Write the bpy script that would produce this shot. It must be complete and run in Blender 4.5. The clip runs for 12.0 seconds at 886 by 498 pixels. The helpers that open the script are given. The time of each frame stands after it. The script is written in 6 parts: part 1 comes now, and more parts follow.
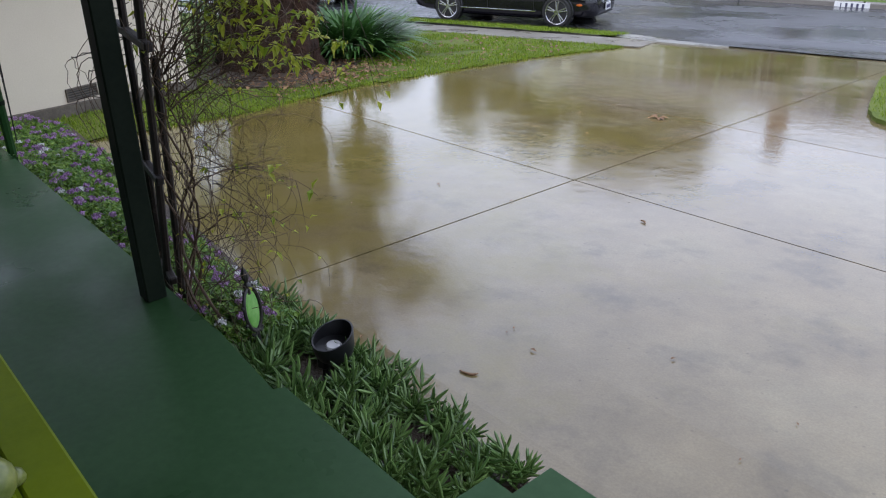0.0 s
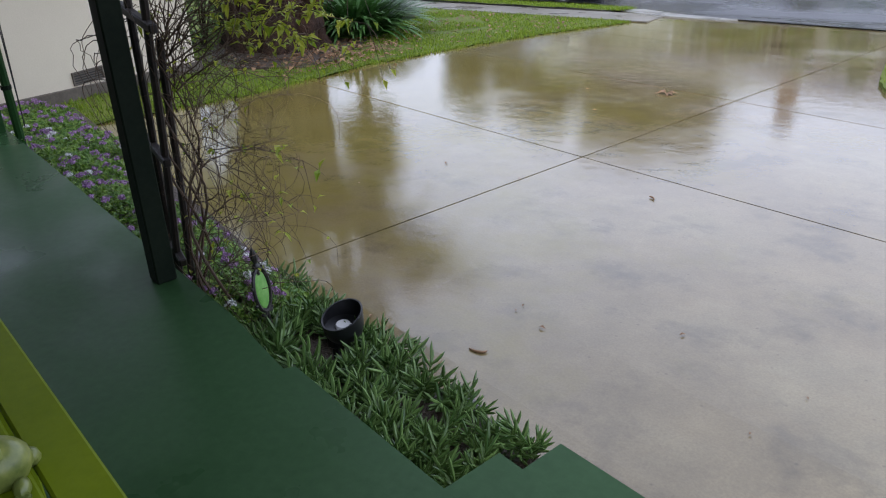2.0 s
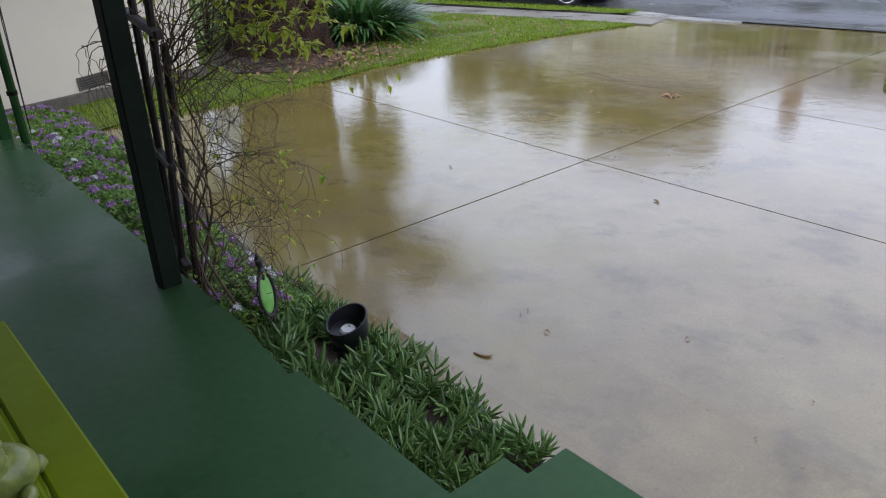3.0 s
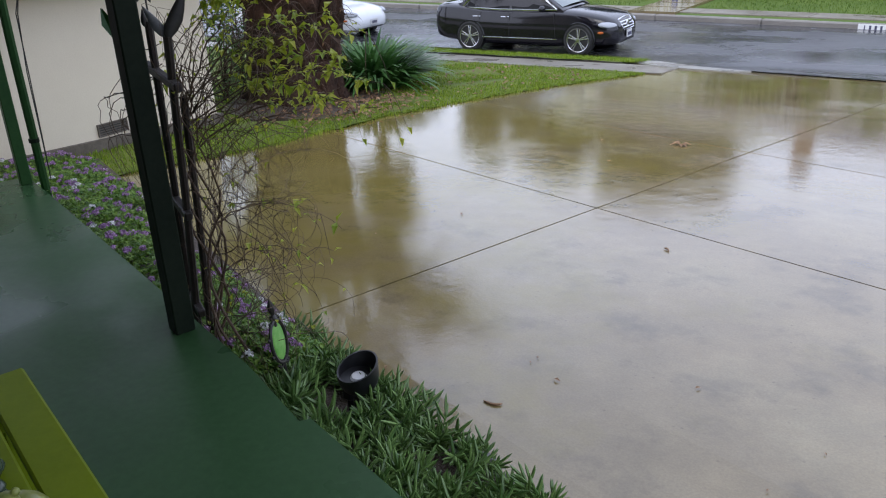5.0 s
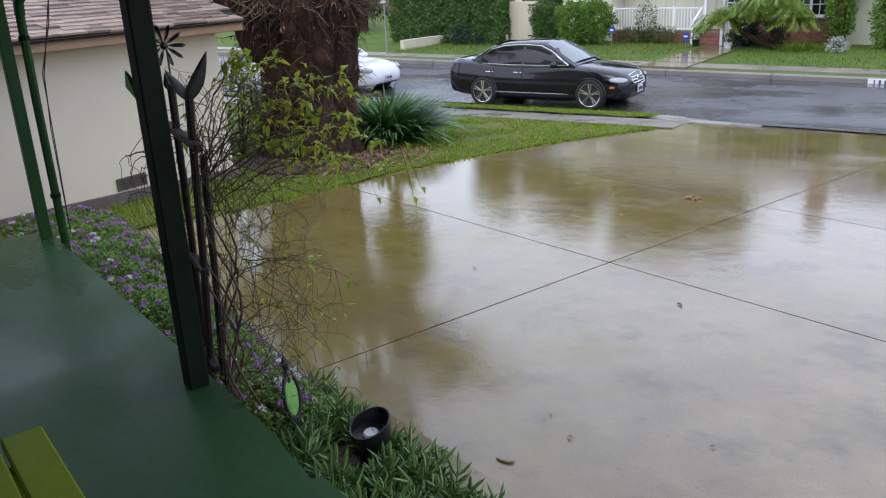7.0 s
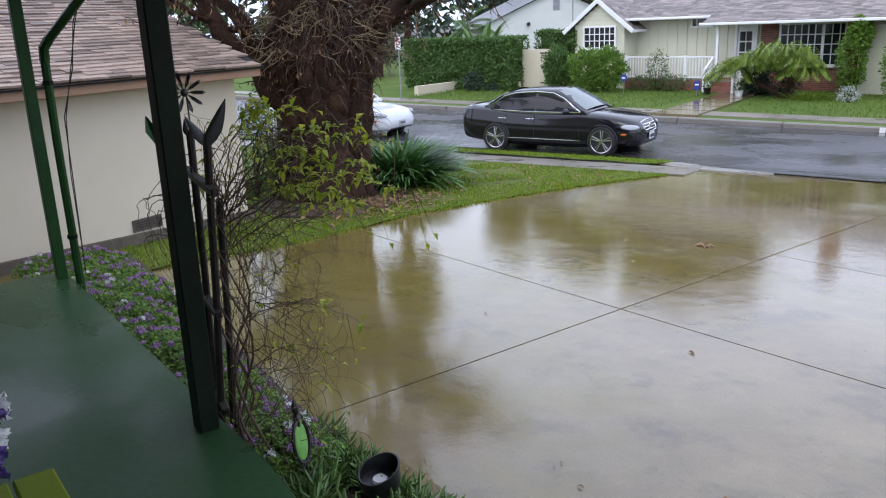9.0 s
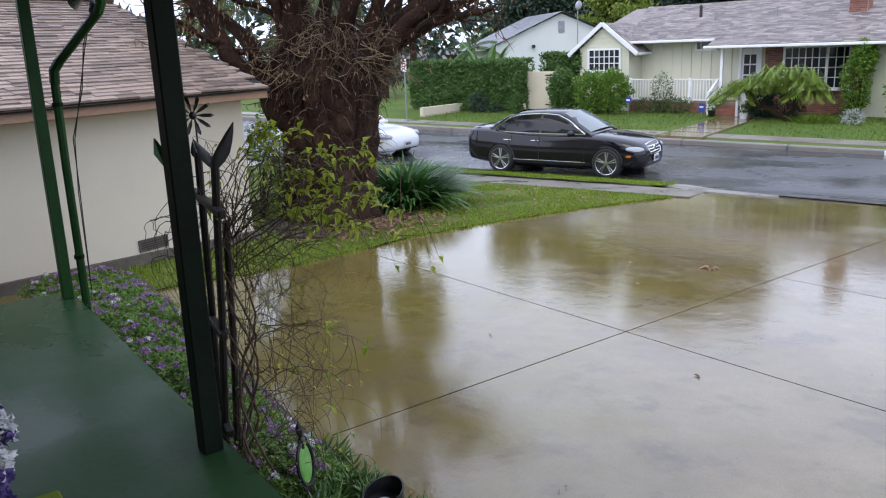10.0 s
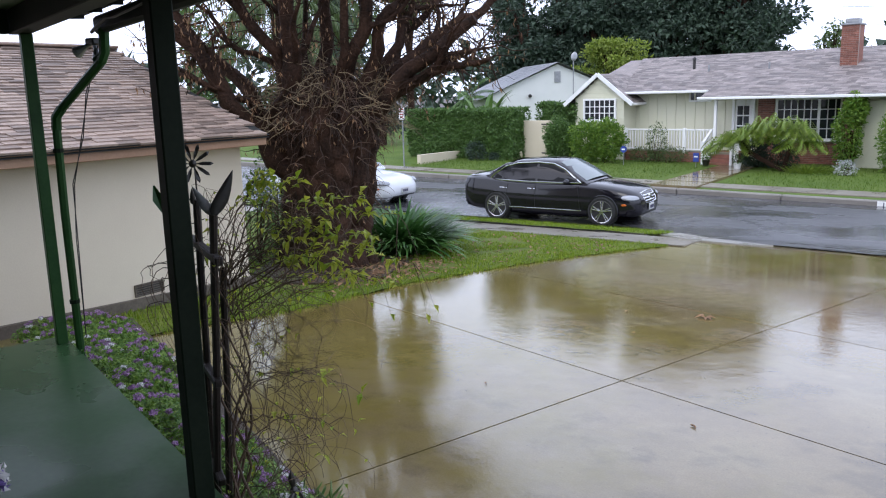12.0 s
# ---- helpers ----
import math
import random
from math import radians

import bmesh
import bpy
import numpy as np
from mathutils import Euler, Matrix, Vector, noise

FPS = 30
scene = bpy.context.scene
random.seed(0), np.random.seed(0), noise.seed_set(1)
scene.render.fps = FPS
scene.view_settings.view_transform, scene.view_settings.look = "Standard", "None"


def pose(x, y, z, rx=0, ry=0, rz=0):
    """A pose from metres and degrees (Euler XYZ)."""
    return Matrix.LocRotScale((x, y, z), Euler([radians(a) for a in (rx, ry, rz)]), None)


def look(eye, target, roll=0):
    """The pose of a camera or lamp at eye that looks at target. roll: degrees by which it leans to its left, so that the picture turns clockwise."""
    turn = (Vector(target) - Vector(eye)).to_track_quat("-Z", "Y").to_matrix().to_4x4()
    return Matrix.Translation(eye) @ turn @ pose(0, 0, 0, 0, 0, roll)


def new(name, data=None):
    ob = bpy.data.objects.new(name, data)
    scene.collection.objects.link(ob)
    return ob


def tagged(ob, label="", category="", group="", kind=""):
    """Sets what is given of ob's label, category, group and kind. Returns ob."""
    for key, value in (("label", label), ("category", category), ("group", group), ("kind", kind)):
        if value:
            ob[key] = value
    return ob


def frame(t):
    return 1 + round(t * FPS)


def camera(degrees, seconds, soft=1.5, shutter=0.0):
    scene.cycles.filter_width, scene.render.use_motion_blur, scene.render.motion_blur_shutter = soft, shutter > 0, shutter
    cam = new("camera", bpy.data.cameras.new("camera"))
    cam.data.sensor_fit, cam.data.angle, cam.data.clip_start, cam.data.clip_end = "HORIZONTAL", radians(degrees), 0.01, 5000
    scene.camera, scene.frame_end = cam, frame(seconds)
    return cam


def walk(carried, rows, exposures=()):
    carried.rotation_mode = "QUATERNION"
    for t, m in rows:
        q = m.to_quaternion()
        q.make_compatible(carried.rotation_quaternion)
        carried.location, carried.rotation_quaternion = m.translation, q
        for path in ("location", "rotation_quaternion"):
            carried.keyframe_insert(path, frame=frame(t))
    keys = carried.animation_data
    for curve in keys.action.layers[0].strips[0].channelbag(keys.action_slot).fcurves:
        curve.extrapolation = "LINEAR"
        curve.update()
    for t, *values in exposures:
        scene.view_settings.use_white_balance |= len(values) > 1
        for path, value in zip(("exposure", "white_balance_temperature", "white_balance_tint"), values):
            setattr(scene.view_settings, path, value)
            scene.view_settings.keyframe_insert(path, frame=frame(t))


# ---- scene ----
# ================= camera and walk =================
cam = camera(58.5, 12.0, soft=1.15)
PATH = [
    (0.0, pose(-0.050, 0.057, 2.061, 65.10, 1.28, 30.06)), (0.5, pose(-0.047, 0.058, 2.058, 64.67, 1.37, 30.01)), (1.0, pose(-0.045, 0.060, 2.059, 64.30, 1.74, 30.10)),
    (1.5, pose(-0.047, 0.058, 2.056, 64.02, 1.70, 30.31)), (2.0, pose(-0.047, 0.057, 2.057, 63.62, 2.19, 30.32)), (2.5, pose(-0.049, 0.058, 2.060, 63.47, 2.49, 30.44)),
    (4.5, pose(-0.031, 0.042, 2.087, 66.49, 2.16, 31.14)), (5.0, pose(-0.026, 0.036, 2.097, 67.08, 2.51, 31.47)), (5.5, pose(-0.023, 0.033, 2.103, 67.87, 2.64, 31.73)),
    (6.0, pose(-0.022, 0.025, 2.112, 68.98, 2.85, 32.24)), (6.5, pose(-0.016, 0.020, 2.124, 69.97, 2.93, 32.30)), (8.5, pose(-0.003, 0.005, 2.146, 73.18, 2.28, 33.06)),
    (9.0, pose(0.000, 0.000, 2.150, 74.00, 2.37, 33.39)), (9.5, pose(0.006, -0.002, 2.157, 74.73, 2.37, 33.27)), (10.0, pose(0.003, -0.009, 2.162, 75.50, 2.22, 33.78)),
    (10.5, pose(0.008, -0.011, 2.168, 76.29, 2.04, 33.75)), (11.0, pose(0.010, -0.015, 2.175, 77.53, 2.13, 33.61)), (11.5, pose(0.013, -0.018, 2.176, 78.36, 2.07, 33.74)),
    (12.0, pose(0.016, -0.023, 2.178, 78.83, 1.72, 33.62)),
]
walk(cam, PATH)

# ================= light =================
world = bpy.data.worlds.new("overcast_sky")
scene.world = world
world.use_nodes = True
wn, wl = world.node_tree.nodes, world.node_tree.links
sky = wn.new("ShaderNodeTexSky")
sky.sky_type = "NISHITA"
sky.sun_disc = False
sky.sun_elevation = radians(48)
sky.sun_rotation = radians(200)
sky.dust_density = 4
wmix = wn.new("ShaderNodeMixRGB")
wmix.inputs[0].default_value = 0.86
wmix.inputs[2].default_value = (6.65, 7.3, 9.5, 1)
wl.new(sky.outputs[0], wmix.inputs[1])
wl.new(wmix.outputs[0], wn["Background"].inputs["Color"])
wn["Background"].inputs["Strength"].default_value = 0.24
sun = new("sun", bpy.data.lights.new("sun", "SUN"))
sun.data.energy = 0.6
sun.data.angle = radians(25)
sun.data.color = (1.0, 0.97, 0.93)
sun.matrix_world = look((0, 0, 30), (-10, 24, 0))
scene.view_settings.exposure = 0.05


# ================= materials =================
def material(name, base, rough=0.6, metal=0.0, spec=0.5):
    m = bpy.data.materials.new(name)
    m.use_nodes = True
    b = m.node_tree.nodes["Principled BSDF"]
    b.inputs["Base Color"].default_value = (*base, 1)
    b.inputs["Roughness"].default_value = rough
    b.inputs["Metallic"].default_value = metal
    b.inputs["Specular IOR Level"].default_value = spec
    return m


def node(m, kind, **values):
    n = m.node_tree.nodes.new(kind)
    for k, v in values.items():
        n.inputs[k.replace("_", " ")].default_value = v
    return n


def link(m, a, b):
    m.node_tree.links.new(a, b)


def bsdf(m):
    return m.node_tree.nodes["Principled BSDF"]


def place_coords(m, space="Object", scale=(1, 1, 1)):
    tc = m.node_tree.nodes.new("ShaderNodeTexCoord")
    mp = m.node_tree.nodes.new("ShaderNodeMapping")
    mp.inputs["Scale"].default_value = scale
    link(m, tc.outputs[space], mp.inputs["Vector"])
    return mp.outputs["Vector"]


def ramp(m, fac, stops):
    r = m.node_tree.nodes.new("ShaderNodeValToRGB")
    e = r.color_ramp.elements
    e[0].position, e[1].position = stops[0][0], stops[-1][0]
    for p, c in stops[1:-1]:
        e.new(p)
    for el, (p, c) in zip(e, stops):
        el.position = p
        el.color = (*c, 1) if isinstance(c, tuple) else (c, c, c, 1)
    link(m, fac, r.inputs[0])
    return r.outputs[0]


def mixed(m, fac, a, b, blend="MIX"):
    n = m.node_tree.nodes.new("ShaderNodeMixRGB")
    n.blend_type = blend
    for i, s in ((0, fac), (1, a), (2, b)):
        if hasattr(s, "links"):
            link(m, s, n.inputs[i])
        elif isinstance(s, tuple):
            n.inputs[i].default_value = (*s, 1)
        else:
            n.inputs[i].default_value = s if i == 0 else (s, s, s, 1)
    return n.outputs[0]


def noise_out(m, vec, scale, detail=4, rough=0.55):
    n = node(m, "ShaderNodeTexNoise", Scale=scale, Detail=detail, Roughness=rough)
    link(m, vec, n.inputs["Vector"])
    return n.outputs["Fac"]


def bump(m, height, strength=0.3, distance=0.01):
    n = node(m, "ShaderNodeBump", Strength=strength, Distance=distance)
    link(m, height, n.inputs["Height"])
    link(m, n.outputs[0], bsdf(m).inputs["Normal"])


def varied(name, c1, c2, rough=0.6, big=1.5, fine=30, bump_s=0.25, bump_d=0.005, rough2=None, metal=0.0, spec=0.5, space="Object", stretch=(1, 1, 1), island=0.0, rand=0.0):
    """A surface with colour variation at two scales, fine relief and uneven gloss."""
    m = material(name, c1, rough, metal, spec)
    v = place_coords(m, space, stretch)
    a = noise_out(m, v, big, 5)
    b = noise_out(m, v, fine, 3, 0.6)
    fac = ramp(m, mixed(m, 0.4, a, b), [(0.35, 0.0), (0.65, 1.0)])
    col = mixed(m, fac, c1, c2)
    if island or rand:
        g = m.node_tree.nodes.new("ShaderNodeNewGeometry" if island else "ShaderNodeObjectInfo")
        out = g.outputs["Random Per Island" if island else "Random"]
        s = island or rand
        col = mixed(m, 1.0, col, ramp(m, out, [(0.0, 1 - s), (1.0, 1 + s)]), "MULTIPLY")
    link(m, col, bsdf(m).inputs["Base Color"])
    if rough2 is not None:
        mr = node(m, "ShaderNodeMapRange")
        mr.inputs["To Min"].default_value, mr.inputs["To Max"].default_value = rough, rough2
        link(m, a, mr.inputs["Value"])
        mr.inputs["From Min"].default_value, mr.inputs["From Max"].default_value = 0.35, 0.65
        link(m, mr.outputs[0], bsdf(m).inputs["Roughness"])
    if bump_s:
        bump(m, b, bump_s, bump_d)
    return m


def leafy(name, c1, c2, rough=0.45, trans=0.25, island=0.35):
    """Leaves: colour differs from leaf to leaf, light passes through a little."""
    m = material(name, c1, rough)
    g = m.node_tree.nodes.new("ShaderNodeNewGeometry")
    col = ramp(m, g.outputs["Random Per Island"], [(0.0, c1), (1.0, c2)])
    link(m, col, bsdf(m).inputs["Base Color"])
    t = m.node_tree.nodes.new("ShaderNodeBsdfTranslucent")
    link(m, col, t.inputs["Color"])
    s = m.node_tree.nodes.new("ShaderNodeMixShader")
    s.inputs[0].default_value = trans
    link(m, bsdf(m).outputs[0], s.inputs[1])
    link(m, t.outputs[0], s.inputs[2])
    link(m, s.outputs[0], m.node_tree.nodes["Material Output"].inputs["Surface"])
    return m


def wet_concrete():
    m = material("wet_concrete", (0.3, 0.24, 0.17), 0.1)
    v = place_coords(m)
    stain = noise_out(m, v, 0.55, 6, 0.6)
    mid = noise_out(m, v, 3.0, 5, 0.6)
    grit = noise_out(m, v, 90, 2, 0.6)
    c = ramp(m, stain, [(0.3, (0.152, 0.112, 0.052)), (0.5, (0.2, 0.156, 0.082)), (0.72, (0.236, 0.2, 0.114))])
    c = mixed(m, 0.5, c, ramp(m, mid, [(0.3, 0.7), (0.7, 1.15)]), "MULTIPLY")
    c = mixed(m, 0.35, c, ramp(m, grit, [(0.3, 0.6), (0.7, 1.2)]), "MULTIPLY")
    spots = node(m, "ShaderNodeTexVoronoi", Scale=1.7)
    link(m, v, spots.inputs["Vector"])
    spot = ramp(m, spots.outputs["Distance"], [(0.05, 0.62), (0.13, 1.0)])
    c = mixed(m, 0.5, c, spot, "MULTIPLY")
    blot = ramp(m, noise_out(m, v, 2.1, 6, 0.65), [(0.34, 0.62), (0.47, 1.0), (0.7, 1.12)])
    c = mixed(m, 0.8, c, blot, "MULTIPLY")
    pits = node(m, "ShaderNodeTexVoronoi", Scale=9.0)
    link(m, v, pits.inputs["Vector"])
    c = mixed(m, 0.7, c, ramp(m, pits.outputs["Distance"], [(0.02, 0.45), (0.09, 1.0)]), "MULTIPLY")
    # olive tint in noisy patches, stronger towards negative x
    xyz = m.node_tree.nodes.new("ShaderNodeSeparateXYZ")
    link(m, v, xyz.inputs[0])
    side = node(m, "ShaderNodeMapRange")
    for k, a in (("From Min", -0.8), ("From Max", -4.2), ("To Min", -0.16), ("To Max", 0.16)):
        side.inputs[k].default_value = a
    link(m, xyz.outputs["X"], side.inputs["Value"])
    add = m.node_tree.nodes.new("ShaderNodeMath")
    link(m, noise_out(m, v, 0.9, 6, 0.65), add.inputs[0])
    link(m, side.outputs[0], add.inputs[1])
    olive_tint = ramp(m, add.outputs[0], [(0.4, 0.0), (0.62, 1.0)])
    c = mixed(m, olive_tint, c, mixed(m, 0.55, c, (0.17, 0.138, 0.018)))
    oi = m.node_tree.nodes.new("ShaderNodeObjectInfo")
    c = mixed(m, 1.0, c, ramp(m, oi.outputs["Random"], [(0.0, 0.93), (1.0, 1.06)]), "MULTIPLY")
    link(m, c, bsdf(m).inputs["Base Color"])
    film = noise_out(m, v, 1.1, 5, 0.6)
    link(m, ramp(m, film, [(0.34, 0.03), (0.52, 0.07), (0.7, 0.18)]), bsdf(m).inputs["Roughness"])
    bsdf(m).inputs["IOR"].default_value = 1.45
    bsdf(m).inputs["Specular IOR Level"].default_value = 0.82
    wave = noise_out(m, v, 7, 3, 0.5)
    wave = mixed(m, 0.3, wave, noise_out(m, v, 45, 2))
    bump(m, wave, 0.14, 0.012)
    return m


def wet_asphalt():
    m = material("wet_asphalt", (0.05, 0.05, 0.055), 0.2)
    v = place_coords(m, "Object", (0.5, 1, 1))
    a, b = noise_out(m, v, 0.8, 6, 0.6), noise_out(m, v, 60, 3, 0.7)
    link(m, ramp(m, mixed(m, 0.5, a, b), [(0.35, (0.03, 0.031, 0.034)), (0.65, (0.075, 0.075, 0.08))]), bsdf(m).inputs["Base Color"])
    link(m, ramp(m, a, [(0.38, 0.09), (0.6, 0.38)]), bsdf(m).inputs["Roughness"])
    bump(m, b, 0.35, 0.006)
    return m


def stucco(name, c1, c2):
    return varied(name, c1, c2, 0.85, 0.8, 70, 0.25, 0.004)


M = {}
M["concrete"] = wet_concrete()
M["joint"] = varied("joint_dirt", (0.06, 0.055, 0.045), (0.1, 0.09, 0.07), 0.5)
M["kerb"] = varied("kerb_concrete", (0.17, 0.155, 0.135), (0.25, 0.235, 0.21), 0.35, 1.2, 50, 0.3, 0.004, rough2=0.6)
M["walk"] = varied("pavement_concrete", (0.17, 0.15, 0.115), (0.25, 0.225, 0.18), 0.25, 1.0, 50, 0.2, 0.003, rough2=0.5)
M["asphalt"] = wet_asphalt()
M["apron"] = varied("apron_concrete", (0.26, 0.25, 0.22), (0.34, 0.33, 0.3), 0.2, 1.0, 50, 0.2, 0.003, rough2=0.45)
M["soil"] = varied("wet_soil", (0.035, 0.024, 0.016), (0.075, 0.052, 0.035), 0.6, 3, 50, 0.9, 0.02)
M["turf"] = varied("turf_ground", (0.075, 0.11, 0.02), (0.15, 0.18, 0.035), 0.8, 1.2, 40, 0.8, 0.02, spec=0.15)
M["far_turf"] = varied("far_turf", (0.065, 0.115, 0.02), (0.12, 0.17, 0.035), 0.8, 0.6, 25, 0.8, 0.03, spec=0.15)
M["deck"] = varied("green_deck_paint", (0.022, 0.057, 0.02), (0.038, 0.084, 0.034), 0.22, 1.3, 25, 0.12, 0.003, rough2=0.5, spec=0.1)
# colour of the unseen house walls, dark to cut bounce light on the deck
M["porch_wall"] = varied("low_bounce_wall_paint", (0.03, 0.05, 0.03), (0.045, 0.07, 0.04), 0.7)
# porch green taken near black: the shade under the roof is in the colour
M["green"] = varied("shaded_green_paint", (0.006, 0.011, 0.006), (0.012, 0.018, 0.01), 0.6, 3, 40, 0.3, 0.003, spec=0.12)
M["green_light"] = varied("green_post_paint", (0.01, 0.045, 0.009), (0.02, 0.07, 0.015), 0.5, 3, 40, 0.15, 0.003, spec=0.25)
M["lime"] = varied("lime_paint", (0.125, 0.172, 0.004), (0.16, 0.21, 0.008), 0.5, 4, 50, 0.15, 0.002, spec=0.15)
M["cream"] = stucco("cream_stucco", (0.58, 0.51, 0.385), (0.66, 0.59, 0.455))
M["fascia"] = varied("tan_fascia_paint", (0.3, 0.17, 0.1), (0.38, 0.23, 0.14), 0.5)
M["shingle"] = varied("brown_shingle", (0.2, 0.143, 0.11), (0.36, 0.282, 0.232), 0.5, 3, 60, 0.5, 0.004, rand=0.45, rough2=0.75)
M["shingle_grey"] = varied("grey_shingle", (0.12, 0.1, 0.092), (0.3, 0.262, 0.245), 0.5, 2.5, 40, 0.5, 0.004, island=0.42, rough2=0.75)
M["foundation"] = varied("stained_foundation", (0.062, 0.0504, 0.0375), (0.1364, 0.112, 0.085), 0.7, 3, 40, 0.6, 0.006)
M["bark"] = varied("tree_bark", (0.011, 0.0062, 0.004), (0.06, 0.03, 0.018), 0.8, 3.5, 28, 1.0, 0.03, spec=0.2)
M["siding"] = varied("pale_green_siding", (0.6, 0.6, 0.45), (0.67, 0.66, 0.52), 0.6, 1, 30, 0.1, 0.003)
M["white"] = varied("white_paint", (0.74, 0.75, 0.74), (0.82, 0.82, 0.8), 0.45, 2, 30, 0.1, 0.002)
M["brick"] = varied("red_brick", (0.24, 0.085, 0.05), (0.36, 0.15, 0.1), 0.7, 6, 50, 0.4, 0.005, rand=0.25)
M["mortar"] = varied("mortar", (0.3, 0.26, 0.22), (0.4, 0.36, 0.31), 0.9)


# ================= geometry helpers =================
class Geo:
    """Collects vertices and faces of one mesh."""

    def __init__(self):
        self.v, self.f = [], []

    def add(self, verts, faces):
        n = len(self.v)
        self.v.extend(tuple(p) for p in verts)
        self.f.extend(tuple(i + n for i in f) for f in faces)
        return self

    def box(self, c, s, m=None, bev=0.0):
        x, y, z = (a / 2 for a in s)
        b = min(bev, x * 0.9, y * 0.9, z * 0.9)
        if b <= 0:
            vs = [(i * x, j * y, k * z) for k in (-1, 1) for j in (-1, 1) for i in (-1, 1)]
            fs = [(0, 2, 3, 1), (4, 5, 7, 6), (0, 1, 5, 4), (2, 6, 7, 3), (0, 4, 6, 2), (1, 3, 7, 5)]
        else:
            ring = [(x - b, y), (-x + b, y), (-x, y - b), (-x, -y + b), (-x + b, -y), (x - b, -y), (x, -y + b), (x, y - b)]
            ins = [(max(-x + b, min(x - b, p)), max(-y + b, min(y - b, q))) for p, q in ring]
            vs = [(p, q, -z) for p, q in ins] + [(p, q, -z + b) for p, q in ring] + [(p, q, z - b) for p, q in ring] + [(p, q, z) for p, q in ins]
            fs = [tuple(range(7, -1, -1)), tuple(range(24, 32))]
            for k in range(3):
                fs += [(8 * k + i, 8 * k + (i + 1) % 8, 8 * k + 8 + (i + 1) % 8, 8 * k + 8 + i) for i in range(8)]
        mm = (m or Matrix.Identity(4))
        mm = Matrix.Translation(c) @ mm if m is not None else Matrix.Translation(c)
        return self.add([mm @ Vector(p) for p in vs], fs)

    def beam(self, p, q, w, h, bev=0.0, up=(0, 0, 1)):
        """A bar from p to q, w wide across and h high along up."""
        p, q = Vector(p), Vector(q)
        d = (q - p)
        z = d.normalized()
        u = Vector(up)
        if abs(z.dot(u)) > 0.98:
            u = Vector((0, 1, 0))
        x = u.cross(z).normalized()
        y = z.cross(x)
        m = Matrix((x, y, z)).transposed().to_4x4()
        return self.box((p + q) / 2, (w, h, d.length), m, bev)

    def tube(self, pts, radii, n=8, caps=True):
        pts = [Vector(p) for p in pts]
        if not hasattr(radii, "__len__"):
            radii = [radii] * len(pts)
        vs, fs, ref = [], [], Vector((0.31, 0.17, 0.93)).normalized()
        for i, p in enumerate(pts):
            d = (pts[min(i + 1, len(pts) - 1)] - pts[max(i - 1, 0)]).normalized()
            a = ref - d * ref.dot(d)
            if a.length < 0.05:
                a = Vector((1, 0, 0)) - d * d.x
            a.normalize()
            ref = a
            b = d.cross(a)
            vs += [p + radii[i] * (math.cos(t) * a + math.sin(t) * b) for t in (2 * math.pi * k / n for k in range(n))]
        for i in range(len(pts) - 1):
            fs += [(i * n + k, i * n + (k + 1) % n, (i + 1) * n + (k + 1) % n, (i + 1) * n + k) for k in range(n)]
        if caps:
            fs += [tuple(range(n - 1, -1, -1)), tuple(range((len(pts) - 1) * n, len(pts) * n))]
        return self.add(vs, fs)

    def rings(self, rings, caps=True, closed=True):
        n = len(rings[0])
        vs = [p for r in rings for p in r]
        fs = []
        for i in range(len(rings) - 1):
            fs += [(i * n + k, i * n + (k + 1) % n, (i + 1) * n + (k + 1) % n, (i + 1) * n + k) for k in range(n if closed else n - 1)]
        if caps:
            fs += [tuple(range(n - 1, -1, -1)), tuple(range((len(rings) - 1) * n, len(rings) * n))]
        return self.add(vs, fs)

    def prism(self, poly, z0, z1):
        """An upright slab over a polygon (counter-clockwise); z0 and z1 are heights or functions of x, y."""
        a = z0 if callable(z0) else (lambda x, y: z0)
        b = z1 if callable(z1) else (lambda x, y: z1)
        n = len(poly)
        vs = [(x, y, a(x, y)) for x, y in poly] + [(x, y, b(x, y)) for x, y in poly]
        fs = [tuple(range(n - 1, -1, -1)), tuple(range(n, 2 * n))] + [(k, (k + 1) % n, n + (k + 1) % n, n + k) for k in range(n)]
        return self.add(vs, fs)

    def ball(self, c, r, n=10, k=6, squash=(1, 1, 1), m=None):
        rr = []
        for i in range(k + 1):
            t = math.pi * (0.02 + 0.96 * i / k)
            ring = [Vector((math.sin(t) * math.cos(u) * r * squash[0], math.sin(t) * math.sin(u) * r * squash[1], -math.cos(t) * r * squash[2])) for u in (2 * math.pi * j / n for j in range(n))]
            rr.append([Vector(c) + ((m @ p) if m is not None else p) for p in ring])
        return self.rings(rr)

    def leaf(self, p, d, up, length, width, fold=0.25, droop=0.2):
        """A folded leaf of six points from p along d."""
        p, d, up = Vector(p), Vector(d).normalized(), Vector(up)
        s = d.cross(up)
        if s.length < 1e-3:
            s = Vector((1, 0, 0))
        s.normalize()
        u = s.cross(d)
        a = p + d * length * 0.45 + u * (length * 0.06)
        e = p + d * length - u * (length * droop)
        l = a + s * width / 2 + u * width * fold
        r = a - s * width / 2 + u * width * fold
        return self.add([p, l, e, r, a], [(0, 4, 1), (1, 4, 2), (0, 3, 4), (4, 3, 2)])

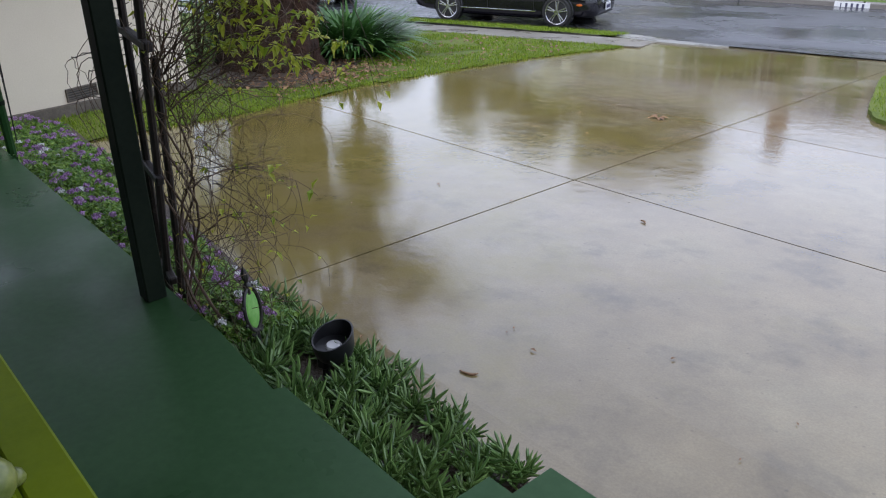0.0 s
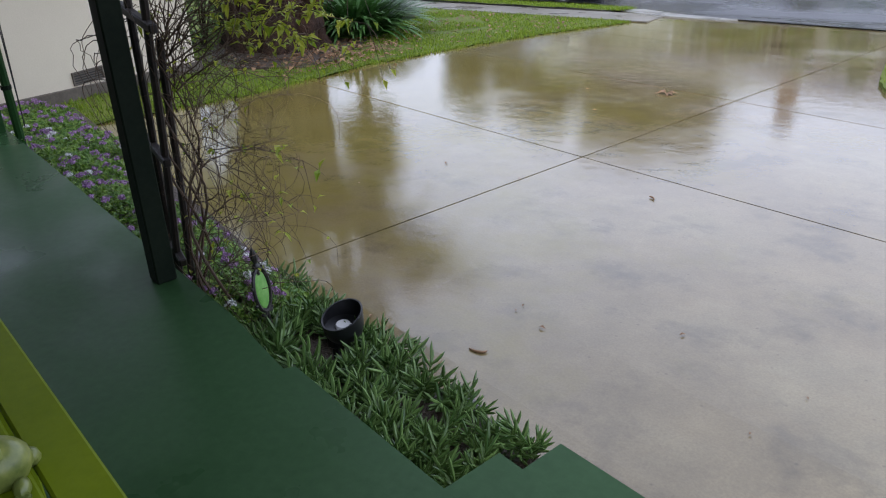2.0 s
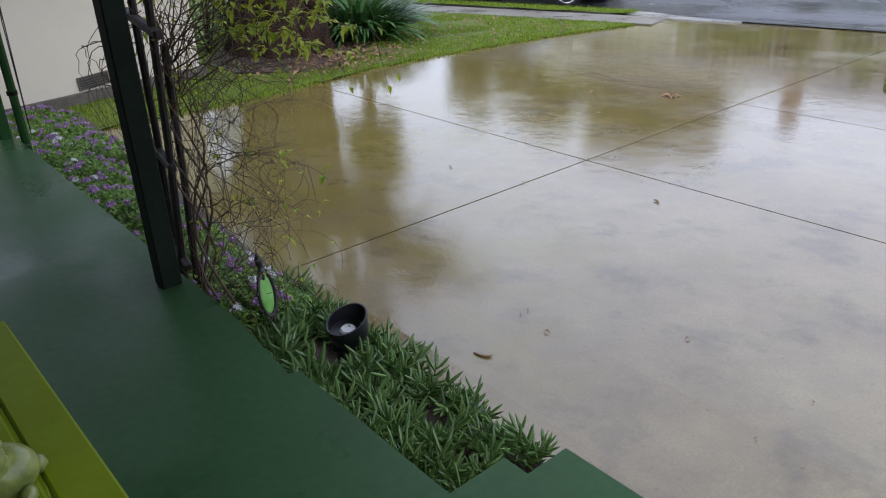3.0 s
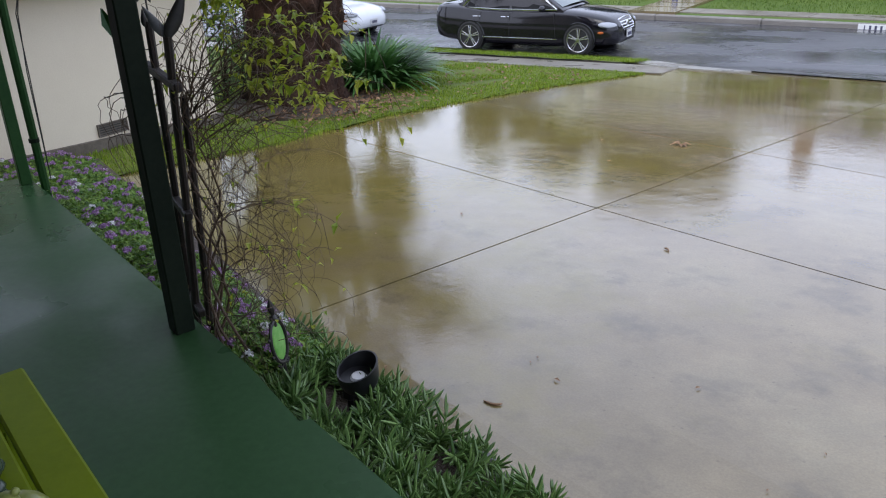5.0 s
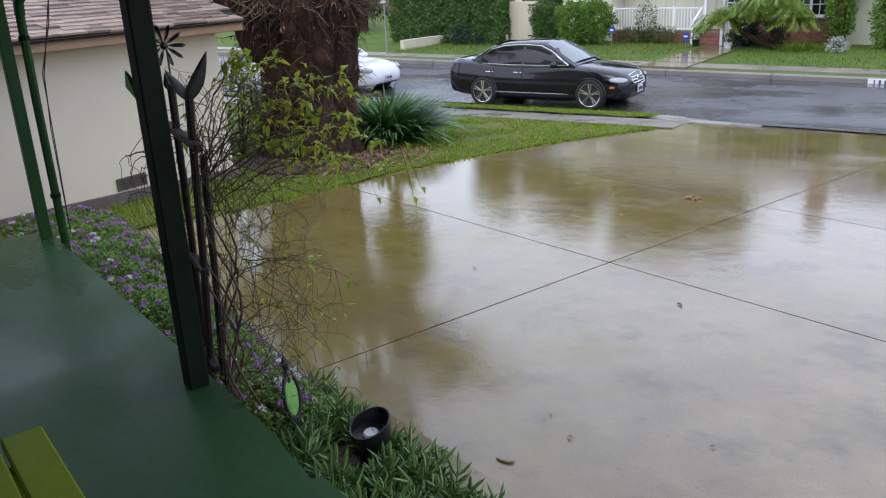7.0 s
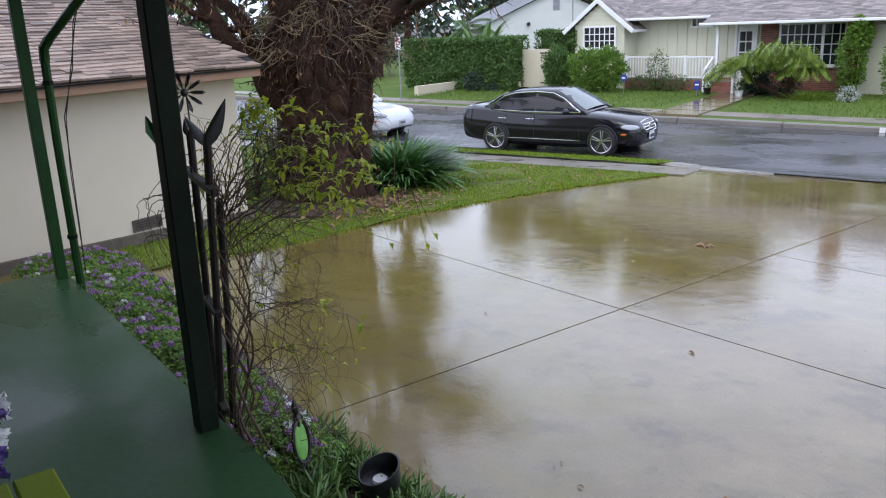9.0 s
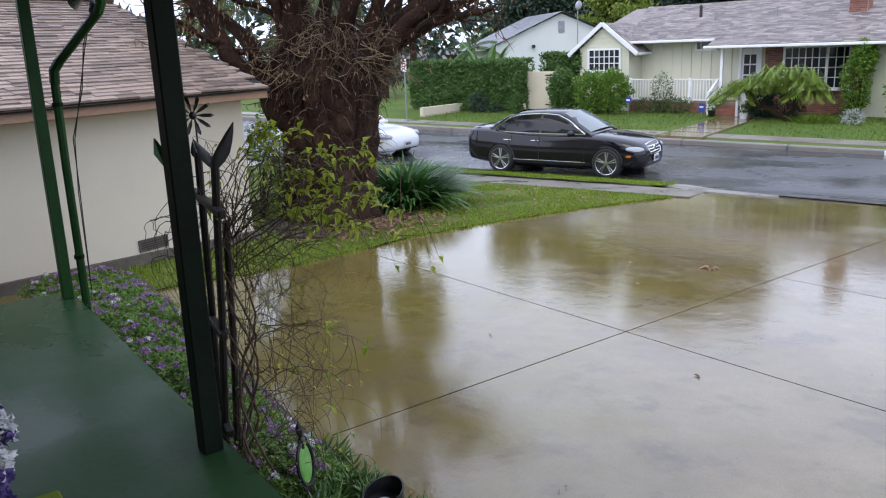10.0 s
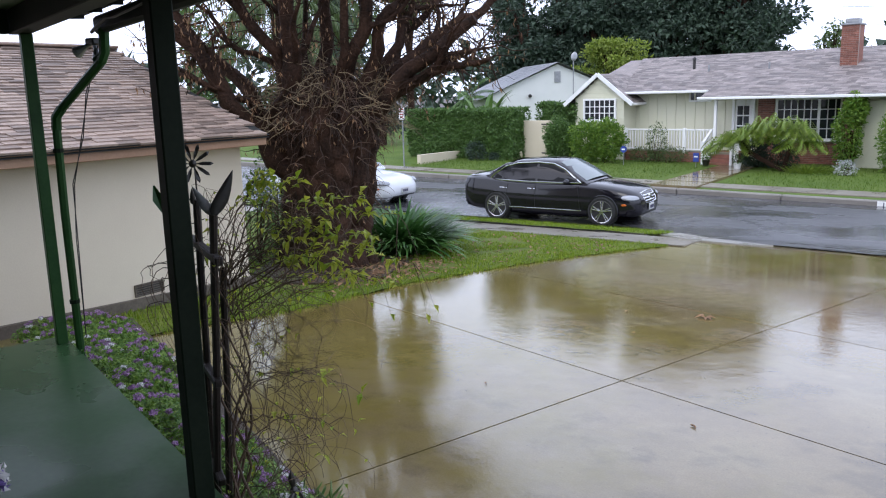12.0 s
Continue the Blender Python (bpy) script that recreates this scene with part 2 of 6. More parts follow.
    def blade(self, p, d, length, width, bend, segs=3, up=(0, 0, 1), start=0.12):
        """A strap leaf that rises along up and bends over towards d."""
        p, d, up = Vector(p), Vector(d).normalized(), Vector(up)
        s = d.cross(up).normalized()
        vs, fs = [], []
        q, ang = p.copy(), start
        for i in range(segs + 1):
            t = i / segs
            w = width * (0.75 + 0.5 * t - 1.2 * t * t) / 2
            dirv = up * math.cos(ang) + d * math.sin(ang)
            if i == segs:
                vs.append(q)
            else:
                vs += [q - s * w, q + s * w]
            q = q + dirv * length / segs
            ang += bend / segs
        for i in range(segs - 1):
            fs.append((2 * i, 2 * i + 1, 2 * i + 3, 2 * i + 2))
        fs.append((2 * segs - 2, 2 * segs - 1, 2 * segs))
        return self.add(vs, fs)

    def mesh(self, name, mat, smooth=False):
        me = bpy.data.meshes.new(name)
        me.from_pydata(self.v, [], self.f)
        me.validate()
        me.materials.append(mat)
        if smooth:
            me.polygons.foreach_set("use_smooth", [True] * len(me.polygons))
            me.set_sharp_from_angle(angle=radians(40))
        me.update()
        return me

    def ob(self, name, mat, parent=None, label="", smooth=False):
        o = new(name, self.mesh(name, mat, smooth))
        if parent is not None:
            o.parent = parent
        if label:
            o["label"] = label
        return o


def thing(name, label, category, m=None, group="", kind=""):
    """An Empty at a thing's base, which parents its parts."""
    o = new(name)
    o.empty_display_size = 0.1
    if m is not None:
        o.matrix_world = m
    return tagged(o, label, category, group, kind)


def rnd(a, b):
    return random.uniform(a, b)


def unit():
    while True:
        v = Vector((rnd(-1, 1), rnd(-1, 1), rnd(-1, 1)))
        if 0.05 < v.length < 1:
            return v.normalized()


def nz(x, y, z=0.0, s=1.0):
    return noise.noise(Vector((x * s, y * s, z * s)))


# ================= the ground =================
PROFILE_Y = (-50, 2.6, 14.6, 16.45, 16.6, 19.7, 22.8, 60)
PROFILE_Z = (0, 0, -0.70, -0.93, -0.94, -0.87, -0.94, -0.94)


def zg(y):
    return float(np.interp(y, PROFILE_Y, PROFILE_Z))


def sheet(name, poly_fn, xs, ys, lift, mat, rough=0.0, label="", category="", skirt=0.0):
    """A grid over xs and ys that follows the slope; cells whose middle lies outside poly_fn are left out."""
    g = Geo()
    idx = {}
    vs, fs = [], []
    for i in range(len(xs) - 1):
        for j in range(len(ys) - 1):
            cx, cy = (xs[i] + xs[i + 1]) / 2, (ys[j] + ys[j + 1]) / 2
            if not poly_fn(cx, cy):
                continue
            q = []
            for a, b in ((i, j), (i + 1, j), (i + 1, j + 1), (i, j + 1)):
                if (a, b) not in idx:
                    idx[a, b] = len(vs)
                    vs.append((xs[a], ys[b], zg(ys[b]) + lift + rough * nz(xs[a], ys[b], 0, 1.7)))
                q.append(idx[a, b])
            fs.append(tuple(q))
    g.add(vs, fs)
    return tagged(g.ob(name, mat, smooth=True), label, category, kind="structure")


far_xs = [-400, -120, -60, -30, -15, -8, -4, 0, 6, 15, 40, 120, 400]
far_ys = [-300, -60, -20, 0, 2.6, 6, 10, 14.6, 16.45, 16.6, 19.7, 22.8, 40, 120, 800]
sheet("ground", lambda x, y: True, far_xs, far_ys, -0.16, M["soil"], 0, "dark damp earth under lawns and paving", "ground")

# Left edge of the driveway, where the lawn ends, as x of y
EDGE_Y = (3.0, 4.6, 6.3, 7.4, 8.4, 9.1, 10.4, 11.8, 13.86)
EDGE_X = (-7.0, -6.75, -6.3, -6.25, -6.2, -6.02, -5.72, -5.3, -4.45)


def lawn_edge(y):
    return float(np.interp(y, EDGE_Y, EDGE_X))


# Driveway: a bed of dark joint filler, with the panels laid on it
sheet("driveway", lambda x, y: True, list(np.arange(-8, 8.1, 2)), [1.2, 2.6, 5, 8, 11, 14.6, 15.9], -0.02, M["joint"], 0, "wet concrete driveway with tooled joints, sloping to the street", "driveway")
driveway = bpy.data.objects["driveway"]
JA, JB, J0 = Vector((0.245, 0.97)), Vector((0.945, -0.327)), Vector((-2.24, 5.9))
A_CUTS = (-5.2, 0.0, 2.72, 5.5, 8.3, 10.6)
B_CUTS = (-6.6, 0.0, 4.3, 8.6)


def panel(a0, a1, b0, b1):
    g = Geo()
    gap = 0.007
    n = 9
    rings = []
    us = [a0 + gap + (a1 - a0 - 2 * gap) * i / n for i in range(n + 1)]
    ws = [b0 + gap + (b1 - b0 - 2 * gap) * i / n for i in range(n + 1)]
    vs, fs = [], []
    for u in us:
        for w in ws:
            p = J0 + JA * u + JB * w
            p.y = min(p.y, 16.4)
            vs.append((p.x, p.y, zg(p.y)))
    for i in range(n):
        for j in range(n):
            k = i * (n + 1) + j
            fs.append((k, k + 1, k + n + 2, k + n + 1)[::-1])
    border = [(i * (n + 1)) for i in range(n + 1)] + [n * (n + 1) + j for j in range(1, n + 1)] + [i * (n + 1) + n for i in range(n - 1, -1, -1)] + list(range(n - 1, 0, -1))
    base = len(vs)
    vs += [(vs[k][0], vs[k][1], vs[k][2] - 0.1) for k in border]
    for i in range(len(border)):
        k = (i + 1) % len(border)
        fs.append((border[i], border[k], base + k, base + i))
    g.add(vs, fs)
    return g.ob("panel", M["concrete"], driveway)


for a0, a1 in zip(A_CUTS, A_CUTS[1:]):
    for b0, b1 in zip(B_CUTS, B_CUTS[1:]):
        panel(a0, a1, b0, b1)


def in_lawn(x, y):
    return -40 < x < lawn_edge(y) + 0.05 * nz(x, y, 3, 2.5) and 3.2 < y < 13.9 and not (y < 7.2 and x < -7.8)


fine_x = [-40, -25, -16, -12] + list(np.arange(-10.5, -4.2, 0.12))
sheet("lawn", in_lawn, fine_x, list(np.arange(4.4, 13.95, 0.12)), 0.012, M["turf"], 0.02, "patchy wet lawn with fallen leaves beside the driveway", "lawn")
sheet("pavement", lambda x, y: True, [-60, -30, -15, -10, -7, -5.2, -4.2], [13.9, 14.6, 15.25], 0.01, M["walk"], 0, "wet concrete pavement with cross joints", "pavement")
sheet("lawn_verge", lambda x, y: x < -5.15 - 0.5 * max(0, (15.7 - y)), [-60, -30, -15] + list(np.arange(-12, -4.9, 0.2)), list(np.arange(15.25, 16.4, 0.12)), 0.06, M["turf"], 0.02, "strip of grass between pavement and kerb", "grass")


def in_island(x, y):
    return x > -0.32 + 0.16 * max(0.0, abs(y - 11.3) - 0.9) ** 1.8 + max(0.0, 9.6 - y) * 0.7


g = Geo()
ring = [(-0.34 + 0.16 * max(0.0, abs(y - 11.3) - 0.9) ** 1.8 + max(0.0, 9.6 - y) * 0.7 + 0.02 * nz(0, y, 0, 6.0), y) for y in np.linspace(8.4, 13.6, 53)]
g.prism([(20.0, 8.4), (20.0, 13.6)] + ring[::-1], lambda x, y: zg(y) - 0.1, lambda x, y: zg(y) + 0.05)
tagged(g.ob("lawn_island", M["turf"]), "rounded corner of wet lawn beside the driveway", "lawn", kind="structure")

road = sheet("road", lambda x, y: True, [-300, -100, -40, -20, -10, 0, 10, 40, 150], [16.6, 17.6, 19.7, 21.5, 23.2, 26], 0.0, M["asphalt"], 0, "wet dark asphalt street with puddles", "road")
g = Geo()
g.prism([(-60, 16.38), (-6.2, 16.38), (-5.35, 16.4), (-5.2, 16.6), (-6.2, 16.6), (-60, 16.6)], -1.05, lambda x, y: -0.855 if x < -6 else -0.915)
tagged(g.ob("kerb", M["kerb"]), "worn concrete kerb on the near side of the street", "kerb", kind="structure")

# apron wing of the driveway and the flooded gutter edge of the road
g = Geo()
g.prism([(-5.9, 16.42), (-5.3, 15.85), (-4.4, 15.05), (-3.2, 14.75), (-2.9, 15.18), (-4.0, 15.75), (-5.05, 16.62)], lambda x, y: zg(y) - 0.05, lambda x, y: zg(y) + 0.022)
tagged(g.ob("apron", M["apron"]), "pale wet concrete wing of the driveway apron", "pavement", kind="structure")
g = Geo()
ex = list(np.linspace(-5.05, 9, 40))
near = [float(np.interp(x, (-5.05, -4.0, -3.4, -1.1, 2, 9), (16.62, 15.75, 15.32, 14.75, 14.0, 13.2))) + 0.05 * nz(x, 0, 0, 3.0) for x in ex]
vs, fs = [], []
for i, x in enumerate(ex):
    for j in range(7):
        y = near[i] + (16.7 - near[i]) * j / 6
        vs.append((x, y, zg(y) + 0.02))
for i in range(39):
    for j in range(6):
        k = i * 7 + j
        fs.append((k, k + 7, k + 8, k + 1))
g.add(vs, fs)
tagged(g.ob("road_edge", M["asphalt"]), "flooded asphalt edge of the street at the driveway", "road", kind="structure")

# ================= porch =================
EX = Vector((0.947, -0.325)).normalized()  # along the porch front, towards the steps
EY = Vector((0.325, 0.947)).normalized()  # out of the porch, to the driveway


def porch(a, b):
    """A place on the porch: a metres along its front from the main post, b metres out from its edge."""
    p = Vector((-2.86, 2.16)) + EX * a + EY * b
    return p.x, p.y


g = Geo()
g.prism([porch(-3.14, -5.0), porch(5.0, -5.0), porch(5.0, 0.03), porch(1.9, 0.03), porch(1.12, 0.04), porch(1.1, 0.0), porch(0.6, 0.045), porch(-1.0, 0.065), porch(-2.6, 0.085), porch(-3.14, 0.085)], -0.1, 0.4)
tagged(g.ob("floor_porch", M["deck"]), "wet glossy dark green painted porch floor", "floor", kind="structure")
M["black_iron"] = varied("black_iron", (0.012, 0.011, 0.01), (0.03, 0.026, 0.022), 0.4, 8, 60, 0.3, 0.002)
M["rusty_iron"] = varied("dark_rusty_iron", (0.01, 0.007, 0.006), (0.03, 0.019, 0.014), 0.55, 8, 60, 0.4, 0.003)
M["iron_grey"] = varied("weathered_grey_iron", (0.06, 0.06, 0.06), (0.12, 0.12, 0.12), 0.5, 8, 60, 0.3, 0.002)
M["vine"] = varied("dry_vine_stem", (0.035, 0.02, 0.013), (0.13, 0.08, 0.045), 0.7, 9, 60, 0.3, 0.002)
M["vine_leaf"] = leafy("vine_leaf", (0.2, 0.3, 0.015), (0.5, 0.52, 0.06), 0.4, 0.5)
M["bed_leaf"] = leafy("flower_bed_leaf", (0.0575, 0.1495, 0.015), (0.1955, 0.3105, 0.0375), 0.45, 0.3)
M["petal_purple"] = leafy("purple_petal", (0.25, 0.12, 0.28), (0.47, 0.3, 0.47), 0.6, 0.2)
M["petal_white"] = leafy("white_petal", (0.6, 0.6, 0.58), (0.8, 0.78, 0.78), 0.6, 0.2)
M["petal_violet"] = leafy("violet_petal", (0.035, 0.02, 0.12), (0.12, 0.07, 0.27), 0.6, 0.15)
M["succulent"] = leafy("succulent_leaf", (0.042, 0.1, 0.02), (0.17, 0.27, 0.075), 0.35, 0.12)
M["grass"] = leafy("grass_blade", (0.11, 0.2, 0.013), (0.27, 0.35, 0.035), 0.5, 0.3)
M["strap"] = leafy("strap_leaf", (0.03, 0.1, 0.02), (0.11, 0.23, 0.06), 0.3, 0.15)
M["hedge_leaf"] = leafy("hedge_leaf", (0.045, 0.11, 0.02), (0.12, 0.21, 0.05), 0.4, 0.2)
M["dark_leaf"] = leafy("dark_tree_leaf", (0.016, 0.036, 0.022), (0.05, 0.085, 0.05), 0.6, 0.1)
M["lime_leaf"] = leafy("lime_tree_leaf", (0.13, 0.2, 0.02), (0.26, 0.32, 0.05), 0.5, 0.3)
M["palm_leaf"] = leafy("palm_leaf", (0.05, 0.09, 0.025), (0.12, 0.17, 0.05), 0.45, 0.25)
M["broad_leaf"] = leafy("broad_leaf", (0.11, 0.19, 0.02), (0.24, 0.32, 0.05), 0.3, 0.25)
M["dry_leaf"] = leafy("dry_leaf", (0.11, 0.055, 0.025), (0.34, 0.2, 0.1), 0.6, 0.15)
M["dead_strand"] = leafy("dead_strand", (0.025, 0.014, 0.009), (0.12, 0.07, 0.043), 0.7, 0.1)
M["silver_leaf"] = leafy("silver_leaf", (0.35, 0.38, 0.37), (0.5, 0.52, 0.5), 0.6, 0.1)
M["rock"] = varied("edging_rock", (0.06, 0.056, 0.05), (0.17, 0.16, 0.145), 0.4, 6, 40, 0.6, 0.01)
M["lamp_black"] = material("lamp_black", (0.012, 0.012, 0.013), 0.35)
M["glass_white"] = material("lamp_glass", (0.55, 0.54, 0.52), 0.1)
M["glass_green"] = varied("green_art_glass", (0.1, 0.3, 0.05), (0.2, 0.42, 0.1), 0.2, 12, 50, 0.3, 0.003)
M["figure"] = varied("painted_turtle", (0.07, 0.1, 0.02), (0.28, 0.3, 0.08), 0.3, 9, 40, 0.2, 0.003)
M["figure_grey"] = varied("glazed_frog", (0.02, 0.035, 0.02), (0.06, 0.085, 0.06), 0.15, 12, 40, 0.1, 0.002)
M["car_black"] = varied("black_car_paint", (0.006, 0.006, 0.009), (0.011, 0.01, 0.014), 0.1, 3, 200, 0.02, 0.001, spec=0.4)
bsdf(M["car_black"]).inputs["Coat Weight"].default_value = 0.25
M["car_white"] = varied("white_car_paint", (0.7, 0.72, 0.74), (0.76, 0.78, 0.8), 0.15, 3, 200, 0.02, 0.001)
M["car_glass"] = material("tinted_car_glass", (0.006, 0.007, 0.008), 0.04, 0.0, 0.14)
M["screen_glass"] = material("windscreen_glass", (0.16, 0.19, 0.19), 0.05)
M["chrome"] = material("chrome", (0.75, 0.76, 0.78), 0.12, 1.0)
M["alloy"] = varied("alloy_wheel", (0.45, 0.45, 0.46), (0.6, 0.6, 0.61), 0.25, 8, 60, 0.1, 0.001, metal=1.0)
M["rubber"] = varied("tyre_rubber", (0.012, 0.012, 0.012), (0.025, 0.025, 0.025), 0.6, 8, 60, 0.3, 0.003)
M["lens_clear"] = material("clear_lens", (0.38, 0.4, 0.43), 0.06)
M["lens_red"] = material("red_lens", (0.4, 0.012, 0.012), 0.1)
M["lens_amber"] = material("amber_lens", (0.6, 0.14, 0.02), 0.12)
M["plate"] = material("number_plate", (0.6, 0.6, 0.6), 0.4)
M["plate_ink"] = material("plate_ink", (0.07, 0.07, 0.12), 0.5)
M["pane"] = material("window_pane", (0.02, 0.024, 0.026), 0.05)
M["blue_sign"] = material("blue_sign", (0.02, 0.05, 0.28), 0.4)
M["sign_red"] = material("sign_red_ink", (0.5, 0.04, 0.05), 0.5)
M["galvanised"] = varied("galvanised_pole", (0.25, 0.26, 0.27), (0.36, 0.37, 0.38), 0.4, 6, 40, 0.1, 0.001, metal=0.6)
M["terracotta"] = varied("terracotta", (0.3, 0.12, 0.07), (0.4, 0.18, 0.11), 0.8)
M["roof_light"] = varied("pale_grey_roof", (0.16, 0.17, 0.18), (0.24, 0.245, 0.255), 0.5, 1.5, 40, 0.3, 0.004, island=0.15)
M["far_wall"] = stucco("white_stucco", (0.6, 0.62, 0.6), (0.68, 0.69, 0.67))
M["black_board"] = varied("dark_soffit", (0.012, 0.014, 0.013), (0.03, 0.032, 0.03), 0.7)
M["ceiling"] = varied("ceiling_paint", (0.13, 0.17, 0.1), (0.17, 0.21, 0.13), 0.5, 1.5, 30, 0.1, 0.003)
M["cable"] = material("black_cable", (0.015, 0.015, 0.015), 0.5)
M["grass_far"] = leafy("far_grass_blade", (0.055, 0.11, 0.014), (0.13, 0.19, 0.03), 0.5, 0.2)
M["straw"] = leafy("straw_twig", (0.1, 0.07, 0.04), (0.24, 0.18, 0.1), 0.7, 0.1)
M["olive_leaf"] = leafy("olive_crown_leaf", (0.05, 0.065, 0.012), (0.13, 0.14, 0.03), 0.5, 0.25)
for key in ("grass", "grass_far", "strap"):
    bsdf(M[key]).inputs["Specular IOR Level"].default_value = 0.2

# ================= porch structure =================
def at(a, b, z):
    x, y = porch(a, b)
    return Vector((x, y, z))


def pbar(name, p, q, w, h, mat, label="", category="", kind="", bev=0.006):
    g = Geo()
    g.beam(at(*p), at(*q), w, h, bev, up=(EY.x, EY.y, 0) if abs(p[0] - q[0]) < 0.2 and p[1] == q[1] else (0, 0, 1))
    return tagged(g.ob(name, mat), label, category, kind=kind)


for k, (top, out) in enumerate(((0.27, 0.36), (0.13, 0.67))):
    g = Geo()
    g.prism([porch(1.86, -0.3), porch(5.0, -0.3), porch(5.0, out), porch(1.86, out)], -0.1, top)
    tagged(g.ob("step", M["deck"]), "green painted concrete step below the porch", "step", group="porch steps", kind="structure")
pbar("post_main", (0.1, -0.03, 0.4), (0.135, -0.03, 2.67), 0.092, 0.092, M["green"], "square dark green timber porch post, backlit shade in its colour", "post", "structure")
pbar("post_corner", (-2.94, 0.03, 0.4), (-2.84, 0.03, 2.67), 0.078, 0.078, M["green_light"], "green timber post at the porch corner", "post", "structure")
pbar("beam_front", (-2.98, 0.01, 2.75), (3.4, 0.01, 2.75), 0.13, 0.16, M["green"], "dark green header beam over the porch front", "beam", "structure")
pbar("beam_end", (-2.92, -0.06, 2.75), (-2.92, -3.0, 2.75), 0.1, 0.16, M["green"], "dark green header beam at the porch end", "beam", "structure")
g = Geo()
g.prism([porch(-3.1, -3.2), porch(3.4, -3.2), porch(3.4, 0.0), porch(-3.1, 0.0)], 2.833, 2.89)
tagged(g.ob("ceiling", M["ceiling"]), "greenish painted porch ceiling boards", "ceiling", kind="structure")
g = Geo()
g.prism([porch(-3.1, 0.079), porch(3.4, 0.079), porch(3.4, 0.44), porch(-3.0, 0.44)], 2.805, 2.83)
for k in range(13):
    a = -2.9 + 0.48 * k
    g.beam(at(a, 0.08, 2.79), at(a + 0.1, 0.42, 2.79), 0.02, 0.03)
tagged(g.ob("soffit", M["black_board"]), "dark open soffit with thin battens", "soffit", kind="structure")
g = Geo()
g.prism([porch(-3.1, -3.4), porch(3.5, -3.4), porch(3.5, 0.48), porch(-3.15, 0.48)], 2.915, 2.98)
tagged(g.ob("porch_roof", M["shingle_grey"]), "shingled roof over the porch", "roof", kind="structure")
pbar("gutter", (-2.55, 0.44, 2.71), (3.4, 0.44, 2.75), 0.07, 0.12, M["green"], "green painted gutter along the porch roof", "gutter", "structure", bev=0.02)
g = Geo()
g.prism([porch(-2.9, -3.2), porch(5.2, -3.2), porch(5.2, -3.0), porch(-2.9, -3.0)], -0.1, 2.83)
tagged(g.ob("wall_house", M["porch_wall"]), "unseen plain dark green stucco house wall behind the porch", "wall", kind="structure")
# unseen house body and roof, added to darken reflections and the deck
g = Geo()
g.prism([porch(-2.9, -11), porch(14, -11), porch(14, -3.25), porch(-2.9, -3.25)], -0.1, 2.83)
tagged(g.ob("wall_house_body", M["porch_wall"]), "unseen dark green stucco house body, added to darken reflections", "wall", kind="structure")
g = Geo()
q = [(*porch(-3.4, -11.5), 2.83), (*porch(14.5, -11.5), 2.83), (*porch(14.5, -5.5), 5.0), (*porch(-3.4, -5.5), 5.0), (*porch(-3.4, -2.9), 3.1), (*porch(14.5, -2.9), 3.1)]
g.add(q, [(0, 1, 2, 3), (3, 2, 5, 4), (0, 3, 4), (1, 5, 2)])
tagged(g.ob("roof_house", M["shingle_grey"]), "unseen shingled house roof, added to darken reflections", "roof", kind="structure")


ds = thing("downspout", "green painted downspout bending back to the corner post", "downspout")
for nm, pts in (("elbow", [at(-2.38, 0.43, 2.68), at(-2.38, 0.42, 2.52), at(-2.41, 0.4, 2.46)]), ("offset_pipe", [at(-2.41, 0.4, 2.46), at(-2.82, 0.2, 2.15)]), ("elbow", [at(-2.82, 0.2, 2.15), at(-2.86, 0.165, 2.09), at(-2.87, 0.16, 2.0)]), ("pipe", [at(-2.87, 0.16, 2.0), at(-2.91, 0.155, 1.4), at(-3.01, 0.165, 0.05)])):
    g = Geo()
    g.tube(pts, 0.032 if "pipe" in nm else 0.035, 8)
    g.ob(nm, M["green_light"], ds, smooth=True)
for z in (1.85, 0.7):
    g = Geo()
    q = -2.87 - 0.071 * (2.0 - z)
    g.tube([at(q, 0.158, z - 0.015), at(q, 0.158, z + 0.015)], 0.038, 8)
    g.ob("strap", M["green"], ds)

flood = thing("floodlight", "pair of silver spot floodlights under the porch roof", "lamp", pose(*at(-2.55, 0.4, 2.6)) @ Matrix.Scale(0.8, 4))
g = Geo()
g.box((0, 0, 0), (0.12, 0.1, 0.06), bev=0.012)
g.ob("base", M["black_iron"], flood)
for sx, sz in ((-1, -0.4), (1, -1.0)):
    d = Vector((0.78 * sx, -0.3, sz)).normalized()
    g = Geo()
    pts = [d * 0.04, d * 0.1, d * 0.11, d * 0.2]
    g.tube(pts, [0.018, 0.022, 0.028, 0.055], 12)
    g.ob("spot", M["galvanised"], flood, "silver spot lamp", smooth=True)
for k in range(3):
    g = Geo()
    o = 0.05 * k
    g.tube([at(-2.5 + o * 0.4, 0.41, 2.57), at(-2.62 - o, 0.34, 2.25), at(-2.68 + o, 0.28, 1.95), at(-2.8 - o, 0.22, 1.6), at(-2.88 + o, 0.205, 1.2), at(-2.95, 0.205, 0.4)], 0.004, 5)
    if k < 2:
        tagged(g.ob("cable", M["cable"], smooth=True), "thin black cable hanging beside the corner post", "cable", group="porch cables")
g = Geo()
g.tube([at(-2.5, 0.38, 2.66), at(-2.1, 0.37, 2.72), at(-1.8, 0.34, 2.7), at(-1.2, 0.38, 2.74), at(0, 0.36, 2.76), at(3.3, 0.36, 2.76)], 0.012, 6)
tagged(g.ob("cable", M["cable"], smooth=True), "black cable clipped along the porch soffit", "cable", group="porch cables")

